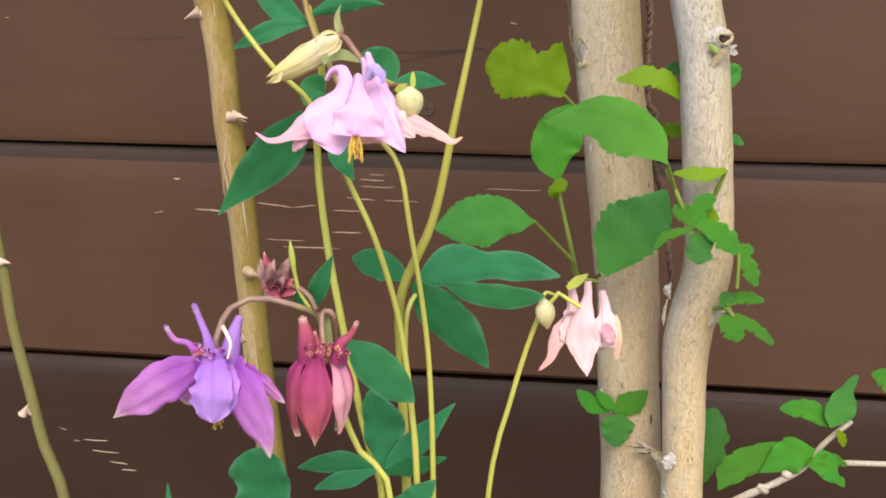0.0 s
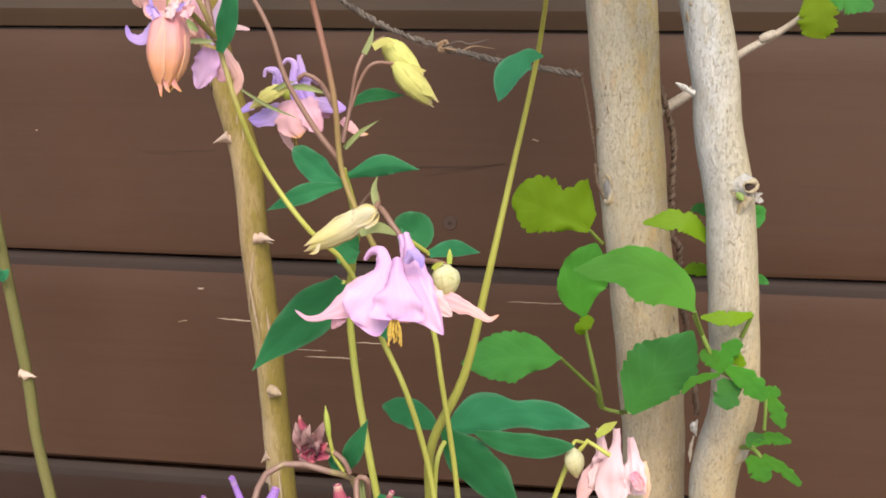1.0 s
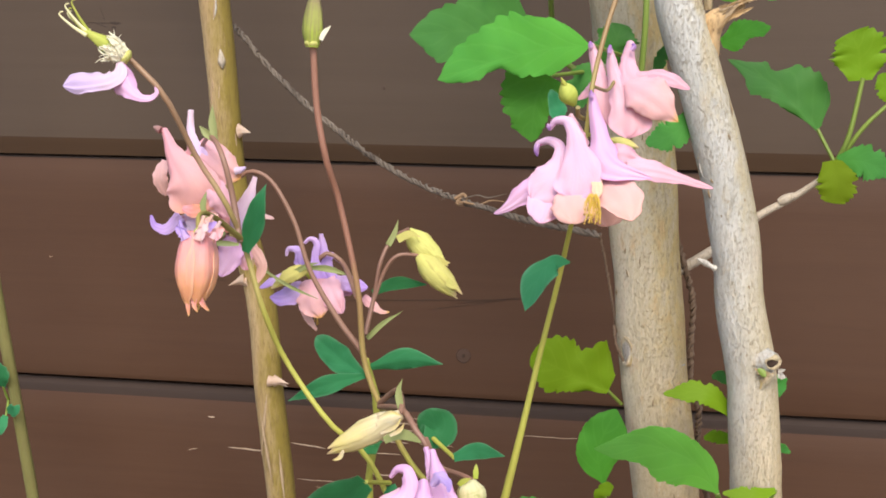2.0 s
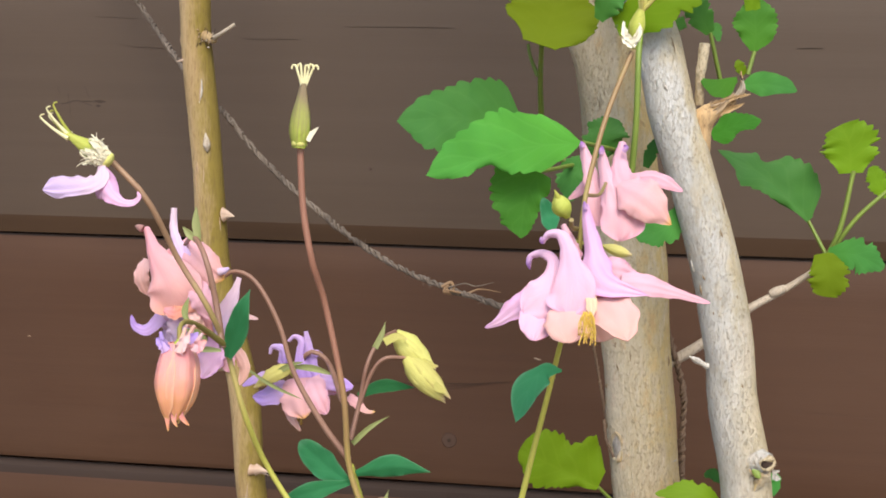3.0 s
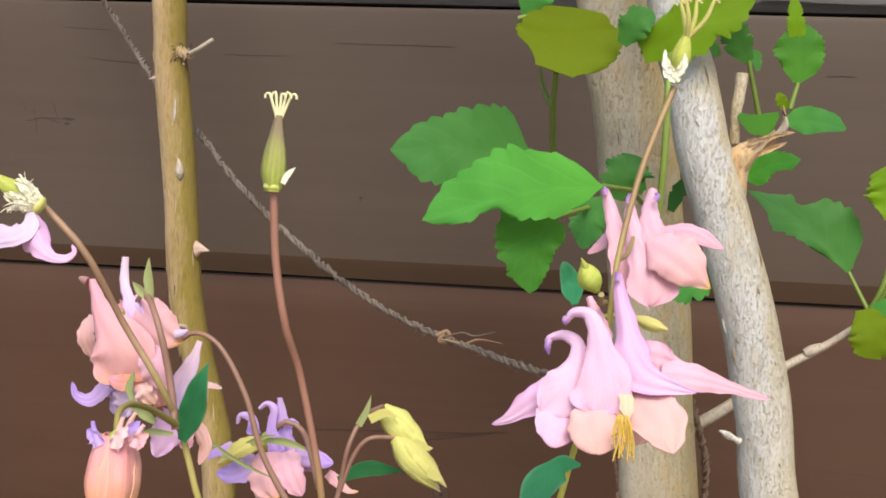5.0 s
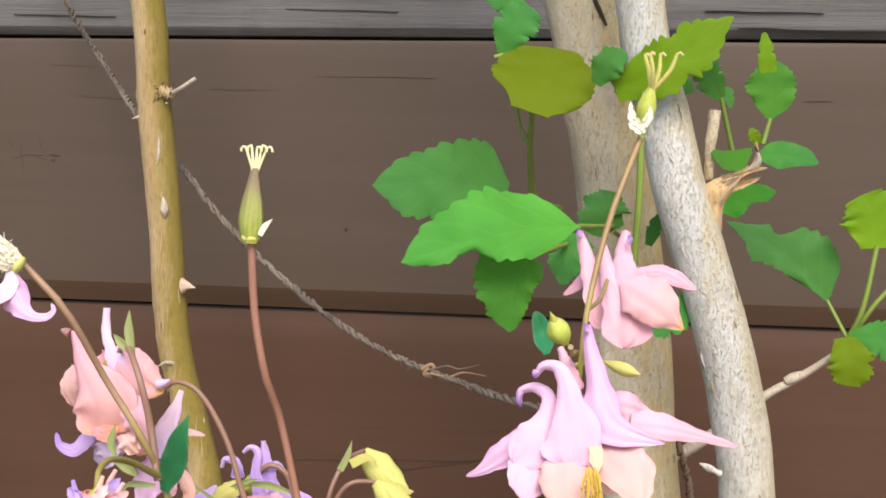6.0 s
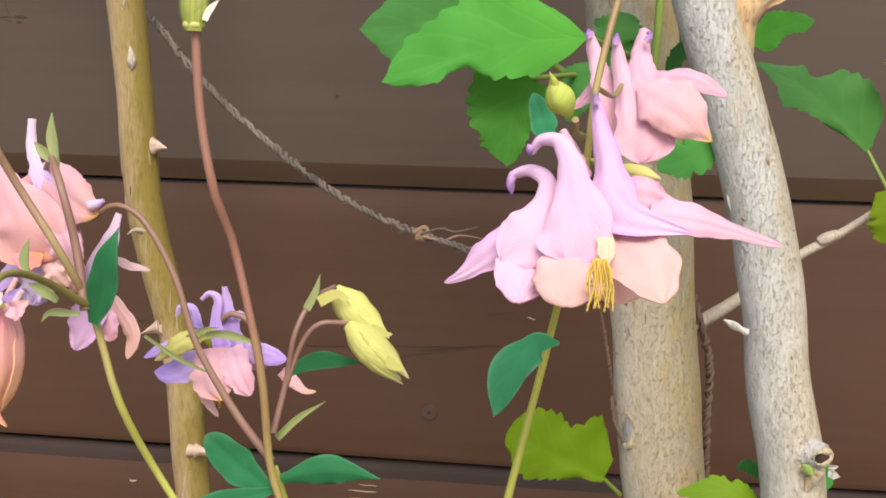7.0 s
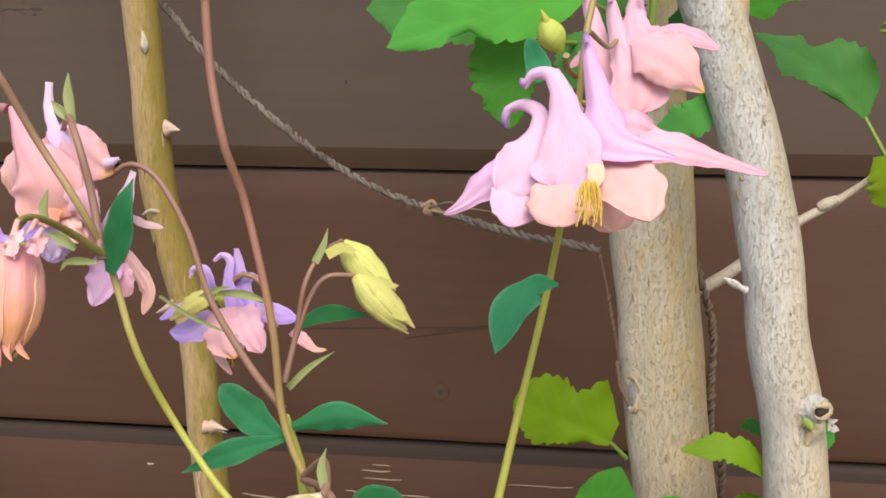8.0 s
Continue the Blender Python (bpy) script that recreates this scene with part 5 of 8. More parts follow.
# lilac flower
F = bloom(col_b, "flower", (-0.017, 0.39, 1.114), 0.0026, M_BUD_GREEN, "small lilac and pink columbine flower seen from the side")
petal(F, M_PALE_LILAC, [(-0.0243, 0.384, 1.12), (-0.0233, 0.384, 1.1225), (-0.02, 0.384, 1.1218), (-0.0195, 0.385, 1.1169)], (0.00050, 0.00101, 0.00134, 0.00218), (0.00050, 0.00101, 0.00151, 0.00235), **SPUR)
petal(F, M_PALE_LILAC, [(-0.0185, 0.386, 1.1243), (-0.0164, 0.386, 1.126), (-0.0142, 0.386, 1.1244), (-0.0147, 0.386, 1.1184), (-0.0129, 0.386, 1.1114)], (0.00051, 0.00101, 0.00135, 0.00169, 0.00253), (0.00051, 0.00101, 0.00135, 0.00185, 0.00287), **SPUR)
petal(F, M_PALE_LILAC, [(-0.0132, 0.388, 1.1274), (-0.0127, 0.388, 1.1202), (-0.0113, 0.388, 1.1111)], (0.00068, 0.00153, 0.00220, 0.00288, 0.00373), (0.00068, 0.00170, 0.00254, 0.00339, 0.00441), **SPUR)
petal(F, M_PALE_LILAC, [(-0.0074, 0.392, 1.1175), (-0.0104, 0.392, 1.1196), (-0.0119, 0.391, 1.1161)], (0.00051, 0.00120, 0.00154), (0.00051, 0.00103, 0.00137), **SPUR)
petal(F, M_PALE_LILAC, [(-0.018, 0.384, 1.1098), (-0.0238, 0.382, 1.1063), (-0.0292, 0.382, 1.106)], (0.00234, 0.00334, 0.00317, 0.00251, 0.00100), (0.00201, 0.00301, 0.00334, 0.00267, 0.00100), tip=0.2)
petal(F, M_BLUSH, [(-0.0142, 0.384, 1.1125), (-0.0132, 0.381, 1.1059), (-0.0111, 0.38, 1.1001)], (0.00400, 0.00566, 0.00600, 0.00533, 0.00233), (0.00367, 0.00500, 0.00533, 0.00466, 0.00200), tip=0.25)
petal(F, M_PINK, [(-0.0099, 0.384, 1.1128), (-0.0062, 0.38, 1.1066), (-0.0034, 0.379, 1.1021)], (0.00365, 0.00399, 0.00399, 0.00332, 0.00166), (0.00299, 0.00365, 0.00332, 0.00299, 0.00149), tip=0.2)
petal(F, M_PALE_LILAC, [(-0.0085, 0.388, 1.1116), (-0.0025, 0.388, 1.1109), (0.0032, 0.388, 1.1095)], (0.00237, 0.00305, 0.00271, 0.00136), (0.00203, 0.00237, 0.00203, 0.00102), tip=0.2)
petal(F, M_PINK, [(-0.0087, 0.391, 1.1101), (-0.0059, 0.391, 1.1083), (-0.0026, 0.391, 1.1071)], (0.00205, 0.00239, 0.00137), (0.00171, 0.00171, 0.00103))
petal(F, M_PALE_LILAC, [(-0.0278, 0.392, 1.1114), (-0.0318, 0.392, 1.1093), (-0.036, 0.392, 1.1071)], (0.00137, 0.00154, 0.00137, 0.00051), (0.00120, 0.00137, 0.00120, 0.00051), name="sepal")
petal(F, M_BUD, [(-0.0149, 0.379, 1.117), (-0.0209, 0.378, 1.1147), (-0.0279, 0.379, 1.1096)], (0.00115, 0.00247, 0.00263, 0.00181, 0.00049), (0.00115, 0.00230, 0.00230, 0.00148, 0.00049), name="sepal", cup=-0.4)
petal(F, M_PEACH, [(-0.0192, 0.386, 1.1034), (-0.017, 0.386, 1.0987), (-0.014, 0.386, 1.0943)], (0.00135, 0.00152, 0.00118, 0.00051), (0.00135, 0.00152, 0.00101, 0.00051), name="sepal")
petal(F, M_BLUSH, [(0.0008, 0.392, 1.1056), (0.0048, 0.392, 1.1023), (0.0073, 0.392, 1.1007), (0.01, 0.392, 1.1007)], (0.00137, 0.00172, 0.00103, 0.00034), (0.00137, 0.00172, 0.00086, 0.00034), name="sepal")
stamens(F, (-0.017, 0.39, 1.105), fan((-0.017, 0.39, 1.105), (-0.015, 0.388, 1.096), 0.0012, 7, 8))
part("pedicel", tube([(-0.016, 0.389, 1.115), (-0.011, 0.386, 1.121), (-0.005, 0.386, 1.118), (0.008, 0.352, 1.113)], (0.0008, 0.0009), 8, 18), M_STEM_BROWN, col_b)
for q, w in (([(-0.015, 0.38, 1.117), (-0.008, 0.379, 1.117), (-0.001, 0.379, 1.115)], 0.0011), ([(-0.022, 0.379, 1.114), (-0.015, 0.378, 1.118), (-0.011, 0.378, 1.119)], 0.0009), ([(-0.03, 0.378, 1.116), (-0.021, 0.377, 1.111), (-0.011, 0.377, 1.107)], 0.0006)):
    part("bract", blade(q, (w * 0.6, w, w * 0.2), n=12, m=4, fold=0.3), M_BRACT, col_b)
# pair of yellow buds
for q in ([(0.022, 0.36, 1.133), (0.033, 0.36, 1.122)], [(0.026, 0.357, 1.126), (0.038, 0.357, 1.114)]):
    b_ = sepal_bud(col_b, q[0], q[1], 0.0039, M_BUD, "closed yellow-green bud")
for q in ([(0.031, 0.357, 1.125), (0.034, 0.357, 1.124), (0.036, 0.357, 1.124)], [(0.035, 0.354, 1.119), (0.038, 0.354, 1.117), (0.039, 0.354, 1.117)], [(0.02, 0.354, 1.131), (0.024, 0.354, 1.133), (0.027, 0.354, 1.132)]):
    part("bract", blade(q, (0.0012, 0.0011, 0.0002), n=8, m=4), M_BUD, b_)
part("pedicel", tube([(0.011, 0.35, 1.102), (0.013, 0.353, 1.113), (0.015, 0.353, 1.124), (0.018, 0.357, 1.131), (0.023, 0.357, 1.134)], (0.0008, 0.0006, 0.0006), 8, 22), M_STEM_BROWN, col_b)
part("pedicel", tube([(0.013, 0.353, 1.112), (0.016, 0.354, 1.121), (0.02, 0.354, 1.126), (0.026, 0.357, 1.126)], (0.0006, 0.0006), 8, 18), M_STEM_BROWN, col_b)
for q, w in (([(0.017, 0.355, 1.129), (0.019, 0.355, 1.133), (0.02, 0.355, 1.137)], 0.0009), ([(0.011, 0.353, 1.1), (0.016, 0.353, 1.105), (0.022, 0.353, 1.109)], 0.0008)):
    part("bract", blade(q, (w, w * 0.9, w * 0.1), n=12, m=4, fold=0.3), M_BRACT, col_b)
leaf(col_b, [(0.011, 0.36, 1.113), (0.018, 0.362, 1.116), (0.028, 0.362, 1.116)], (0.00097, 0.00209, 0.00032), M_COL_LEAF, None, label="small narrow leaf")
# leaves at the node
leaf(col_b, [(0.011, 0.35, 1.089), (0.003, 0.352, 1.093), (-0.005, 0.352, 1.1)], (0.00102, 0.00440, 0.00271), M_COL_LEAF, None, fold=0.2)
leaf(col_b, [(0.013, 0.349, 1.092), (0.025, 0.345, 1.096), (0.036, 0.345, 1.095)], (0.00100, 0.00334, 0.00033), M_COL_LEAF, None, fold=-0.2)
leaf(col_b, [(0.011, 0.35, 1.089), (0.001, 0.345, 1.087), (-0.012, 0.345, 1.081)], (0.00083, 0.00300, 0.00033), M_COL_LEAF, None, fold=0.2)
# straw-coloured pod, round bud and the pink flower below
H = sepal_bud(col_b, (0.0285, 0.318, 1.0868), (0.0085, 0.318, 1.0750), 0.0037, M_BUD_PALE, "straw-yellow withering flower pod with dark spots")
for q in ([(0.023, 0.312, 1.087), (0.027, 0.312, 1.089), (0.03, 0.312, 1.088)], [(0.027, 0.31, 1.083), (0.03, 0.31, 1.085), (0.031, 0.31, 1.087)], [(0.024, 0.312, 1.083), (0.028, 0.312, 1.085), (0.03, 0.312, 1.088)], [(0.014, 0.31, 1.078), (0.013, 0.31, 1.076), (0.011, 0.31, 1.075)]):
    part("bract", blade(q, (0.0004, 0.0006, 0.0001), n=10, m=4, cup=0.3), M_BUD_PALE, H)
part("pedicel", tube([(0.028, 0.318, 1.087), (0.028, 0.322, 1.088), (0.024, 0.335, 1.089), (0.016, 0.348, 1.081)], 0.0009, 8, 16), M_STEM_BROWN, col_b)
part("bract", blade([(0.028, 0.322, 1.086), (0.027, 0.322, 1.092), (0.028, 0.322, 1.096)], (0.0008, 0.0010, 0.0001), n=10, m=4, fold=0.3), M_BRACT, col_b)
part("bract", blade([(0.025, 0.312, 1.081), (0.03, 0.312, 1.083), (0.036, 0.312, 1.081)], (0.0010, 0.0015, 0.0004), n=10, m=4), M_BRACT, col_b)
part("pedicel", tube([(0.016, 0.348, 1.08), (0.028, 0.322, 1.087), (0.034, 0.312, 1.084), (0.037, 0.312, 1.08), (0.041, 0.298, 1.079), (0.04, 0.298, 1.074)], (0.0009, 0.0008), 8, 18), M_STEM_BROWN, col_b)
F = bloom(col_b, "flower", (0.039, 0.294, 1.074), 0.0024, M_BUD_GREEN, "open pink and lilac columbine flower with yellow stamens")
petal(F, M_LILAC, [(0.0311, 0.29, 1.0783), (0.033, 0.289, 1.0808), (0.0359, 0.287, 1.0812), (0.0372, 0.285, 1.077), (0.0348, 0.282, 1.0705), (0.0298, 0.281, 1.0646)], (0.00056, 0.00112, 0.00153, 0.00223, 0.00335, 0.00474, 0.00586, 0.00558, 0.00335), (0.00056, 0.00112, 0.00153, 0.00209, 0.00335, 0.00530, 0.00753, 0.00809, 0.00613), **dict(SPUR, tip=0.08, ruffle=0.14))
petal(F, M_LILAC, [(0.0408, 0.284, 1.0807), (0.0413, 0.281, 1.0775), (0.042, 0.277, 1.0727), (0.0419, 0.276, 1.0664)], (0.00122, 0.00177, 0.00245, 0.00408, 0.00571, 0.00625, 0.00571), (0.00122, 0.00177, 0.00245, 0.00408, 0.00598, 0.00734, 0.00707), **dict(SPUR, tip=0.08, ruffle=0.14))
petal(F, M_LILAC, [(0.0411, 0.294, 1.0852), (0.0437, 0.289, 1.0795), (0.0471, 0.284, 1.0737), (0.0504, 0.281, 1.0682), (0.0533, 0.281, 1.0618)], (0.00084, 0.00167, 0.00307, 0.00558, 0.00753, 0.00781, 0.00613, 0.00307, 0.00084), (0.00084, 0.00139, 0.00223, 0.00279, 0.00279, 0.00251, 0.00209, 0.00139, 0.00056), **SPUR)
petal(F, M_PINK, [(0.035, 0.29, 1.0746), (0.0297, 0.287, 1.0686), (0.0228, 0.286, 1.0647), (0.0174, 0.286, 1.063), (0.0132, 0.287, 1.0649)], (0.00196, 0.00392, 0.00448, 0.00280, 0.00112, 0.00070, 0.00028), (0.00196, 0.00364, 0.00420, 0.00280, 0.00126, 0.00070, 0.00028), name="sepal", tip=0.05)
petal(F, M_PALE_LILAC, [(0.043, 0.283, 1.0794), (0.0451, 0.282, 1.0821), (0.0473, 0.282, 1.0807), (0.0476, 0.282, 1.0784)], (0.00096, 0.00151, 0.00110, 0.00041), (0.00096, 0.00151, 0.00110, 0.00041), **SPUR)
petal(F, M_PALE_PINK, [(0.0454, 0.291, 1.0715), (0.05, 0.29, 1.0678), (0.054, 0.291, 1.0641)], (0.00255, 0.00339, 0.00255, 0.00085), (0.00226, 0.00311, 0.00226, 0.00071))
petal(F, M_PINK, [(0.0257, 0.288, 1.0669), (0.0244, 0.287, 1.0629), (0.0228, 0.288, 1.0601)], (0.00197, 0.00225, 0.00140, 0.00056), (0.00197, 0.00253, 0.00169, 0.00056), frill=0.15)
petal(F, M_PEACH, [(0.0391, 0.288, 1.0706), (0.0397, 0.287, 1.0657), (0.0395, 0.288, 1.0628)], (0.00646, 0.00786, 0.00618), (0.00646, 0.00843, 0.00702), tip=0.3)
petal(F, M_CORAL, [(0.0485, 0.296, 1.0687), (0.0542, 0.295, 1.0669), (0.0593, 0.295, 1.0647), (0.063, 0.295, 1.0626), (0.0658, 0.295, 1.0639)], (0.00149, 0.00253, 0.00239, 0.00149, 0.00089, 0.00030), (0.00149, 0.00209, 0.00179, 0.00134, 0.00089, 0.00030), name="sepal", tip=0.05)
petal(F, M_LILAC, [(0.0382, 0.302, 1.0831), (0.0396, 0.3, 1.0799), (0.0414, 0.297, 1.0763)], (0.00076, 0.00121, 0.00182), (0.00076, 0.00121, 0.00182), **SPUR)
stamens(F, (0.0411, 0.279, 1.0665), fan((0.0411, 0.279, 1.0665), (0.0421, 0.275, 1.0604), 0.0019, 20, 15), 0.00014, 0.00034)
K = bud(col_b, (0.051, 0.299, 1.076), (0.0515, 0.297, 1.0672), (0.00110, 0.00320, 0.00375, 0.00345, 0.00240, 0.0010), M_BUD_ROUND, "round pale greenish-white bud", 6, 0.10)
part("pedicel", tube([(0.051, 0.299, 1.076), (0.048, 0.302, 1.076), (0.04, 0.312, 1.075), (0.035, 0.322, 1.079)], 0.0007, 8, 14), M_STEM_BROWN, col_b)
for q in ([(0.048, 0.297, 1.075), (0.049, 0.297, 1.076), (0.051, 0.297, 1.077)], [(0.052, 0.3, 1.076), (0.052, 0.3, 1.078), (0.052, 0.3, 1.08)]):
    part("bract", blade(q, (0.0006, 0.0007, 0.0002), n=8, m=4), M_BUD_GREEN, K)
# leaves round the pink flower
leaf(col_b, [(0.017, 0.325, 1.064), (0.005, 0.335, 1.052), (-0.009, 0.342, 1.039), (-0.017, 0.342, 1.03)], (0.00293, 0.00716, 0.00553, 0.00065), M_COL_LEAF, [(0.02, 0.345, 1.057)], fold=0.2, label="long dark green leaf with pale edge")
leaf(col_b, [(0.033, 0.335, 1.073), (0.036, 0.338, 1.077), (0.03, 0.338, 1.081)], (0.00228, 0.00587, 0.00261), M_COL_LEAF, None)
leaf(col_b, [(0.043, 0.322, 1.074), (0.049, 0.326, 1.075), (0.057, 0.326, 1.074)], (0.00126, 0.00252, 0.00032), M_COL_LEAF, [(0.035, 0.335, 1.075)])
leaf(col_b, [(0.012, 0.35, 1.064), (0.012, 0.352, 1.069), (0.015, 0.352, 1.073)], (0.00272, 0.00442, 0.00136), M_COL_LEAF, None)
leaf(col_b, [(0.02, 0.345, 1.056), (0.023, 0.34, 1.05), (0.027, 0.34, 1.043)], (0.00198, 0.00363, 0.00066), M_COL_LEAF, None)

# ---------------------------------------------------------------- stalk D: purple and crimson flowers
F = bloom(col_d, "flower", (-0.0, 0.288, 1.002), 0.0024, M_BUD_GREEN, "open violet-purple columbine flower with hooked spurs")
petals(
    F,
    ("sepal", M_PURPLE, [(-0.002, 0.287, 1.002), (-0.01, 0.28, 0.999), (-0.017, 0.275, 0.995), (-0.025, 0.275, 0.989)], (0.00217, 0.00570, 0.00516, 0.00054), dict(cup=-0.3, lean=-10)),
    ("petal", M_PURPLE_PALE, [(0.0, 0.284, 1.006), (0.002, 0.276, 0.998), (0.002, 0.276, 0.989)], (0.00243, 0.00512, 0.00593, 0.00350), dict(cup=-0.35)),
    ("petal", M_PURPLE_PALE, [(0.003, 0.285, 1.003), (0.005, 0.279, 0.997), (0.004, 0.279, 0.99)], (0.00217, 0.00353, 0.00380, 0.00190), dict(cup=-0.2)),
    ("sepal", M_PURPLE, [(0.005, 0.286, 1.003), (0.01, 0.279, 0.995), (0.015, 0.278, 0.986), (0.017, 0.278, 0.979)], (0.00299, 0.00624, 0.00489, 0.00081), dict(cup=-0.35, lean=8)),
    ("sepal", M_PURPLE, [(0.005, 0.292, 0.999), (0.011, 0.29, 0.996), (0.018, 0.29, 0.99)], (0.00197, 0.00253, 0.00070), dict(cup=-0.3)),
    ("petal", M_PURPLE, [(-0.007, 0.292, 0.998), (-0.01, 0.292, 0.991), (-0.011, 0.292, 0.987)], (0.00227, 0.00425, 0.00198), dict()),
)
spur(F, [(-0.001, 0.285, 1.003), (-0.001, 0.284, 1.009), (-0.003, 0.284, 1.015), (-0.004, 0.283, 1.019)], (0.00303, 0.00138, 0.00096, 0.00083), M_PURPLE_PALE, M_VIOLET)
spur(F, [(-0.003, 0.286, 1.002), (-0.007, 0.286, 1.007), (-0.011, 0.286, 1.008), (-0.013, 0.285, 1.012)], (0.00276, 0.00111, 0.00083, 0.00069), M_PURPLE, M_VIOLET)
spur(F, [(0.003, 0.287, 0.999), (0.005, 0.287, 1.009), (0.007, 0.287, 1.015)], (0.00334, 0.00251, 0.00111), M_PURPLE_PALE, M_PURPLE)
rnd = random.Random(12)
for k in range(16):
    q = Vector((-0.0, 0.283, 1.006)) + Vector((rnd.uniform(-0.0045, 0.005), rnd.uniform(-0.001, 0.001), rnd.uniform(-0.002, 0.0015)))
    e = q + Vector((rnd.uniform(-1, 1) * 0.0022, -0.0012, rnd.uniform(-0.6, 1) * 0.0022))
    part("frill", blade([q, q.lerp(e, 0.5) + Vector((0, -0.0006, 0.0003)), e], (0.0006, 0.0009, 0.0004), n=8, m=4, ruffle=0.5, ragged=0.5, seed=k, cup=0.4), M_PURPLE if k % 4 else M_RED, F)
stamens(F, (0.001, 0.285, 0.989), fan((0.001, 0.285, 0.989), (0.001, 0.284, 0.984), 0.0014, 7, 21))
part("dry_thread", tube([(0.005, 0.279, 1.015), (0.006, 0.279, 1.013), (0.007, 0.279, 1.01), (0.006, 0.279, 1.006)], (0.0006, 0.0005, 0.0003), 6, 12), M_CREAM, F)
F = bloom(col_d, "flower", (0.027, 0.302, 1.0), 0.0022, M_BUD_GREEN, "half-closed crimson columbine flower")
bell(F, (0.025, 0.302, 1.0007), (0.0245, 0.302, 0.9762), (0.0046, 0.0076, 0.0090, 0.0092, 0.0088, 0.0078, 0.0070), 5, 36, (M_RED, M_RED, M_ROSE), -2.25, flare=-0.0006, point=0.5)
spur(F, [(0.022, 0.3, 0.999), (0.022, 0.299, 1.006), (0.021, 0.299, 1.012)], (0.00291, 0.00247, 0.00116), M_RED, M_RED)
spur(F, [(0.031, 0.299, 1.0), (0.032, 0.298, 1.005), (0.035, 0.298, 1.008), (0.037, 0.297, 1.012)], (0.00260, 0.00173, 0.00101, 0.00072), M_RED, M_RED)
spur(F, [(0.026, 0.302, 0.998), (0.024, 0.302, 1.003), (0.023, 0.302, 1.007)], (0.00264, 0.00190, 0.00103), M_RED)
for k in range(18):
    q = Vector((0.026, 0.295, 1.003)) if k % 2 else Vector((0.032, 0.295, 1.003))
    q = q + Vector((rnd.uniform(-0.003, 0.003), rnd.uniform(-0.001, 0.001), rnd.uniform(-0.002, 0.003)))
    e = q + Vector((rnd.uniform(-1, 1) * 0.0020, -0.0010, rnd.uniform(-0.6, 1) * 0.0024))
    part("frill", blade([q, q.lerp(e, 0.5) + Vector((0, -0.0006, 0.0003)), e], (0.0005, 0.0008, 0.0003), n=8, m=4, ruffle=0.5, ragged=0.5, seed=k, cup=0.4), M_SALMON if k % 5 == 0 else M_RED, F)
part("pedicel", tube([(0.027, 0.312, 1.002), (0.028, 0.306, 1.011), (0.025, 0.306, 1.011), (0.026, 0.302, 1.005), (0.027, 0.302, 1.0)], (0.0009, 0.0009), 8, 18), M_STEM_BROWN, col_d)
W_ = bloom(col_d, "flower", (0.01, 0.314, 1.016), 0.0030, M_WITHER, "withered reddish columbine flower head")
rnd = random.Random(9)
for k in range(22):
    g = 2 * math.pi * k / 22
    q = (0.01, 0.314, 1.016)
    e = shift(q, 0.0058 * math.cos(g) * rnd.uniform(0.6, 1.1), 0.004 * math.sin(g) - 0.001, rnd.uniform(-0.002, 0.011))
    part("withered_petal", blade([q, shift(e, -0.3 * (e[0] - q[0]), -0.001, -0.35 * (e[2] - q[2])), e], (0.0014, 0.0018, 0.0003), n=12, m=5, cup=0.6, ruffle=0.5, seed=k), M_WITHER if k % 3 else M_RED, W_)
part("pedicel", tube([(0.01, 0.314, 1.015), (0.015, 0.312, 1.017), (0.02, 0.31, 1.015), (0.022, 0.31, 1.011)], 0.0008, 8, 12), M_STEM_BROWN, col_d)
bud(col_d, (0.016, 0.31, 1.022), (0.015, 0.31, 1.031), (0.00060, 0.00090, 0.00075, 0.00015), M_BUD_GREEN, "slim green pod")
part("pedicel", tube([(0.016, 0.31, 1.022), (0.017, 0.311, 1.016), (0.02, 0.311, 1.011)], 0.0006, 7, 10), M_STEM, col_d)
leaf(col_d, [(0.019, 0.316, 1.009), (0.023, 0.312, 1.018), (0.027, 0.312, 1.027)], (0.00122, 0.00290, 0.00030), M_COL_LEAF, None, fold=0.3)
leaf(col_d, [(0.02, 0.316, 1.008), (0.016, 0.318, 1.011), (0.014, 0.318, 1.016)], (0.00092, 0.00215, 0.00046), M_COL_LEAF, None, fold=0.3)
part("bract", blade([(0.027, 0.308, 0.999), (0.026, 0.308, 1.005), (0.026, 0.308, 1.012)], (0.0008, 0.0012, 0.0003), n=10, m=4, fold=0.3), M_BRACT, col_d)

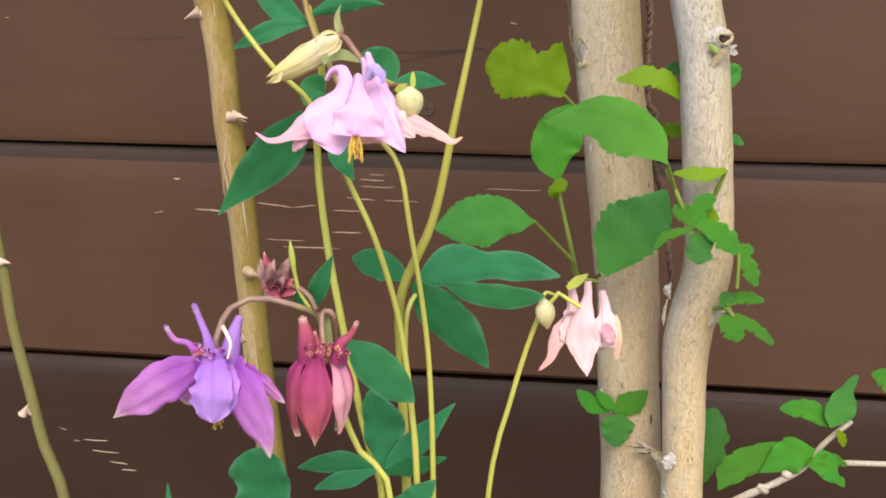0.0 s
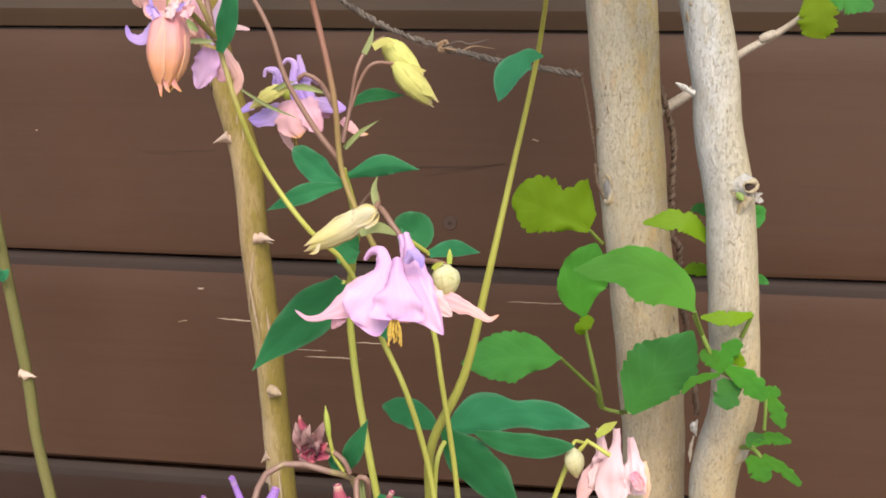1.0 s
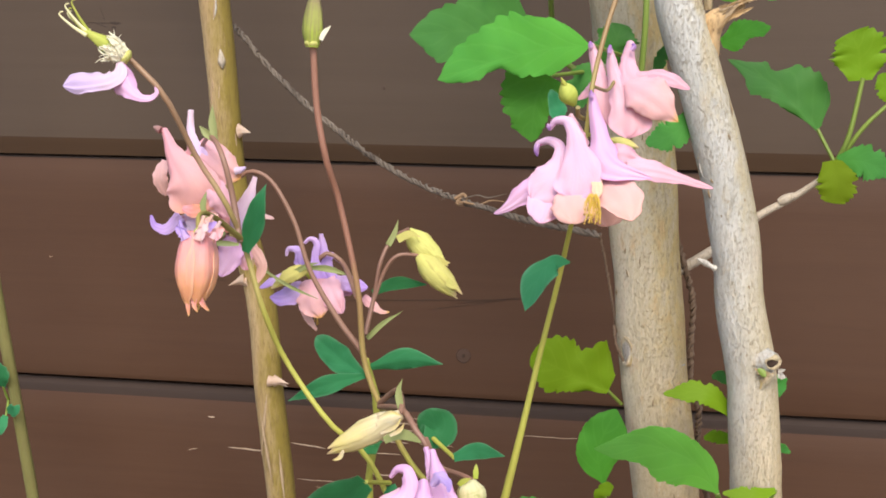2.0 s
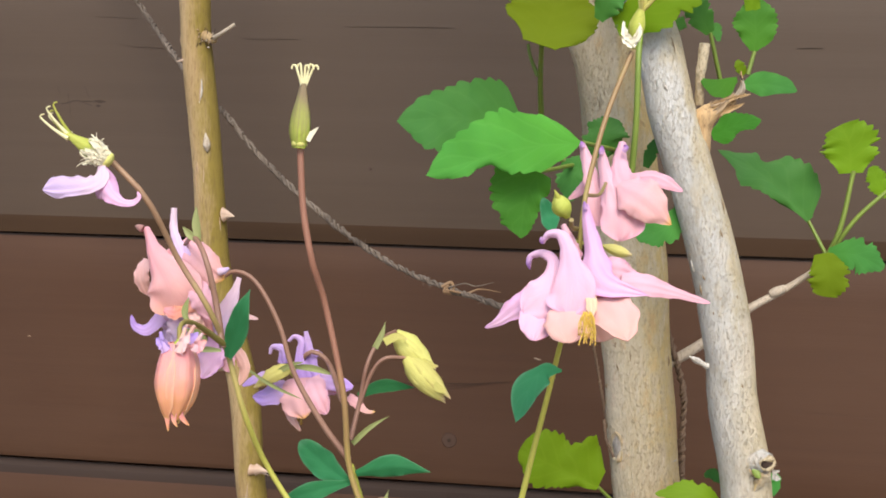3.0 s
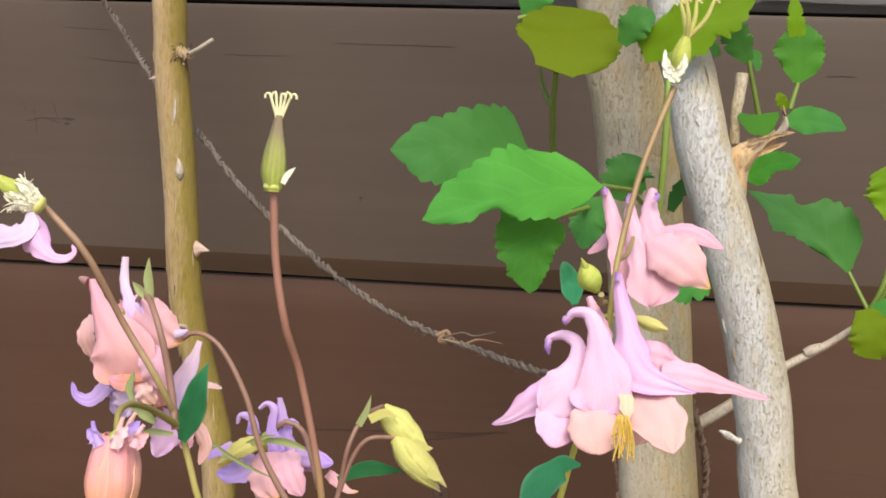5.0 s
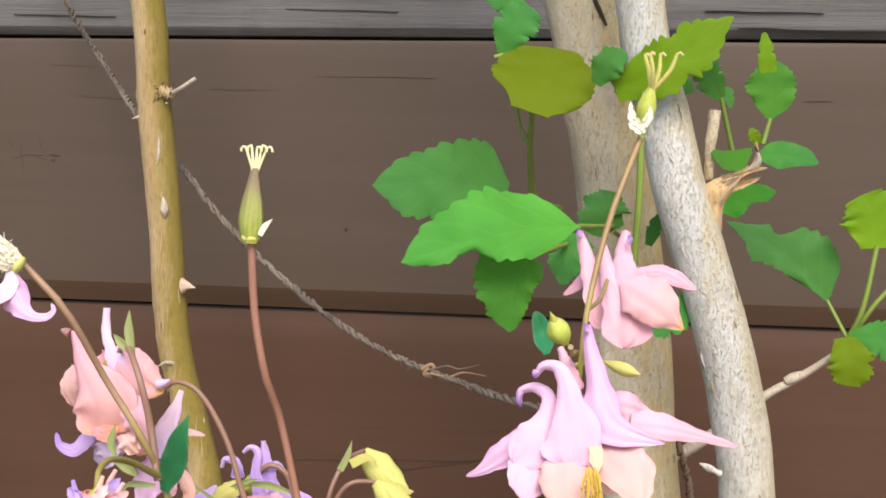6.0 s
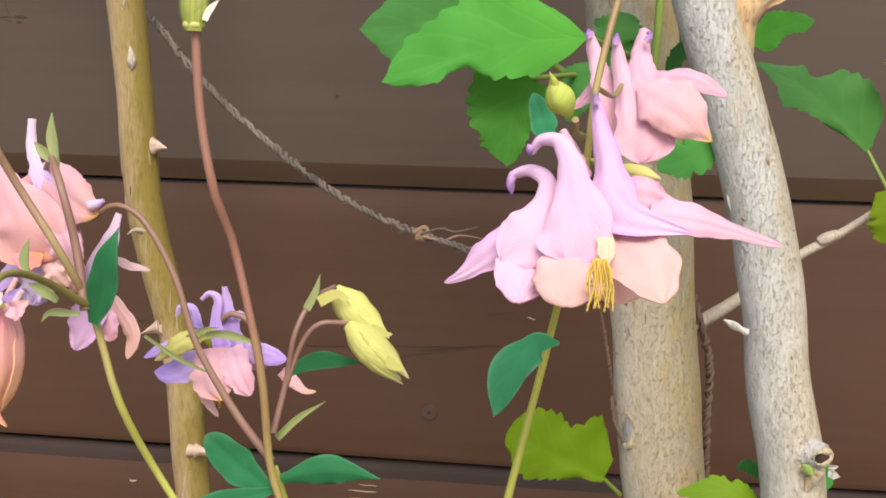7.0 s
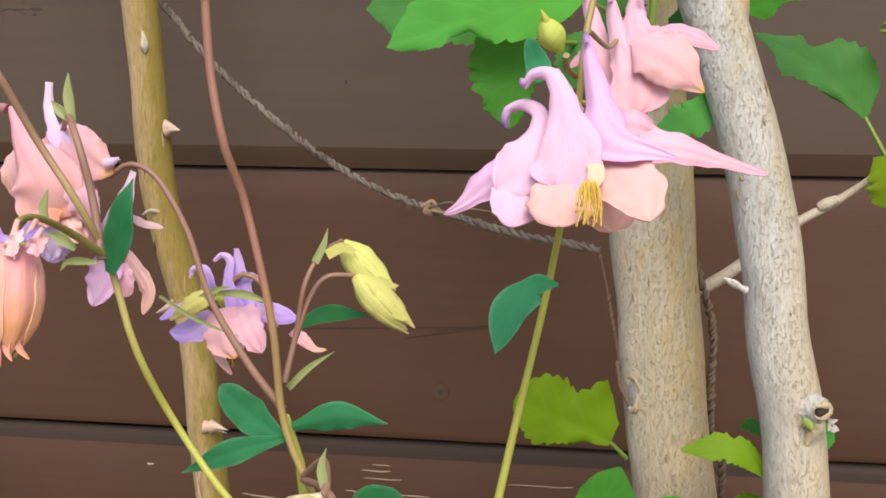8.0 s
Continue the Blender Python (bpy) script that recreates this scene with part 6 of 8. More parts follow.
# ---------------------------------------------------------------- stalk P: pale pink flower
F = bloom(col_p, "flower", (0.098, 0.394, 0.986), 0.0022, M_BUD_GREEN, "pale pink nodding columbine flower")
petals(
    F,
    ("petal", M_PALE_PINK, [(0.098, 0.391, 1.0), (0.098, 0.391, 0.994), (0.097, 0.388, 0.986), (0.097, 0.388, 0.979), (0.099, 0.386, 0.967)], (0.00113, 0.00189, 0.00415, 0.00623, 0.00377, 0.00057), dict(cup=(-1.0, -0.6, -0.15, 0, 0.1), tip=0.12, ruffle=0.10, flute=0.06, n=28)),
    ("petal", M_PALE_PINK, [(0.092, 0.393, 0.999), (0.093, 0.393, 0.991), (0.093, 0.39, 0.984), (0.092, 0.39, 0.977)], (0.00114, 0.00171, 0.00304, 0.00380, 0.00304), dict(SPURRED)),
    ("petal", M_PALE_PINK, [(0.103, 0.394, 0.996), (0.104, 0.394, 0.99), (0.105, 0.389, 0.984), (0.105, 0.389, 0.977)], (0.00114, 0.00190, 0.00323, 0.00418, 0.00342), dict(SPURRED)),
    ("sepal", M_PEACH, [(0.093, 0.394, 0.986), (0.088, 0.39, 0.979), (0.086, 0.389, 0.972), (0.082, 0.389, 0.967)], (0.00266, 0.00304, 0.00171, 0.00057), dict(cup=-0.3, tip=0.1)),
    ("petal", M_ROSE, [(0.104, 0.387, 0.986), (0.106, 0.386, 0.983), (0.107, 0.386, 0.98)], (0.00132, 0.00207, 0.00151), dict(cup=0.4)),
    ("sepal", M_THROAT, [(0.107, 0.397, 0.986), (0.109, 0.394, 0.979), (0.109, 0.394, 0.971)], (0.00192, 0.00154, 0.00058), dict()),
    ("petal", M_PALE_PINK, [(0.098, 0.4, 0.982), (0.101, 0.402, 0.976), (0.101, 0.402, 0.97)], (0.00390, 0.00663, 0.00234), dict(cup=0.2)),
    ("sepal", M_PALE_PINK, [(0.093, 0.392, 0.987), (0.091, 0.389, 0.989), (0.09, 0.389, 0.988)], (0.00114, 0.00114, 0.00057), dict()),
)
bud(col_p, (0.083, 0.38, 0.996), (0.085, 0.379, 0.986), (0.00130, 0.00300, 0.00330, 0.00240, 0.00055), M_BUD_ROUND, "pale green bud")
part("pedicel", tube([(0.083, 0.38, 0.996), (0.084, 0.382, 0.998), (0.087, 0.386, 0.996)], 0.0006, 7, 8), M_STEM, col_p)
leaf(col_p, [(0.091, 0.388, 0.998), (0.094, 0.39, 1.0), (0.098, 0.39, 1.003)], (0.00095, 0.00171, 0.00038), M_BUD_GREEN, None)

# ---------------------------------------------------------------- large columbine leaves low on the stalks
leaf(col_a, [(0.0376, 0.374, 1.0033), (0.0295, 0.374, 1.0073), (0.0182, 0.374, 1.0096)], (0.00076, 0.00303, 0.00455, 0.00492, 0.00379, 0.00095), M_COL_LEAF, other=(0.00189, 0.00379, 0.00568, 0.00530, 0.00417, 0.00095), tip=0.06, n=40)
leaf(col_a, [(0.0392, 0.38, 1.0001), (0.0577, 0.38, 1.0065), (0.076, 0.38, 1.0073), (0.0889, 0.38, 1.0043)], (0.00077, 0.00423, 0.00577, 0.00539, 0.00500, 0.00539, 0.00385, 0.00077), M_COL_LEAF, other=(0.00077, 0.00577, 0.00885, 0.00808, 0.00462, 0.00500, 0.00462, 0.00231, 0.00077), tip=0.06, n=40)
leaf(col_a, [(0.0505, 0.376, 1.0011), (0.066, 0.376, 0.9975), (0.0841, 0.376, 0.9985)], (0.00095, 0.00343, 0.00381, 0.00419, 0.00419, 0.00343, 0.00076), M_COL_LEAF, other=(0.00095, 0.00267, 0.00381, 0.00457, 0.00381, 0.00267, 0.00057), tip=0.06, n=40)
leaf(col_a, [(0.0388, 0.38, 1.0001), (0.05, 0.38, 0.9874), (0.065, 0.38, 0.9702)], (0.00192, 0.00654, 0.00847, 0.00770, 0.00577, 0.00346, 0.00058), M_COL_LEAF, other=(0.00231, 0.00577, 0.00847, 0.00885, 0.00808, 0.00500, 0.00077), tip=0.06, n=40, lean=12)
part("leaf_stalk", tube([(0.04, 0.384, 0.997), (0.037, 0.375, 0.989), (0.036, 0.378, 0.959)], 0.0009, 8, 12), M_STEM, col_a)
leaf(col_d, [(0.0237, 0.34, 0.9912), (0.0341, 0.34, 0.9824), (0.0457, 0.34, 0.972)], (0.00103, 0.00447, 0.00654, 0.00654, 0.00482, 0.00052), M_COL_LEAF, other=(0.00138, 0.00482, 0.00654, 0.00619, 0.00447, 0.00069), tip=0.06, n=40, lean=-8)
leaf(col_d, [(0.0297, 0.368, 0.9358), (0.0278, 0.368, 0.948), (0.0254, 0.368, 0.9645)], (0.00056, 0.00410, 0.00838, 0.01006, 0.00969, 0.00559, 0.00112), M_COL_LEAF, other=(0.00056, 0.00279, 0.00466, 0.00447, 0.00410, 0.00335, 0.00112), tip=0.06, n=40)
leaf(col_d, [(0.0297, 0.366, 0.9371), (0.0145, 0.366, 0.9378), (-0.0004, 0.366, 0.9346)], (0.00056, 0.00222, 0.00408, 0.00371, 0.00259, 0.00056), M_COL_LEAF, other=(0.00056, 0.00259, 0.00445, 0.00408, 0.00259, 0.00056), tip=0.06, n=40)
leaf(col_d, [(0.0293, 0.364, 0.9372), (0.0173, 0.364, 0.9325), (0.0059, 0.364, 0.9278)], (0.00055, 0.00147, 0.00258, 0.00332, 0.00221, 0.00055), M_COL_LEAF, other=(0.00055, 0.00184, 0.00332, 0.00332, 0.00184, 0.00055), tip=0.06, n=40)
leaf(col_d, [(0.0305, 0.366, 0.9363), (0.0415, 0.366, 0.9476), (0.0553, 0.366, 0.9622)], (0.00056, 0.00371, 0.00519, 0.00445, 0.00222, 0.00037), M_COL_LEAF, other=(0.00056, 0.00296, 0.00408, 0.00334, 0.00185, 0.00037), tip=0.06, n=40, fold=0.2)
for spine, half, more in (
    ([(0.031, 0.366, 0.935), (0.042, 0.362, 0.94), (0.053, 0.362, 0.944)], (0.00106, 0.00354, 0.00071), dict(fold=0.12)),
    ([(0.037, 0.352, 0.931), (0.044, 0.35, 0.934), (0.051, 0.35, 0.941)], (0.00170, 0.00442, 0.00102), dict(fold=0.12)),
):
    leaf(col_d, spine, half, M_COL_LEAF, None, **more)
part("leaf_stalk", tube([(0.03, 0.372, 0.933), (0.031, 0.374, 0.922), (0.031, 0.376, 0.907)], 0.0008, 8, 10), M_STEM_BROWN, col_d)
for spine, half, more in (
    ([(-0.042, 0.35, 0.919), (-0.042, 0.35, 0.927), (-0.042, 0.35, 0.933)], (0.00136, 0.00119, 0.00034), dict()),
):
    leaf(col_s, spine, half, M_COL_LEAF, [(0.02, 0.37, 0.62)], 0.0008, M_STEM, **more)
leaf(col_s, [(-0.0051, 0.348, 0.9213), (-0.0076, 0.348, 0.9378), (-0.0085, 0.348, 0.9496)], (0.00352, 0.00793, 0.00881, 0.00916, 0.00775, 0.00352), M_COL_LEAF, other=(0.00352, 0.00881, 0.01127, 0.00916, 0.01162, 0.00881, 0.00317), tip=0.06, n=40)
part("leaf_stalk", tube([(0.02, 0.37, 0.62), (0.0, 0.36, 0.82), (-0.0045, 0.35, 0.918)], 0.0009, 8, 20), M_STEM, col_s)

# ---------------------------------------------------------------- shrub leaves


def shrub_leaf(spine, half, material=None, petiole=None, label="", teeth=11, tooth=0.22, lobes=((0.46, 0.30, 0.045), (-0.52, 0.28, 0.045)), **more):
    if "other" in more:
        lobes, tooth = (), min(tooth, 0.15)
    kw = dict(teeth=teeth, tooth=tooth, lobes=lobes, n=84, m=12, fold=0.08, cup=-0.08, ruffle=0.05, tip=0.05, sweep=0.0 if "other" in more else 0.05)
    kw.update(more)
    leaf(shrub, spine, half, material or M_SHRUB_LEAF, petiole, 0.0007, M_STEM_SHRUB, label, **kw)


# lower leaves
shrub_leaf([(0.0844, 0.478, 1.0544), (0.0685, 0.478, 1.061), (0.0524, 0.478, 1.0676)], (0.00727, 0.01164, 0.01649, 0.01940, 0.01455, 0.01164, 0.01406, 0.01406, 0.01309, 0.01018, 0.00630), M_LIME_LEAF, [(0.09, 0.482, 1.048)], other=(0.00145, 0.00242, 0.00339, 0.00582, 0.00727, 0.00921, 0.01164, 0.01164, 0.00970, 0.00630, 0.00339), label="bright lime-green toothed leaf", tip=0.05)
shrub_leaf([(0.0839, 0.455, 1.023), (0.0815, 0.455, 1.0365), (0.088, 0.455, 1.0533)], (0.00092, 0.00508, 0.00923, 0.01107, 0.01038, 0.00692, 0.00092), M_SHRUB_MID, [(0.083, 0.47, 1.014)], other=(0.00092, 0.00554, 0.00831, 0.00877, 0.00831, 0.00600, 0.00138), tooth=0.05)
shrub_leaf([(0.1232, 0.402, 1.0406), (0.1156, 0.402, 1.0507), (0.0995, 0.402, 1.0562), (0.0807, 0.402, 1.0536)], (0.00061, 0.00367, 0.00570, 0.00733, 0.00774, 0.00713, 0.00448, 0.00244, 0.00061), M_SHRUB_FRESH, [(0.129, 0.42, 1.024)], other=(0.00061, 0.00713, 0.01141, 0.01222, 0.01263, 0.00896, 0.00652, 0.00468, 0.00061), label="broad fresh green leaf", lean=-8, fold=0.05, tooth=0.09)
shrub_leaf([(0.1028, 0.436, 0.9909), (0.1127, 0.436, 1.0067), (0.1255, 0.436, 1.0245)], (0.00221, 0.00530, 0.00840, 0.01061, 0.01282, 0.01282, 0.01105, 0.00663, 0.00133), M_SHRUB_DARK, [(0.1, 0.462, 0.982)], other=(0.00221, 0.00619, 0.01105, 0.01326, 0.01437, 0.01260, 0.00840, 0.00442, 0.00111), label="dark green leaf", tooth=0.13, fold=0.05)
shrub_leaf([(0.0753, 0.448, 1.0077), (0.0562, 0.448, 1.0068), (0.0354, 0.448, 1.0032)], (0.00068, 0.00500, 0.00909, 0.01090, 0.01136, 0.01090, 0.00909, 0.00500, 0.00091), M_SHRUB_LEAF, [(0.09, 0.47, 0.987)], other=(0.00068, 0.00409, 0.00591, 0.00818, 0.01090, 0.00954, 0.00772, 0.00454, 0.00091), tooth=0.1)
shrub_leaf([(0.084, 0.455, 1.016), (0.083, 0.452, 1.019), (0.087, 0.452, 1.024)], (0.00088, 0.00309, 0.00177), M_LIME_LEAF, None, tooth=0.08)
part("twig", tube([(0.092, 0.478, 0.978), (0.089, 0.468, 0.995), (0.084, 0.468, 1.015)], (0.0012, 0.0008), 8, 16), M_STEM_SHRUB, shrub)
part("twig", tube([(0.102, 0.48, 0.975), (0.092, 0.478, 0.978), (0.09, 0.472, 0.987)], 0.0009, 8, 10), M_STEM_SHRUB, shrub)
shrub_leaf([(0.131, 0.44, 1.058), (0.12, 0.438, 1.066), (0.105, 0.438, 1.065)], (0.00170, 0.00511, 0.00085), M_LIME_LEAF, None, lean=30)
shrub_leaf([(0.132, 0.455, 1.044), (0.126, 0.457, 1.044), (0.122, 0.457, 1.043)], (0.00178, 0.00311, 0.00089), M_LIME_LEAF, None)
shrub_leaf([(0.146, 0.428, 1.034), (0.138, 0.424, 1.033), (0.127, 0.424, 1.033)], (0.00103, 0.00351, 0.00083), M_LIME_LEAF, [(0.143, 0.432, 1.024)], lean=35)
shrub_leaf([(0.146, 0.455, 1.069), (0.15, 0.458, 1.067), (0.149, 0.458, 1.061)], (0.00133, 0.00266, 0.00111), None, None)
shrub_leaf([(0.132, 0.455, 1.066), (0.127, 0.458, 1.068), (0.124, 0.458, 1.067)], (0.00111, 0.00266, 0.00089), None, None)
shrub_leaf([(0.149, 0.455, 1.043), (0.153, 0.458, 1.04), (0.155, 0.458, 1.039)], (0.00089, 0.00200, 0.00067), None, None)
part("twig", tube([(0.143, 0.44, 1.006), (0.135, 0.425, 1.013), (0.13, 0.415, 1.023), (0.124, 0.415, 1.036)], (0.0012, 0.0008), 8, 14), M_STEM_SHRUB, shrub)


def small_leaf(spine, half, material=None):
    shrub_leaf(spine, half, material or M_SHRUB_MID, teeth=4, tooth=0.20)


shrub_leaf([(0.1945, 0.462, 0.9114), (0.1834, 0.462, 0.9086), (0.1714, 0.462, 0.9009)], (0.00070, 0.00375, 0.00843, 0.00843, 0.00656, 0.00281, 0.00070), M_SHRUB_MID, None, other=(0.00070, 0.00422, 0.00703, 0.00797, 0.00469, 0.00328, 0.00070), teeth=5)
shrub_leaf([(0.1837, 0.464, 0.9085), (0.1691, 0.464, 0.9042), (0.1549, 0.464, 0.8902)], (0.00471, 0.00659, 0.00753, 0.00847, 0.00941, 0.00706, 0.00071), M_SHRUB_MID, None, other=(0.00471, 0.00706, 0.00612, 0.00518, 0.00376, 0.00235, 0.00047), teeth=6)
shrub_leaf([(0.1897, 0.458, 0.9074), (0.1977, 0.458, 0.9054), (0.2048, 0.458, 0.8984)], (0.00070, 0.00232, 0.00372, 0.00464, 0.00372, 0.00186, 0.00046), M_SHRUB_MID, None, other=(0.00093, 0.00650, 0.00790, 0.00511, 0.00186, 0.00232, 0.00070), teeth=3)
shrub_leaf([(0.1965, 0.46, 0.9237), (0.1871, 0.46, 0.9297), (0.1769, 0.46, 0.9306)], (0.00070, 0.00420, 0.00560, 0.00560, 0.00467, 0.00327, 0.00093), M_SHRUB_MID, None, other=(0.00047, 0.00187, 0.00280, 0.00327, 0.00373, 0.00280, 0.00093), teeth=5)
shrub_leaf([(0.1972, 0.458, 0.9241), (0.2003, 0.458, 0.9346), (0.2058, 0.458, 0.9472)], (0.00070, 0.00604, 0.00790, 0.00836, 0.00604, 0.00232, 0.00186, 0.00070), M_SHRUB_LEAF, None, other=(0.00070, 0.00372, 0.00557, 0.00604, 0.00511, 0.00372, 0.00279, 0.00093), teeth=4, lean=15)
shrub_leaf([(0.1086, 0.47, 0.9208), (0.1013, 0.47, 0.9229), (0.0941, 0.47, 0.9297)], (0.00072, 0.00334, 0.00429, 0.00310, 0.00072), M_SHRUB_MID, None, other=(0.00072, 0.00286, 0.00381, 0.00286, 0.00072), teeth=4)
shrub_leaf([(0.1095, 0.468, 0.9226), (0.1065, 0.468, 0.9266), (0.1023, 0.468, 0.9304)], (0.00071, 0.00237, 0.00237, 0.00166, 0.00071), M_SHRUB_MID, None, other=(0.00071, 0.00285, 0.00285, 0.00214, 0.00071), teeth=3, tooth=0.08)
shrub_leaf([(0.1098, 0.47, 0.9208), (0.1168, 0.47, 0.9246), (0.1241, 0.47, 0.931)], (0.00072, 0.00429, 0.00572, 0.00381, 0.00072), M_SHRUB_MID, None, other=(0.00072, 0.00524, 0.00572, 0.00381, 0.00072), teeth=4)
shrub_leaf([(0.1128, 0.466, 0.9214), (0.1122, 0.466, 0.9144), (0.1116, 0.466, 0.9063)], (0.00142, 0.00709, 0.00756, 0.00614, 0.00236), M_SHRUB_DARK, None, other=(0.00142, 0.00662, 0.00614, 0.00425, 0.00189), teeth=5)
small_leaf([(0.134, 0.415, 1.016), (0.13, 0.415, 1.021), (0.127, 0.415, 1.02)], (0.00101, 0.00363, 0.00161))
small_leaf([(0.134, 0.415, 1.015), (0.137, 0.415, 1.023), (0.141, 0.415, 1.027)], (0.00101, 0.00404, 0.00202))
small_leaf([(0.134, 0.413, 1.015), (0.125, 0.413, 1.012), (0.121, 0.413, 1.007)], (0.00081, 0.00202, 0.00081))
small_leaf([(0.134, 0.41, 1.014), (0.137, 0.41, 1.009), (0.134, 0.41, 1.004)], (0.00160, 0.00558, 0.00319), M_SHRUB_DARK)
small_leaf([(0.136, 0.408, 1.019), (0.144, 0.408, 1.014), (0.15, 0.408, 1.008)], (0.00160, 0.00479, 0.00199))
small_leaf([(0.143, 0.418, 1.017), (0.14, 0.418, 1.02), (0.138, 0.418, 1.023)], (0.00123, 0.00286, 0.00123), M_LIME_LEAF)
small_leaf([(0.151, 0.43, 1.004), (0.156, 0.43, 1.004), (0.157, 0.43, 1.002)], (0.00126, 0.00251, 0.00105))
small_leaf([(0.154, 0.43, 1.003), (0.157, 0.43, 0.997), (0.16, 0.43, 0.99)], (0.00126, 0.00356, 0.00105))
small_leaf([(0.15, 0.435, 0.981), (0.156, 0.435, 0.984), (0.164, 0.435, 0.983)], (0.00106, 0.00296, 0.00085))
small_leaf([(0.148, 0.435, 0.98), (0.15, 0.435, 0.984), (0.155, 0.435, 0.982)], (0.00106, 0.00254, 0.00085), M_SHRUB_DARK)
small_leaf([(0.148, 0.432, 0.977), (0.152, 0.432, 0.973), (0.156, 0.432, 0.968)], (0.00168, 0.00504, 0.00210))
small_leaf([(0.153, 0.432, 0.977), (0.161, 0.432, 0.973), (0.168, 0.432, 0.967)], (0.00210, 0.00252, 0.00126))
small_leaf([(0.149, 0.48, 0.887), (0.154, 0.48, 0.903), (0.152, 0.48, 0.921)], (0.00280, 0.00654, 0.00327), M_SHRUB_DARK)
small_leaf([(0.19, 0.458, 0.907), (0.198, 0.458, 0.91), (0.205, 0.458, 0.908)], (0.00133, 0.00311, 0.00089))
small_leaf([(0.2, 0.458, 0.923), (0.202, 0.458, 0.92), (0.203, 0.458, 0.916)], (0.00089, 0.00200, 0.00067), M_LIME_LEAF)
small_leaf([(0.228, 0.47, 0.935), (0.22, 0.47, 0.942), (0.214, 0.47, 0.944)], (0.00183, 0.00549, 0.00137))
part("twig", tube([(0.153, 0.432, 0.977), (0.15, 0.436, 0.979), (0.146, 0.445, 0.976)], 0.0009, 8, 8), M_STEM_SHRUB, shrub)
part("twig", tube([(0.153, 0.43, 0.989), (0.153, 0.43, 0.998), (0.152, 0.43, 1.004), (0.145, 0.425, 1.012), (0.141, 0.43, 1.011)], 0.0007, 8, 14), M_STEM_SHRUB, shrub)
part("twig", tube([(0.119, 0.48, 0.907), (0.113, 0.47, 0.919)], 0.0008, 8, 8), M_STEM_SHRUB, shrub)
part("twig", tube([(0.143, 0.466, 0.872), (0.162, 0.464, 0.886), (0.176, 0.464, 0.894), (0.189, 0.464, 0.903), (0.196, 0.462, 0.915), (0.206, 0.462, 0.926)], (0.0020, 0.0016, 0.0014, 0.0011), 10, 40, 0.22, 4, grain=400), M_TWIG, shrub, "bare grey side twig")
part("twig", tube([(0.198, 0.49, 0.894), (0.212, 0.49, 0.895), (0.241, 0.49, 0.896)], (0.0013, 0.0013), 8, 10, 0.05), M_TWIG, shrub)
for q in ([(0.179, 0.455, 0.904), (0.183, 0.455, 0.903)], [(0.17, 0.455, 0.898), (0.174, 0.455, 0.895)]):
    part("node", lathe(q[0], q[1], (0.001, 0.0018, 0.0017, 0.001), 9, 6), M_TWIG, shrub)
# middle: branch behind the right stem
part("twig", tube([(0.112, 0.5, 1.102), (0.125, 0.5, 1.111), (0.143, 0.5, 1.126), (0.157, 0.503, 1.134), (0.168, 0.503, 1.142), (0.172, 0.503, 1.146)], (0.0022, 0.0019, 0.0016, 0.0012), 10, 30, 0.1), M_TWIG, shrub, "pale grey side twig")
part("node", lathe((0.151, 0.501, 1.132), (0.157, 0.501, 1.135), (0.0015, 0.0020, 0.0019, 0.0014), 9, 6), M_TWIG, shrub)
part("bud_spur", lathe((0.121, 0.432, 1.114), (0.1145, 0.428, 1.1178), (0.0012, 0.0008, 0.0012, 0.0009, 0.0003), 9, 8), M_SCAR, shrub, "small white dry bud spur")
part("twig", tube([(0.172, 0.503, 1.146), (0.177, 0.5, 1.16), (0.181, 0.5, 1.183)], (0.0011, 0.0009), 8, 14), M_STEM_SHRUB, shrub)
part("twig", tube([(0.174, 0.503, 1.149), (0.183, 0.5, 1.164), (0.197, 0.5, 1.178)], (0.0010, 0.0008), 8, 14), M_STEM_SHRUB, shrub)
shrub_leaf([(0.18, 0.5, 1.182), (0.179, 0.5, 1.193), (0.175, 0.5, 1.201)], (0.00459, 0.01286, 0.00689), M_LIME_LEAF, None, "olive-lime toothed leaf")
shrub_leaf([(0.17, 0.495, 1.15), (0.172, 0.492, 1.141), (0.171, 0.492, 1.133)], (0.00362, 0.00905, 0.00498), M_OLIVE_LEAF, None)
shrub_leaf([(0.172, 0.495, 1.15), (0.182, 0.493, 1.15), (0.193, 0.493, 1.145)], (0.00227, 0.00771, 0.00181), M_SHRUB_LEAF, None)
shrub_leaf([(0.195, 0.5, 1.174), (0.191, 0.5, 1.178), (0.188, 0.5, 1.185)], (0.00239, 0.00478, 0.00191), M_LIME_LEAF, None)
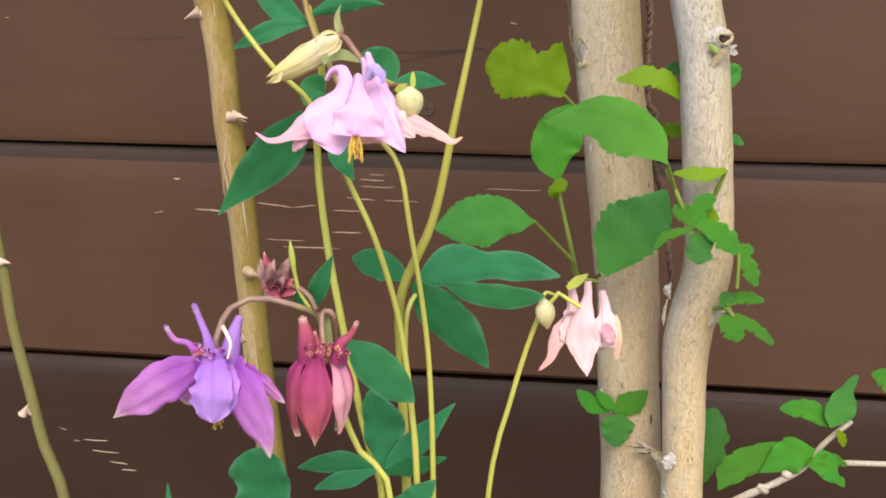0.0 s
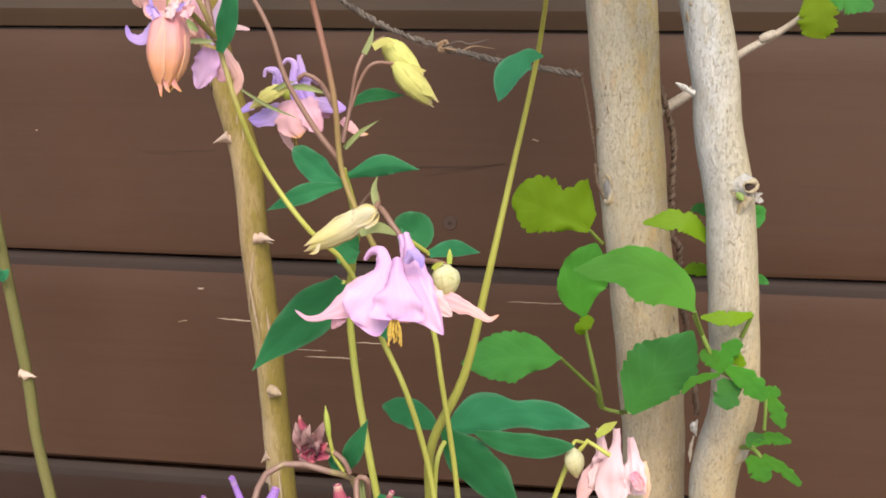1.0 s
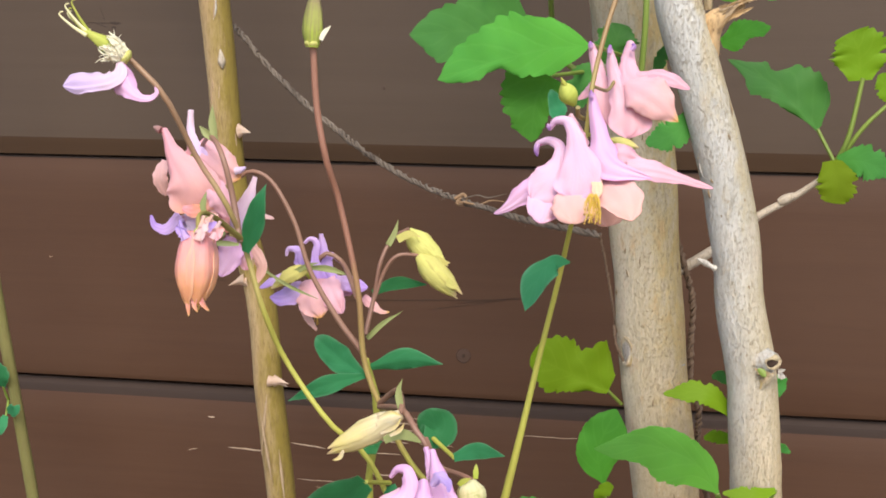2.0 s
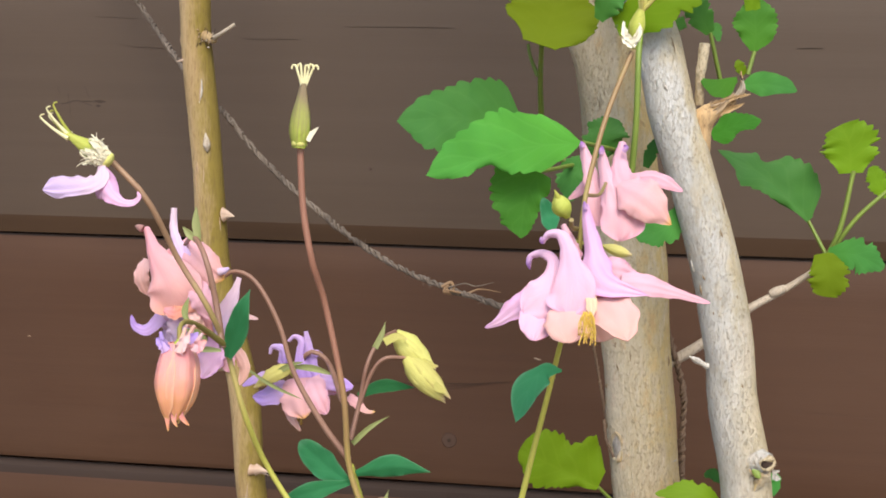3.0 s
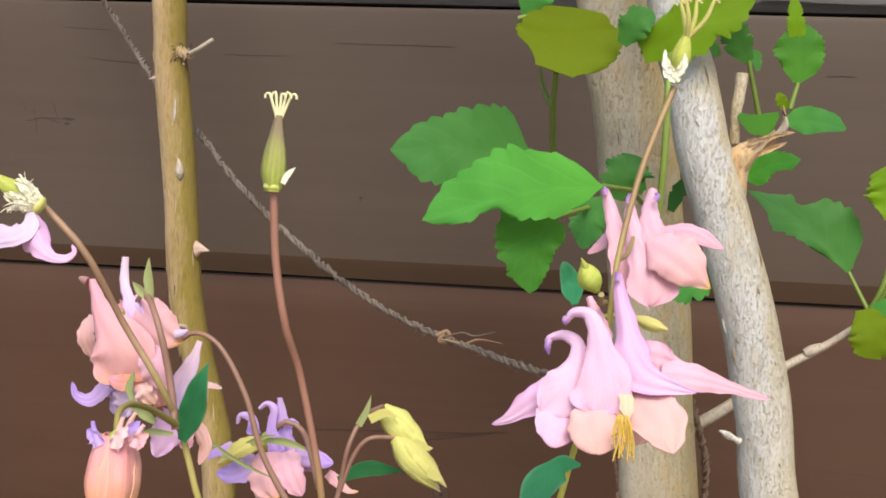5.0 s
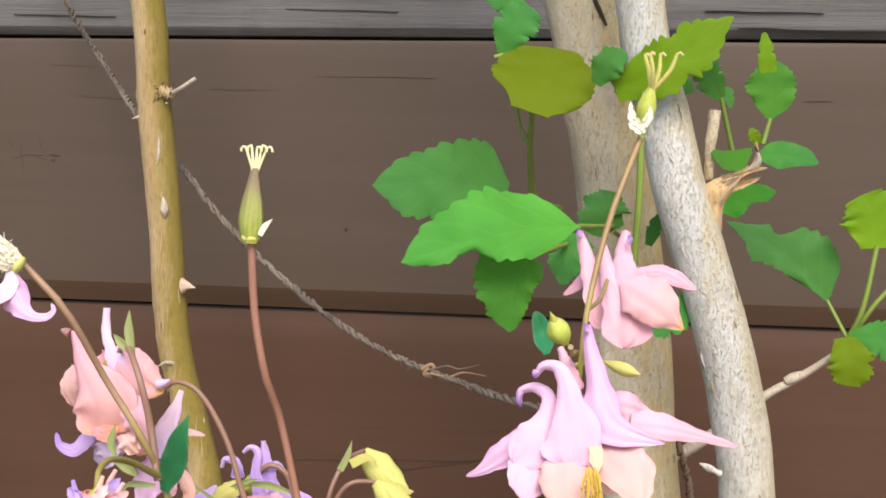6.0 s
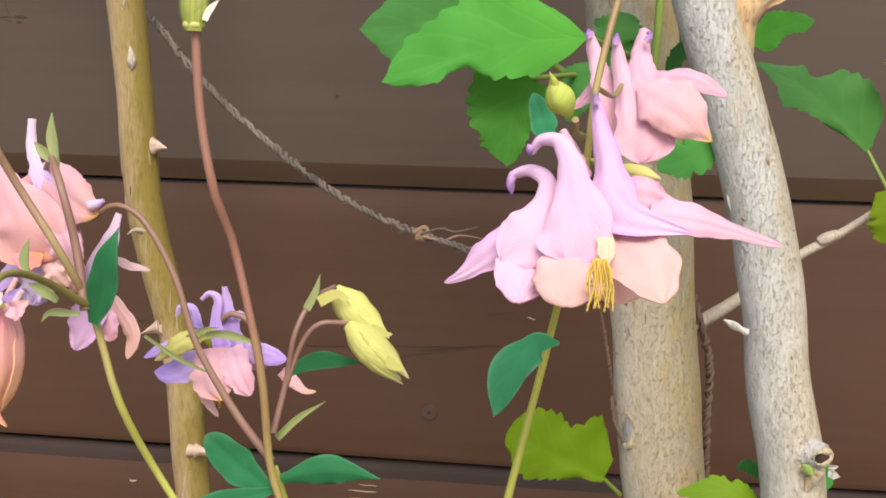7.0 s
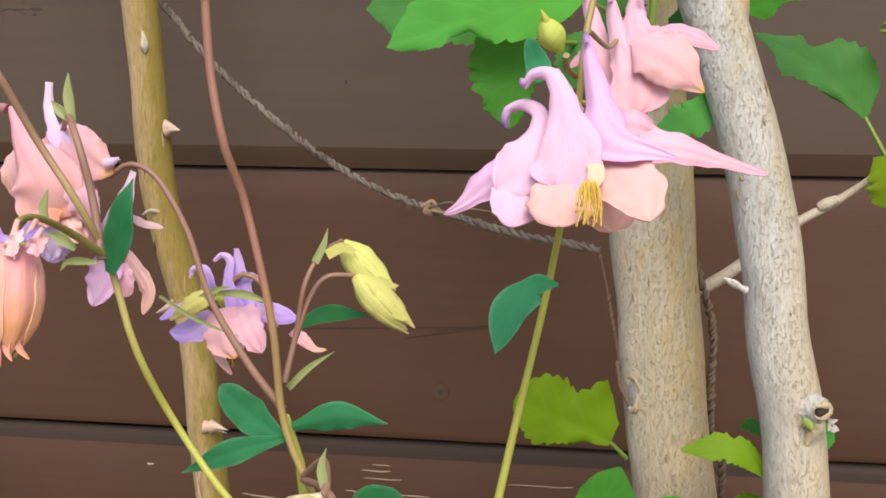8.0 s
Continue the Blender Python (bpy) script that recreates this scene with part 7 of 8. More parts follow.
# big leaves above the open flower
shrub_leaf([(0.0755, 0.399, 1.1915), (0.0589, 0.399, 1.1898), (0.0419, 0.399, 1.1853), (0.0244, 0.399, 1.1795)], (0.00018, 0.00438, 0.00770, 0.01050, 0.01155, 0.01435, 0.01470, 0.01330, 0.01190, 0.01015, 0.00840, 0.00455, 0.00053), M_SHRUB_FRESH, [(0.088, 0.46, 1.189)], other=(0.00035, 0.00385, 0.00630, 0.00875, 0.00875, 0.00823, 0.00735, 0.00333, 0.00315, 0.00455, 0.00385, 0.00280, 0.00053), label="broad toothed fresh green leaf", lean=-6, fold=0.06)
shrub_leaf([(0.0451, 0.53, 1.1979), (0.0177, 0.53, 1.2019), (-0.0099, 0.53, 1.2)], (0.00480, 0.01201, 0.01873, 0.01969, 0.01873, 0.01729, 0.01393, 0.01249, 0.01057, 0.00624, 0.00096), M_SHRUB_LEAF, [(0.068, 0.49, 1.194)], other=(0.00480, 0.01081, 0.01321, 0.01441, 0.01537, 0.01537, 0.01513, 0.01537, 0.01321, 0.00673, 0.00096), lean=10)
shrub_leaf([(0.0612, 0.41, 1.1814), (0.0571, 0.41, 1.1733), (0.0556, 0.41, 1.1588)], (0.00722, 0.01083, 0.01336, 0.01336, 0.01336, 0.01227, 0.01119, 0.00794, 0.00794, 0.00397, 0.00072), M_SHRUB_MID, [(0.074, 0.46, 1.184)], other=(0.00451, 0.00614, 0.00686, 0.00650, 0.00596, 0.00578, 0.00542, 0.00469, 0.00379, 0.00271, 0.00072))
shrub_leaf([(0.1659, 0.508, 1.162), (0.1476, 0.508, 1.1798), (0.1285, 0.508, 1.1901)], (0.00229, 0.01146, 0.01513, 0.01651, 0.01605, 0.01330, 0.00504, 0.00642, 0.00367, 0.00206, 0.00046), M_SHRUB_DARK, [(0.173, 0.503, 1.148)], other=(0.00092, 0.00138, 0.00252, 0.00413, 0.00550, 0.00642, 0.00779, 0.00871, 0.00413, 0.00183, 0.00046), label="broad toothed green leaf", lean=12)
shrub_leaf([(0.1233, 0.48, 1.1958), (0.1324, 0.48, 1.1995), (0.1418, 0.48, 1.202)], (0.00215, 0.00517, 0.00517, 0.00301, 0.00258, 0.00301, 0.00065), M_SHRUB_MID, None, other=(0.00172, 0.00323, 0.00581, 0.00581, 0.00431, 0.00301, 0.00043))
shrub_leaf([(0.1303, 0.444, 1.2131), (0.139, 0.444, 1.2135), (0.149, 0.444, 1.2114)], (0.00099, 0.00276, 0.00434, 0.00395, 0.00276, 0.00178, 0.00079), M_SHRUB_LEAF, None, other=(0.00118, 0.00355, 0.00454, 0.00434, 0.00395, 0.00316, 0.00059), tooth=0.05, teeth=6)
shrub_leaf([(0.1274, 0.436, 1.215), (0.1209, 0.436, 1.2136), (0.1142, 0.436, 1.2149)], (0.00058, 0.00097, 0.00097, 0.00058, 0.00039), M_SHRUB_MID, None, other=(0.00116, 0.00503, 0.00542, 0.00310, 0.00039), tooth=0.08, teeth=4)
shrub_leaf([(0.1341, 0.446, 1.2252), (0.1342, 0.446, 1.2333), (0.133, 0.446, 1.2443)], (0.00099, 0.00496, 0.00714, 0.00794, 0.00754, 0.00516, 0.00119), M_SHRUB_MID, [(0.132, 0.445, 1.217)], other=(0.00159, 0.00437, 0.00635, 0.00833, 0.00754, 0.00476, 0.00099), label="fresh green leaf at a broken twig")
shrub_leaf([(0.086, 0.45, 1.188), (0.083, 0.448, 1.193), (0.085, 0.448, 1.201)], (0.00410, 0.00944, 0.00369), M_SHRUB_DARK, [(0.089, 0.47, 1.185)])
shrub_leaf([(0.078, 0.45, 1.185), (0.072, 0.448, 1.18), (0.07, 0.448, 1.17)], (0.00328, 0.00697, 0.00164), M_SHRUB_DARK, None)
shrub_leaf([(0.11, 0.44, 1.168), (0.105, 0.436, 1.162), (0.095, 0.436, 1.158)], (0.00239, 0.00638, 0.00159), M_SHRUB_LEAF, [(0.107, 0.455, 1.177)])
shrub_leaf([(0.098, 0.46, 1.183), (0.1, 0.46, 1.189), (0.102, 0.46, 1.194)], (0.00126, 0.00294, 0.00105), M_SHRUB_DARK, None)
part("twig", tube([(0.092, 0.425, 1.178), (0.093, 0.42, 1.2), (0.093, 0.42, 1.222), (0.094, 0.43, 1.234)], (0.0011, 0.0010), 8, 20), M_STEM_SHRUB, shrub)
part("twig", tube([(0.058, 0.47, 1.2), (0.058, 0.455, 1.213), (0.059, 0.44, 1.226)], (0.0011, 0.0009), 8, 16), M_STEM_SHRUB, shrub)
part("twig", tube([(0.057, 0.455, 1.216), (0.054, 0.456, 1.223), (0.053, 0.456, 1.228)], (0.0008, 0.0006), 8, 12), M_STEM_SHRUB, shrub)
part("twig", tube([(0.058, 0.47, 1.201), (0.063, 0.475, 1.188), (0.074, 0.475, 1.181)], (0.0011, 0.0012), 8, 16), M_STEM_SHRUB, shrub)
shrub_leaf([(0.059, 0.426, 1.225), (0.062, 0.434, 1.234), (0.064, 0.448, 1.247)], (0.00602, 0.01628, 0.01557, 0.00991), M_OLIVE_LEAF, None, "wide lime-green leaf", lobes=(), tooth=0.07)
shrub_leaf([(0.085, 0.43, 1.232), (0.101, 0.424, 1.24), (0.119, 0.424, 1.254)], (0.00382, 0.00902, 0.00798, 0.00087), M_LIME_LEAF, [(0.094, 0.435, 1.233)], "long lime-green toothed leaf")
shrub_leaf([(0.079, 0.428, 1.234), (0.083, 0.425, 1.24), (0.088, 0.425, 1.243)], (0.00174, 0.00592, 0.00209), None, None)
shrub_leaf([(0.106, 0.445, 1.234), (0.109, 0.445, 1.235), (0.102, 0.445, 1.233)], (0.00147, 0.00257, 0.00092), M_SHRUB_DARK, None)
shrub_leaf([(0.047, 0.47, 1.247), (0.05, 0.468, 1.255), (0.056, 0.468, 1.263)], (0.00234, 0.00856, 0.00584), None, [(0.044, 0.47, 1.246)])
shrub_leaf([(0.056, 0.47, 1.26), (0.048, 0.472, 1.265), (0.04, 0.472, 1.268)], (0.00156, 0.00508, 0.00196), None, None)
shrub_leaf([(0.118, 0.44, 1.231), (0.113, 0.435, 1.238), (0.109, 0.435, 1.243)], (0.00179, 0.00537, 0.00215), None, [(0.123, 0.445, 1.213)])
shrub_leaf([(0.119, 0.44, 1.23), (0.12, 0.44, 1.233), (0.121, 0.44, 1.228)], (0.00090, 0.00181, 0.00072), None, None)
shrub_leaf([(0.133, 0.446, 1.239), (0.132, 0.445, 1.245), (0.131, 0.445, 1.252)], (0.00257, 0.00276, 0.00092), M_LIME_LEAF, None)
shrub_leaf([(0.131, 0.446, 1.217), (0.129, 0.445, 1.22), (0.128, 0.445, 1.222)], (0.00110, 0.00221, 0.00074), M_LIME_LEAF, None)
# bark details
rnd = random.Random(19)
for owner_, line_, seats, r_in in ((trunk_l, spline(T_LEFT, 400), (120, 372), 0.0138), (trunk_r, spline(T_RIGHT, 400), (150, 380), 0.0086)):
    for k in range(110):
        i_ = rnd.randrange(*seats)
        c0, d0 = Vector(line_[i_]), (Vector(line_[i_ + 1]) - Vector(line_[i_ - 1])).normalized()
        g = rnd.uniform(-1.4, 1.4)
        o_ = Vector((math.sin(g), -math.cos(g), 0))
        o_ = (o_ - d0 * o_.dot(d0)).normalized()
        q = c0 + o_ * r_in
        wide = k % 9 == 0
        d_ = d0 * rnd.uniform(0.0008, 0.0034) + o_.cross(d0) * rnd.uniform(-0.0005, 0.0005)
        if wide:
            d_ = o_.cross(d0) * rnd.uniform(0.0008, 0.002)
        part("lenticel" if wide else "bark_fleck", tube([q - d_ - o_ * 0.0002, q + o_ * 0.0001, q + d_ - o_ * 0.0002], (0.00005, rnd.uniform(0.00022, 0.00042), 0.00005), 6, 6, 0.6, k), M_SCAR if k % 4 == 3 or wide else M_FLECK, owner_)
kr = part("knot", tube([(0.1335, 0.4365, 1.0815), (0.1395, 0.4335, 1.0805), (0.1435, 0.4315, 1.0798)], (0.0066, 0.0062, 0.0046), 28, 24, 0.16, 4, grain=240), M_TRUNK_GREY, shrub, "pale healed branch knot with a dark hole")
loop_ = [(0.1424 + (0.0024 + 0.0004 * math.sin(3 * g)) * math.cos(g), 0.4268 + 0.0012 * math.cos(g) + 0.0004 * math.sin(2 * g), 1.0812 + (0.0022 + 0.0004 * math.cos(2 * g)) * math.sin(g)) for g in [k * math.pi / 5 for k in range(11)]]
part("knot_rim", tube(loop_, (0.0010, 0.0013, 0.0006, 0.0005, 0.0004, 0.0009, 0.0010), 9, 44, 0.9, 3, grain=700), M_KNOT, kr, "tan bark lip")
part("knot_hole", lathe((0.1424, 0.4275, 1.0812), (0.1424, 0.4268, 1.0812), (0.0021, 0.0019, 0.0008), 14, 4), M_CRACK, kr, "dark hollow")
part("green_bark", blade([(0.1376, 0.4276, 1.0788), (0.1390, 0.4270, 1.0776), (0.1402, 0.4266, 1.0762)], (0.0006, 0.0013, 0.0006), n=14, m=8, cup=-0.3, ragged=0.5, thick=0.0006, seed=2), M_STEM_SHRUB, kr, "fresh green patch under the bark")
part("torn_bark", blade([(0.1420, 0.4268, 1.0775), (0.1405, 0.4278, 1.0742), (0.1388, 0.4292, 1.0706)], (0.0016, 0.0017, 0.0004), n=16, m=8, cup=-0.35, ragged=0.5, ruffle=0.1, thick=0.0004, seed=5), M_TRUNK, kr)
rnd = random.Random(31)
for k in range(10):
    g = rnd.uniform(-2.8, 1.0)
    q = Vector((0.14, 0.427, 1.08)) + Vector((0.0034 * math.cos(g), 0.0006 * abs(math.sin(g)), 0.0040 * math.sin(g)))
    d_ = Vector((-math.sin(g), 0.1, math.cos(g))) * rnd.uniform(0.0005, 0.0012)
    part("bark_crack", tube([q - d_, q, q + d_], (0.0001, 0.0003, 0.0001), 6, 6, 0.6, k), (M_TORN, M_CRACK, M_CANE_DRY)[k % 3], kr)
for k in range(5):
    q, e = Vector((0.1446, 0.4285, 1.0785 - k * 0.0006)), Vector((0.1474, 0.4275, 1.0792 - k * 0.0009)) + Vector((rnd.uniform(-1, 0.2) * 0.0008, 0, rnd.uniform(-1, 1) * 0.0008))
    part("bark_flake", blade([q, q.lerp(e, 0.5), e], (0.0005, 0.0006, 0.0002), n=6, m=4, cup=0.5, ragged=0.7, seed=k), M_SCAR, kr)
sc_out, sc_side, sc_mid = Vector((-0.72, -0.69, 0)), Vector((0.69, -0.72, 0)), Vector((0.0912, 0.4748, 1.0722))
loop_ = [sc_mid + sc_side * (0.0026 + 0.0004 * math.sin(3 * g)) * math.cos(g) + Vector((0, 0, 0.0056 * math.sin(g))) - sc_out * 0.0004 * math.cos(g) ** 2 for g in [k * math.pi / 6 for k in range(13)]]
sc = part("bark_scar", tube(loop_, (0.0005, 0.0011, 0.0008, 0.0005, 0.0007, 0.0011, 0.0005), 12, 60, 0.5, 7, grain=500), M_TRUNK, shrub, "pale swollen lips round a grey hollow in the bark")
part("hollow", blade([sc_mid + Vector((0, 0, 0.0054)) + sc_out * 0.0002, sc_mid + sc_out * 0.0004, sc_mid - Vector((0, 0, 0.0054)) - sc_out * 0.0002], (0.0007, 0.0018, 0.0023, 0.0018, 0.0006), normal=sc_out, n=18, m=8, cup=-0.2, ragged=0.3, thick=0.0005), M_HOLLOW, sc, "dull grey dead wood")
part("bark_ring", tube([(0.1136, 0.4335, 1.1535), (0.1212, 0.4292, 1.1528), (0.1292, 0.4335, 1.1545)], (0.0004, 0.0008, 0.0004), 10, 24, 0.8, 3, grain=500), M_TRUNK_GREY, shrub)
part("bark_ring", tube([(0.129, 0.457, 0.953), (0.137, 0.449, 0.955), (0.146, 0.457, 0.955)], (0.0008, 0.0011, 0.0008), 10, 20, 0.5, 5), M_TRUNK_GREY, shrub)
for k, q in enumerate(([(0.13, 0.452, 0.984), (0.129, 0.452, 0.98), (0.13, 0.452, 0.977)], [(0.129, 0.452, 0.977), (0.128, 0.452, 0.972), (0.128, 0.452, 0.966)], [(0.13, 0.452, 0.983), (0.128, 0.452, 0.981), (0.128, 0.452, 0.979)])):
    part("bark_scar", tube(q, (0.0003, 0.0009, 0.0003), 8, 12, 0.8, k * 3.0, grain=500), (M_SCAR, M_TWIG, M_SCAR)[k], shrub)
st = part("branch_stub", tube([(0.11, 0.443, 1.182), (0.113, 0.44, 1.192), (0.117, 0.438, 1.201), (0.122, 0.438, 1.205), (0.127, 0.438, 1.208)], (0.0060, 0.0068, 0.0050, 0.0034, 0.0016), 20, 28, 0.22, 12, grain=320), M_TORN, shrub, "torn orange-brown branch stub with splinters")
for k in range(14):
    q = Vector((0.12, 0.436, 1.204)) + Vector((rnd.uniform(-1, 1) * 0.002, rnd.uniform(-0.002, 0.002), rnd.uniform(-0.002, 0.002)))
    e = Vector((0.13, 0.436, 1.208)) + Vector((rnd.uniform(-1, 0.5) * 0.004, rnd.uniform(-0.003, 0.003), rnd.uniform(-0.0022, 0.0028)))
    part("splinter", blade([q, q.lerp(e, 0.55) + Vector((0, 0, 0.0008 * rnd.uniform(-1, 1))), e], (0.0010, 0.0007, 0.0002), n=10, m=4, cup=0.5, ragged=0.6, seed=k, normal=(rnd.uniform(-0.6, 0.6), -1, rnd.uniform(-0.6, 0.6)), thick=0.0005), (M_TORN, M_TORN, M_CANE_DRY)[k % 3], st)
for k in range(6):
    q = Vector((0.127, 0.436, 1.208)) + Vector((rnd.uniform(-1, 1) * 0.0014, rnd.uniform(-1, 1) * 0.001, 0))
    e = Vector((0.129, 0.434, 1.216)) + Vector((rnd.uniform(-1, 1) * 0.0012, rnd.uniform(-1, 1) * 0.001, rnd.uniform(-1, 1) * 0.002))
    part("splinter", tube([q, q.lerp(e, 0.5) + Vector((0.0014, -0.0006, 0)), e], (0.0007, 0.0007, 0.0003), 6, 8, 0.4, k), (M_TWIG, M_CRACK, M_TORN)[k % 3], st)
part("twig", tube([(0.115, 0.44, 1.206), (0.115, 0.437, 1.216), (0.116, 0.437, 1.227)], (0.0015, 0.0016, 0.0018), 10, 20, 0.25, 3, grain=400), M_KNOT, shrub, "short dead twig stub")
bs = part("branch_stub", tube([(0.136, 0.472, 0.894), (0.131, 0.466, 0.902), (0.126, 0.467, 0.905)], (0.0046, 0.0034, 0.0012), 14, 14, 0.35, 2, grain=300), M_TRUNK, shrub, "frayed bark between the two stems")
for k in range(16):
    q = Vector((0.128, 0.466, 0.905)) + Vector((rnd.uniform(-1, 1) * 0.0008, 0, rnd.uniform(-1, 1) * 0.0010))
    e = Vector((0.119, 0.464, 0.908)) + Vector((rnd.uniform(-0.6, 1) * 0.004, rnd.uniform(-1, 1) * 0.0012, rnd.uniform(-1, 1) * 0.0042))
    part("splinter", tube([q, q.lerp(e, 0.5) + Vector((0, -0.0004, 0.0004 * rnd.uniform(-1, 1))), e], (0.0005, 0.0004, 0.0001), 6, 8, 0.4, k), (M_KNOT, M_TWIG, M_TRUNK, M_TWIG, M_CRACK)[k % 5], bs)
for q in ([(0.122, 0.472, 0.919), (0.123, 0.473, 0.911)], [(0.126, 0.472, 0.92), (0.126, 0.472, 0.915)], [(0.121, 0.472, 0.914), (0.122, 0.472, 0.91)]):
    part("bark_crack", tube([q[0], (Vector(q[0]) + Vector(q[1])) / 2, q[1]], (0.0001, 0.0004, 0.0001), 6, 8, 0.4), M_CRACK, bs)
part("bark_scar", blade([(0.1345, 0.4475, 0.913), (0.1333, 0.447, 0.9101), (0.1317, 0.4475, 0.906)], (0.0012, 0.0028, 0.0016), n=16, m=8, cup=-0.3, ragged=0.6, ruffle=0.2, thick=0.0006, seed=4), M_SCAR, shrub, "white peeling bark below the broken stub")
part("node", tube([(0.1435, 0.446, 0.9727), (0.1463, 0.449, 0.9724), (0.1539, 0.456, 0.973)], (0.0042, 0.0034, 0.0010, 0.0006), 14, 20, 0.25, 6, grain=300), M_TRUNK, shrub, "swollen node with a short side shoot")
for q in ([(0.082, 0.47, 1.257), (0.079, 0.47, 1.263), (0.076, 0.47, 1.269)],):
    part("bark_crack", tube(q, (0.0004, 0.0009, 0.0005), 6, 8, 0.3), M_CRACK, shrub)

# ---------------------------------------------------------------- rose thorns, scars and leaves


def thorn(owner, root_, tip, r=0.0020):
    a, b = Vector(root_), Vector(tip)
    a, b = a - (b - a) * 0.3, a.lerp(b, 0.9)
    part("thorn", tube([a, a.lerp(b, 0.35) + Vector((0, 0, 0.0004)), a.lerp(b, 0.7) + Vector((0, 0, 0.0002)), b], (r * 1.5, r * 0.8, r * 0.36, r * 0.06), 10, 12), M_THORN, owner)


for q in ([(-0.076, 0.543, 1.033), (-0.07, 0.543, 1.032)], [(-0.094, 0.546, 1.081), (-0.102, 0.546, 1.079)], [(-0.094, 0.545, 1.155), (-0.089, 0.545, 1.154)], [(-0.094, 0.545, 1.154), (-0.089, 0.545, 1.154)], [(-0.112, 0.545, 1.227), (-0.119, 0.545, 1.226)], [(-0.079, 0.545, 1.032), (-0.071, 0.545, 1.03)],
          [(-0.078, 0.546, 0.918), (-0.082, 0.546, 0.914)], [(-0.095, 0.545, 1.082), (-0.102, 0.545, 1.079)], [(-0.077, 0.542, 0.907), (-0.075, 0.542, 0.904)]):
    thorn(rose, q[0], q[1])
for q in ([(-0.214, 0.567, 0.861), (-0.21, 0.567, 0.867)], [(-0.22, 0.567, 0.948), (-0.215, 0.567, 0.948)], [(-0.221, 0.567, 0.948), (-0.214, 0.567, 0.946)], [(-0.219, 0.567, 0.947), (-0.213, 0.567, 0.947)], [(-0.211, 0.567, 0.861), (-0.213, 0.567, 0.859)]):
    thorn(rose2, q[0], q[1], 0.0018)
for q in ([(-0.105, 0.542, 1.218), (-0.106, 0.542, 1.206)], [(-0.082, 0.544, 1.026), (-0.085, 0.544, 0.995)], [(-0.076, 0.544, 0.998), (-0.073, 0.544, 0.97)], [(-0.085, 0.543, 1.015), (-0.079, 0.543, 0.98)], [(-0.072, 0.544, 0.919), (-0.069, 0.544, 0.882)]):
    part("bark_strip", tube([q[0], (Vector(q[0]) + Vector(q[1])) / 2, q[1]], (0.0001, 0.0008, 0.0001), 8, 20, 0.6, 3), M_CANE_DRY, rose)
rnd = random.Random(77)
RC = spline(R_PTS, 400)
for k in range(60):
    c = RC[rnd.randrange(250, 380)]
    g = rnd.uniform(-1.35, 1.35)
    q = Vector(c) + Vector((math.sin(g), -math.cos(g), 0)) * 0.0069
    up = Vector((rnd.uniform(-0.15, 0.1), 0, 1)) * rnd.uniform(0.0012, 0.008)
    part("bark_mark", tube([q - up, q, q + up], (0.00005, rnd.uniform(0.0003, 0.0007), 0.00005), 6, 8, 0.5, k), M_CANE_DRY if k % 3 else M_CRACK, rose)
kn = part("knot", tube([(-0.107, 0.546, 1.24), (-0.103, 0.545, 1.237), (-0.099, 0.545, 1.236)], (0.0014, 0.0026, 0.0016), 14, 14, 0.5, 5, grain=400), M_CANE, rose, "rough grey knot with a dead twig")
part("dead_twig", tube([(-0.1, 0.544, 1.237), (-0.094, 0.539, 1.239), (-0.088, 0.539, 1.243)], (0.0011, 0.0010, 0.0009), 8, 8, 0.15), M_TWIG, kn)
for k in range(26):
    q = Vector((-0.103, 0.542, 1.237)) + Vector((rnd.uniform(-1, 1) * 0.0044, rnd.uniform(0, 1) * 0.0010, rnd.uniform(-1, 1) * 0.0046))
    d_ = Vector((rnd.uniform(-0.5, 0.5), -0.1, rnd.uniform(-1, 1))) * 0.0016
    part("bark_mark", tube([q - d_, q, q + d_], (0.0001, rnd.uniform(0.0002, 0.0004), 0.0001), 6, 6, 0.5, k), (M_CRACK, M_TWIG, M_CANE_DRY, M_CRACK, M_CRACK)[k % 5], kn)
part("bark_mark", tube([(-0.105, 0.542, 1.218), (-0.105, 0.542, 1.212), (-0.106, 0.542, 1.207)], (0.0002, 0.0007, 0.0003), 8, 10, 0.5, 2), M_SCAR, rose)
part("knot", tube([(-0.103, 0.542, 1.193), (-0.102, 0.542, 1.184)], (0.0003, 0.0013, 0.0016, 0.0003), 10, 12, 0.5, 8), M_TWIG, rose)
part("knot", tube([(-0.075, 0.544, 0.952), (-0.07, 0.542, 0.953)], (0.0018, 0.0014, 0.0003), 10, 8, 0.5, 8), M_CANE_DRY, rose)
part("knot", tube([(-0.075, 0.543, 0.955), (-0.068, 0.54, 0.954)], (0.0028, 0.0024, 0.0006), 10, 8, 0.6, 9), M_CANE_DRY, rose, "rough leaf scar on the cane")
part("thorn", tube([(-0.098, 0.543, 1.121), (-0.101, 0.54, 1.122), (-0.104, 0.54, 1.12)], (0.0010, 0.0008, 0.0003), 7, 6), M_TWIG, rose)
for spine, half in (([(-0.234, 0.565, 1.016), (-0.234, 0.56, 1.024), (-0.239, 0.56, 1.032)], (0.00163, 0.00653, 0.00218)), ([(-0.233, 0.565, 1.0), (-0.235, 0.56, 0.995), (-0.243, 0.56, 0.992)], (0.00163, 0.00435, 0.00109)), ([(-0.232, 0.565, 1.003), (-0.225, 0.56, 1.005), (-0.222, 0.56, 1.008)], (0.00163, 0.00381, 0.00109))):
    leaf(rose2, spine, half, M_COL_LEAF, [(-0.234, 0.57, 1.007)], 0.0006, M_STEM_SHRUB, teeth=7, tooth=0.12)

# ---------------------------------------------------------------- twine


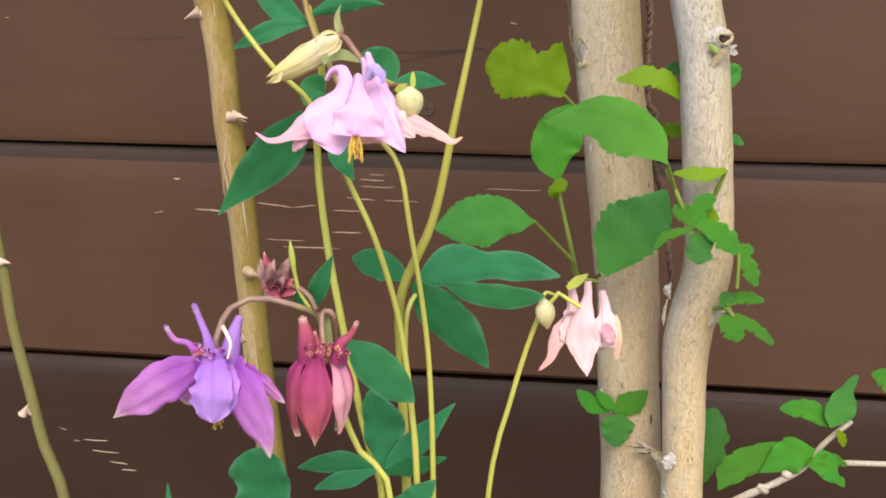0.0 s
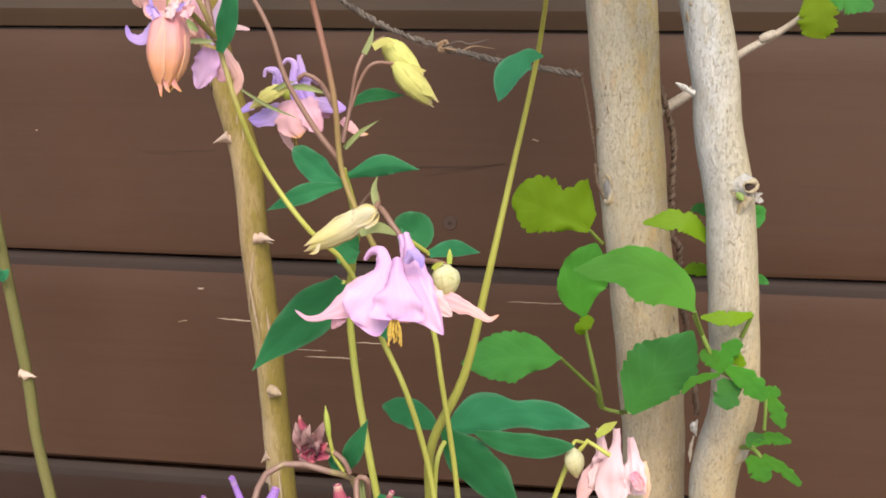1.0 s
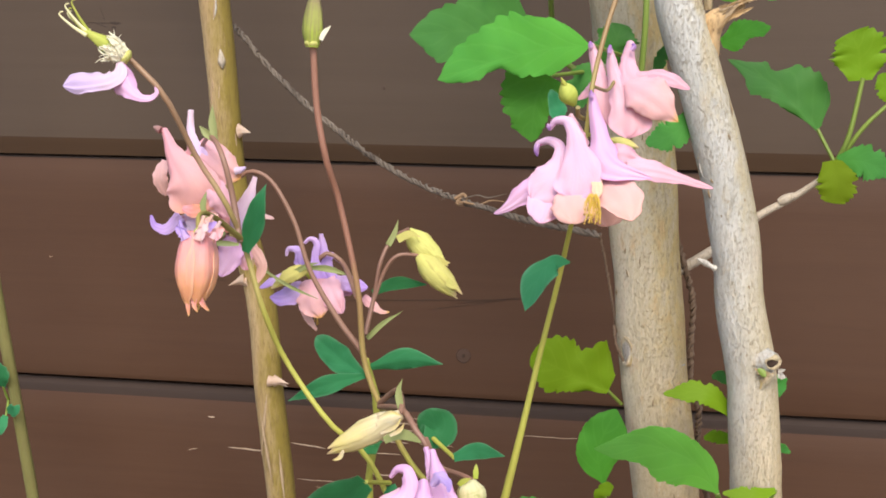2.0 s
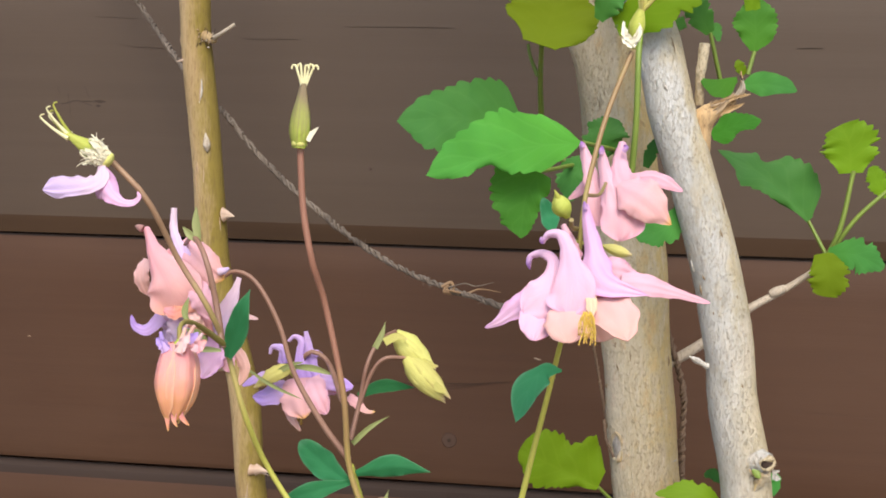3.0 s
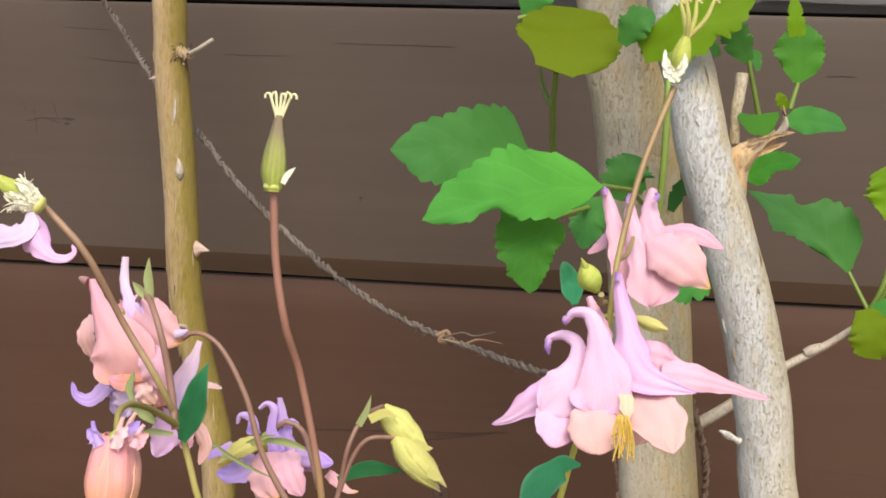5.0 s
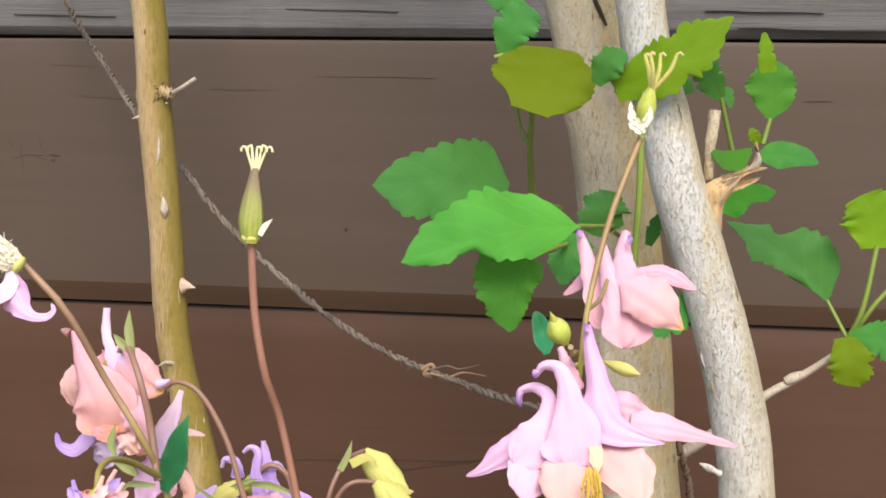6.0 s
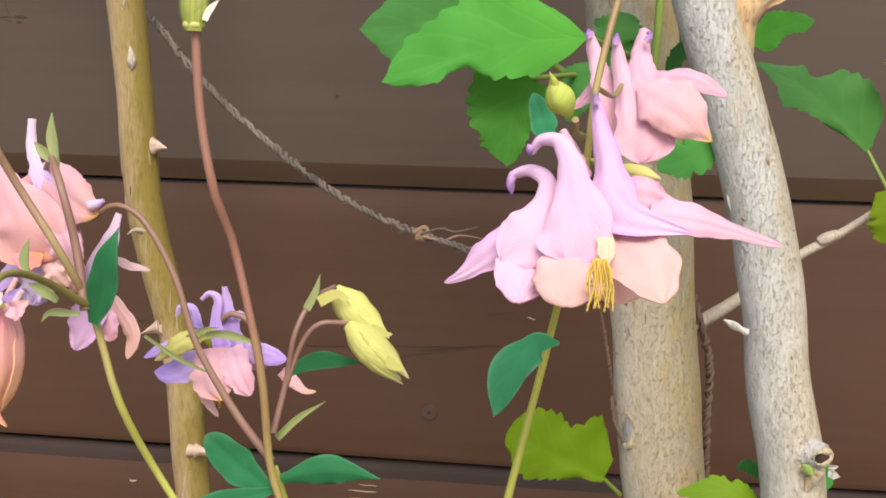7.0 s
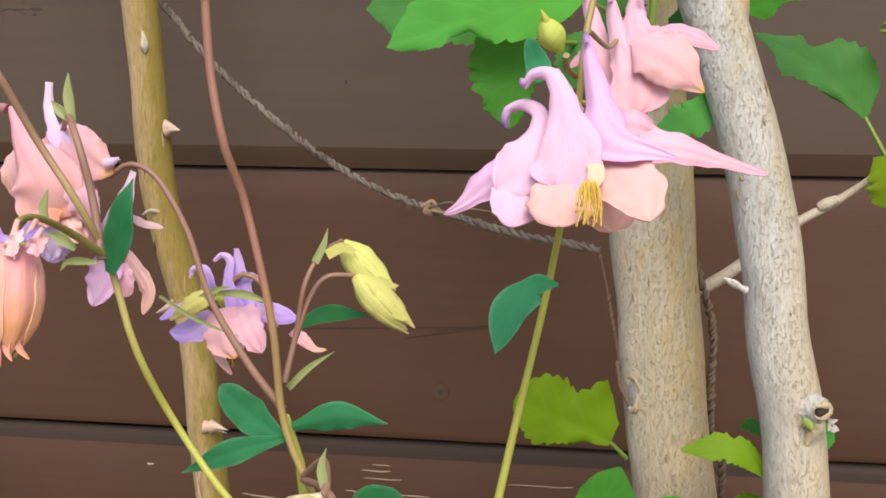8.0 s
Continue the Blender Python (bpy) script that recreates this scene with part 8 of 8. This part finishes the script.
def rope(name, pts, r, label, base, material=None, strands=3, turns=40, sides=7, n=150, fuzz=0, lay=0.55):
    """Twisted strands along a line, each a part of its own."""
    tw = thing(name, base, label, "twine", "garden twine")
    C = spline(pts, n)
    for s in range(strands):
        pp, side = [], None
        for i, c in enumerate(C):
            t = (C[min(i + 1, n)] - C[max(i - 1, 0)]).normalized()
            side = t.orthogonal().normalized() if side is None else (side - t * side.dot(t)).normalized()
            g = 2 * math.pi * (turns * i / n + s / strands)
            wob = noise.noise(c * 260 + Vector((s, 0, 0)))
            g += wob * 2.4
            pp.append(c + (side * math.cos(g) + t.cross(side) * math.sin(g)) * r * (lay + 0.6 * lay * noise.noise(c * 140 + Vector((0, s * 3, 0)))))
        bm = bmesh.new()
        tube(pp, tuple(r * (0.52 + 0.40 * noise.noise(Vector((k * 1.7, s * 9.0, 0)))) for k in range(60)), sides, n, 0.35, s * 5.0, bm, grain=900)
        part("strand", bm, material or M_TWINE, tw)
    rn = random.Random(len(name) + n)
    for k in range(fuzz):
        c = C[rn.randrange(2, n - 2)]
        o_ = Vector((rn.uniform(-1, 1), rn.uniform(-1, 0.2), rn.uniform(-1, 1))).normalized() * r * rn.uniform(1.3, 2.6)
        part("loose_fibre", tube([c, c + o_ * 0.6, c + o_ + Vector((rn.uniform(-1, 1) * r, 0, 0))], (r * 0.10, r * 0.05), 4, 4), material or M_TWINE, tw)
    return tw


tw1 = rope("twine", [(-0.2, 0.63, 1.31), (-0.181, 0.625, 1.278), (-0.1639, 0.62, 1.2557), (-0.142, 0.6, 1.2349), (-0.1197, 0.58, 1.2143), (-0.1044, 0.575, 1.2025), (-0.0893, 0.565, 1.1883), (-0.0698, 0.555, 1.1722), (-0.0519, 0.548, 1.1592), (-0.0291, 0.54, 1.1443), (-0.0069, 0.53, 1.134), (0.0157, 0.518, 1.1274), (0.0297, 0.51, 1.1247), (0.0467, 0.5, 1.1215), (0.079, 0.488, 1.1175)], 0.00145, "grey twisted garden twine slung from wall to shrub", (-0.017, 0.545, 1.136), turns=44, n=900, fuzz=150)
kt = part("knot", tube([(0.014, 0.516, 1.128), (0.018, 0.516, 1.13), (0.019, 0.516, 1.126), (0.015, 0.516, 1.126), (0.017, 0.516, 1.129)], 0.0009, 7, 30, 0.2), M_TWINE_TAN, tw1, "tan knot in the twine")
for k, q in enumerate(([(0.017, 0.515, 1.128), (0.024, 0.515, 1.13), (0.029, 0.515, 1.129), (0.037, 0.515, 1.131)], [(0.018, 0.513, 1.127), (0.025, 0.513, 1.126), (0.031, 0.513, 1.128), (0.04, 0.513, 1.127)], [(0.016, 0.514, 1.127), (0.021, 0.514, 1.126), (0.026, 0.514, 1.124), (0.032, 0.514, 1.125)])):
    part("loose_end", tube(q, (0.0004, 0.00035, 0.0001), 6, 30, 0.6, k), M_TWINE_TAN if k else M_TWINE, kt)
rope("twine", [(0.086, 0.5, 1.182), (0.11, 0.5, 1.117), (0.114, 0.498, 1.105), (0.118, 0.498, 1.089), (0.118, 0.498, 1.071), (0.119, 0.498, 1.05), (0.122, 0.49, 1.046), (0.122, 0.488, 1.028), (0.126, 0.488, 1.013), (0.13, 0.482, 0.99), (0.132, 0.482, 0.976)], 0.0013, "brown frayed twine hanging between the two stems", (0.118, 0.498, 1.089), M_TWINE_BROWN, 3, 40, n=640, fuzz=90)
rope("twine", [(0.079, 0.482, 1.118), (0.083, 0.482, 1.1), (0.087, 0.482, 1.079), (0.086, 0.476, 1.082), (0.087, 0.474, 1.075), (0.09, 0.474, 1.068)], 0.0007, "thin twine tied down the side of the stem", (0.083, 0.482, 1.1), M_TWINE_BROWN, 2, 24, n=420, lay=0.4)

# ---------------------------------------------------------------- marks on the planks
marks = [o for o in wall.children if o.name.startswith("plank")]


def plank_at(z):
    best = None
    for o in marks:
        zs = [c[2] for c in o.bound_box]
        if min(zs) <= z <= max(zs):
            best = o
    return best or marks[0]


def sliver(name, a, b, w, material, lift=0.0004, proud=0.0):
    """A thin mark on a plank from a to b (x, z), w high in its middle."""
    bm = bmesh.new()
    n_ = 10
    up, lo = [], []
    sd_ = (a[0] * 91 + a[1] * 37) % 7
    for i in range(n_ + 1):
        s = i / n_
        x, z = a[0] + (b[0] - a[0]) * s, a[1] + (b[1] - a[1]) * s + 0.0005 * noise.noise(Vector((s * 4, sd_, 0)))
        h = w * (math.sin(math.pi * s) ** 0.5 * 0.8 + 0.06) * (0.7 + 0.6 * abs(noise.noise(Vector((s * 9, sd_, 3)))))
        up.append((x, z + h / 2))
        lo.append((x, z - h / 2))
    y = WALL_Y - lift - proud
    vs = [[bm.verts.new((x, yy, z)) for x, z in row] for row in (up, lo) for yy in (y, y + 0.002)]
    for i in range(n_):
        bm.faces.new((vs[0][i], vs[0][i + 1], vs[2][i + 1], vs[2][i]))
        bm.faces.new((vs[0][i], vs[1][i], vs[1][i + 1], vs[0][i + 1]))
        bm.faces.new((vs[2][i], vs[2][i + 1], vs[3][i + 1], vs[3][i]))
    bmesh.ops.recalc_face_normals(bm, faces=bm.faces)
    part(name, bm, material, plank_at(a[1]))


def crack(a, b, w):
    sliver("crack", a, b, w * 0.075, M_CRACK, 0.0002, 0.003 if 1.135 < a[1] < 1.271 else 0.003 if a[1] >= 1.271 else 0.0)


def scratch(a, b, w):
    sliver("scratch", a, b, w * 0.6, M_SCRATCH)


crack((-0.073, 1.054), (0.034, 1.059), 0.0022)
crack((-0.017, 1.051), (0.024, 1.058), 0.0014)
crack((-0.184, 1.062), (-0.14, 1.063), 0.0008)
crack((-0.254, 1.067), (-0.219, 1.069), 0.0008)
crack((0.184, 1.052), (0.229, 1.05), 0.0012)
crack((0.198, 1.073), (0.246, 1.075), 0.0007)
crack((0.194, 0.955), (0.201, 0.955), 0.0008)
crack((0.238, 0.95), (0.258, 0.951), 0.0006)
crack((-0.263, 1.067), (-0.225, 1.067), 0.0013)
crack((-0.184, 1.061), (-0.16, 1.061), 0.0010)
crack((-0.004, 1.055), (0.033, 1.06), 0.0012)
crack((0.027, 1.074), (0.042, 1.076), 0.0006)
crack((-0.062, 1.253), (-0.001, 1.253), 0.0016)
crack((-0.193, 1.242), (-0.159, 1.24), 0.0018)
crack((-0.119, 1.246), (-0.086, 1.246), 0.0012)
crack((-0.206, 1.258), (-0.181, 1.257), 0.0012)
crack((0.179, 1.244), (0.192, 1.244), 0.0008)
crack((0.13, 1.287), (0.186, 1.286), 0.0016)
crack((0.146, 1.279), (0.215, 1.277), 0.0020)
crack((-0.079, 1.287), (-0.021, 1.286), 0.0018)
crack((-0.226, 1.284), (-0.17, 1.283), 0.0016)
scratch((-0.14, 0.962), (-0.113, 0.961), 0.0018)
scratch((-0.101, 0.967), (-0.08, 0.965), 0.0016)
scratch((-0.079, 0.965), (-0.065, 0.967), 0.0010)
scratch((-0.165, 0.959), (-0.159, 0.96), 0.0008)
scratch((-0.086, 0.941), (-0.052, 0.941), 0.0014)
scratch((-0.055, 0.951), (-0.038, 0.951), 0.0012)
scratch((-0.055, 0.964), (-0.035, 0.964), 0.0010)
scratch((-0.038, 0.979), (-0.018, 0.979), 0.0008)
scratch((-0.024, 0.971), (-0.004, 0.971), 0.0010)
scratch((-0.097, 0.945), (-0.072, 0.945), 0.0008)
scratch((-0.033, 0.986), (-0.024, 0.986), 0.0006)
scratch((0.035, 0.98), (0.067, 0.98), 0.0008)
scratch((-0.221, 0.808), (-0.205, 0.808), 0.0014)
scratch((-0.216, 0.801), (-0.198, 0.8), 0.0014)
scratch((-0.205, 0.794), (-0.193, 0.793), 0.0014)
scratch((-0.197, 0.789), (-0.187, 0.789), 0.0012)
scratch((-0.237, 0.815), (-0.232, 0.814), 0.0008)
scratch((-0.228, 0.807), (-0.224, 0.807), 0.0008)
scratch((0.047, 1.074), (0.051, 1.073), 0.0014)
scratch((-0.152, 0.98), (-0.148, 0.98), 0.0020)
scratch((-0.25, 1.073), (-0.248, 1.073), 0.0012)
scratch((-0.004, 0.923), (-0.0, 0.923), 0.0008)
scratch((-0.047, 0.972), (-0.03, 0.971), 0.0012)
scratch((-0.039, 0.983), (-0.024, 0.983), 0.0012)


def nail(a, r=0.0034, proud=0.0):
    p_ = Vector((a[0], WALL_Y - proud, a[1]))
    o_ = part("nail", lathe(p_ + Vector((0, 0.001, 0)), p_ + Vector((0, -0.0005, 0)), (r, r * 0.99, r * 0.9), 16, 3), M_NAIL, plank_at(a[1]), "painted-over nail head")
    for f_ in o_.data.polygons:
        f_.use_smooth = False
    part("nail_dimple", lathe(p_ + Vector((0, -0.0003, 0)), p_ + Vector((0, -0.0007, 0)), (r * 0.3, r * 0.2), 10, 2), M_CRACK, o_)


nail((0.001, 1.025), 0.0044)
nail((-0.046, 1.176), 0.0010, 0.003)
# scratched cross and smudge on the grey board
for a_, b_, w_ in (((-0.2272, 1.2082), (-0.2174, 1.2106), 0.0007), ((-0.2194, 1.2105), (-0.2061, 1.2101), 0.0006), ((-0.2223, 1.2152), (-0.2215, 1.2083), 0.0007), ((-0.2214, 1.2099), (-0.2206, 1.2014), 0.001), ((-0.2067, 1.2104), (-0.1994, 1.2102), 0.0022), ((-0.2055, 1.2076), (-0.2025, 1.2079), 0.002), ((-0.2123, 1.2197), (-0.2091, 1.211), 0.0005), ((-0.2141, 1.2097), (-0.2074, 1.2079), 0.0006), ((-0.2287, 1.2186), (-0.2267, 1.2139), 0.0006)):
    sliver("smudge", a_, b_, w_, M_SMUDGE, 0.0002, 0.003)
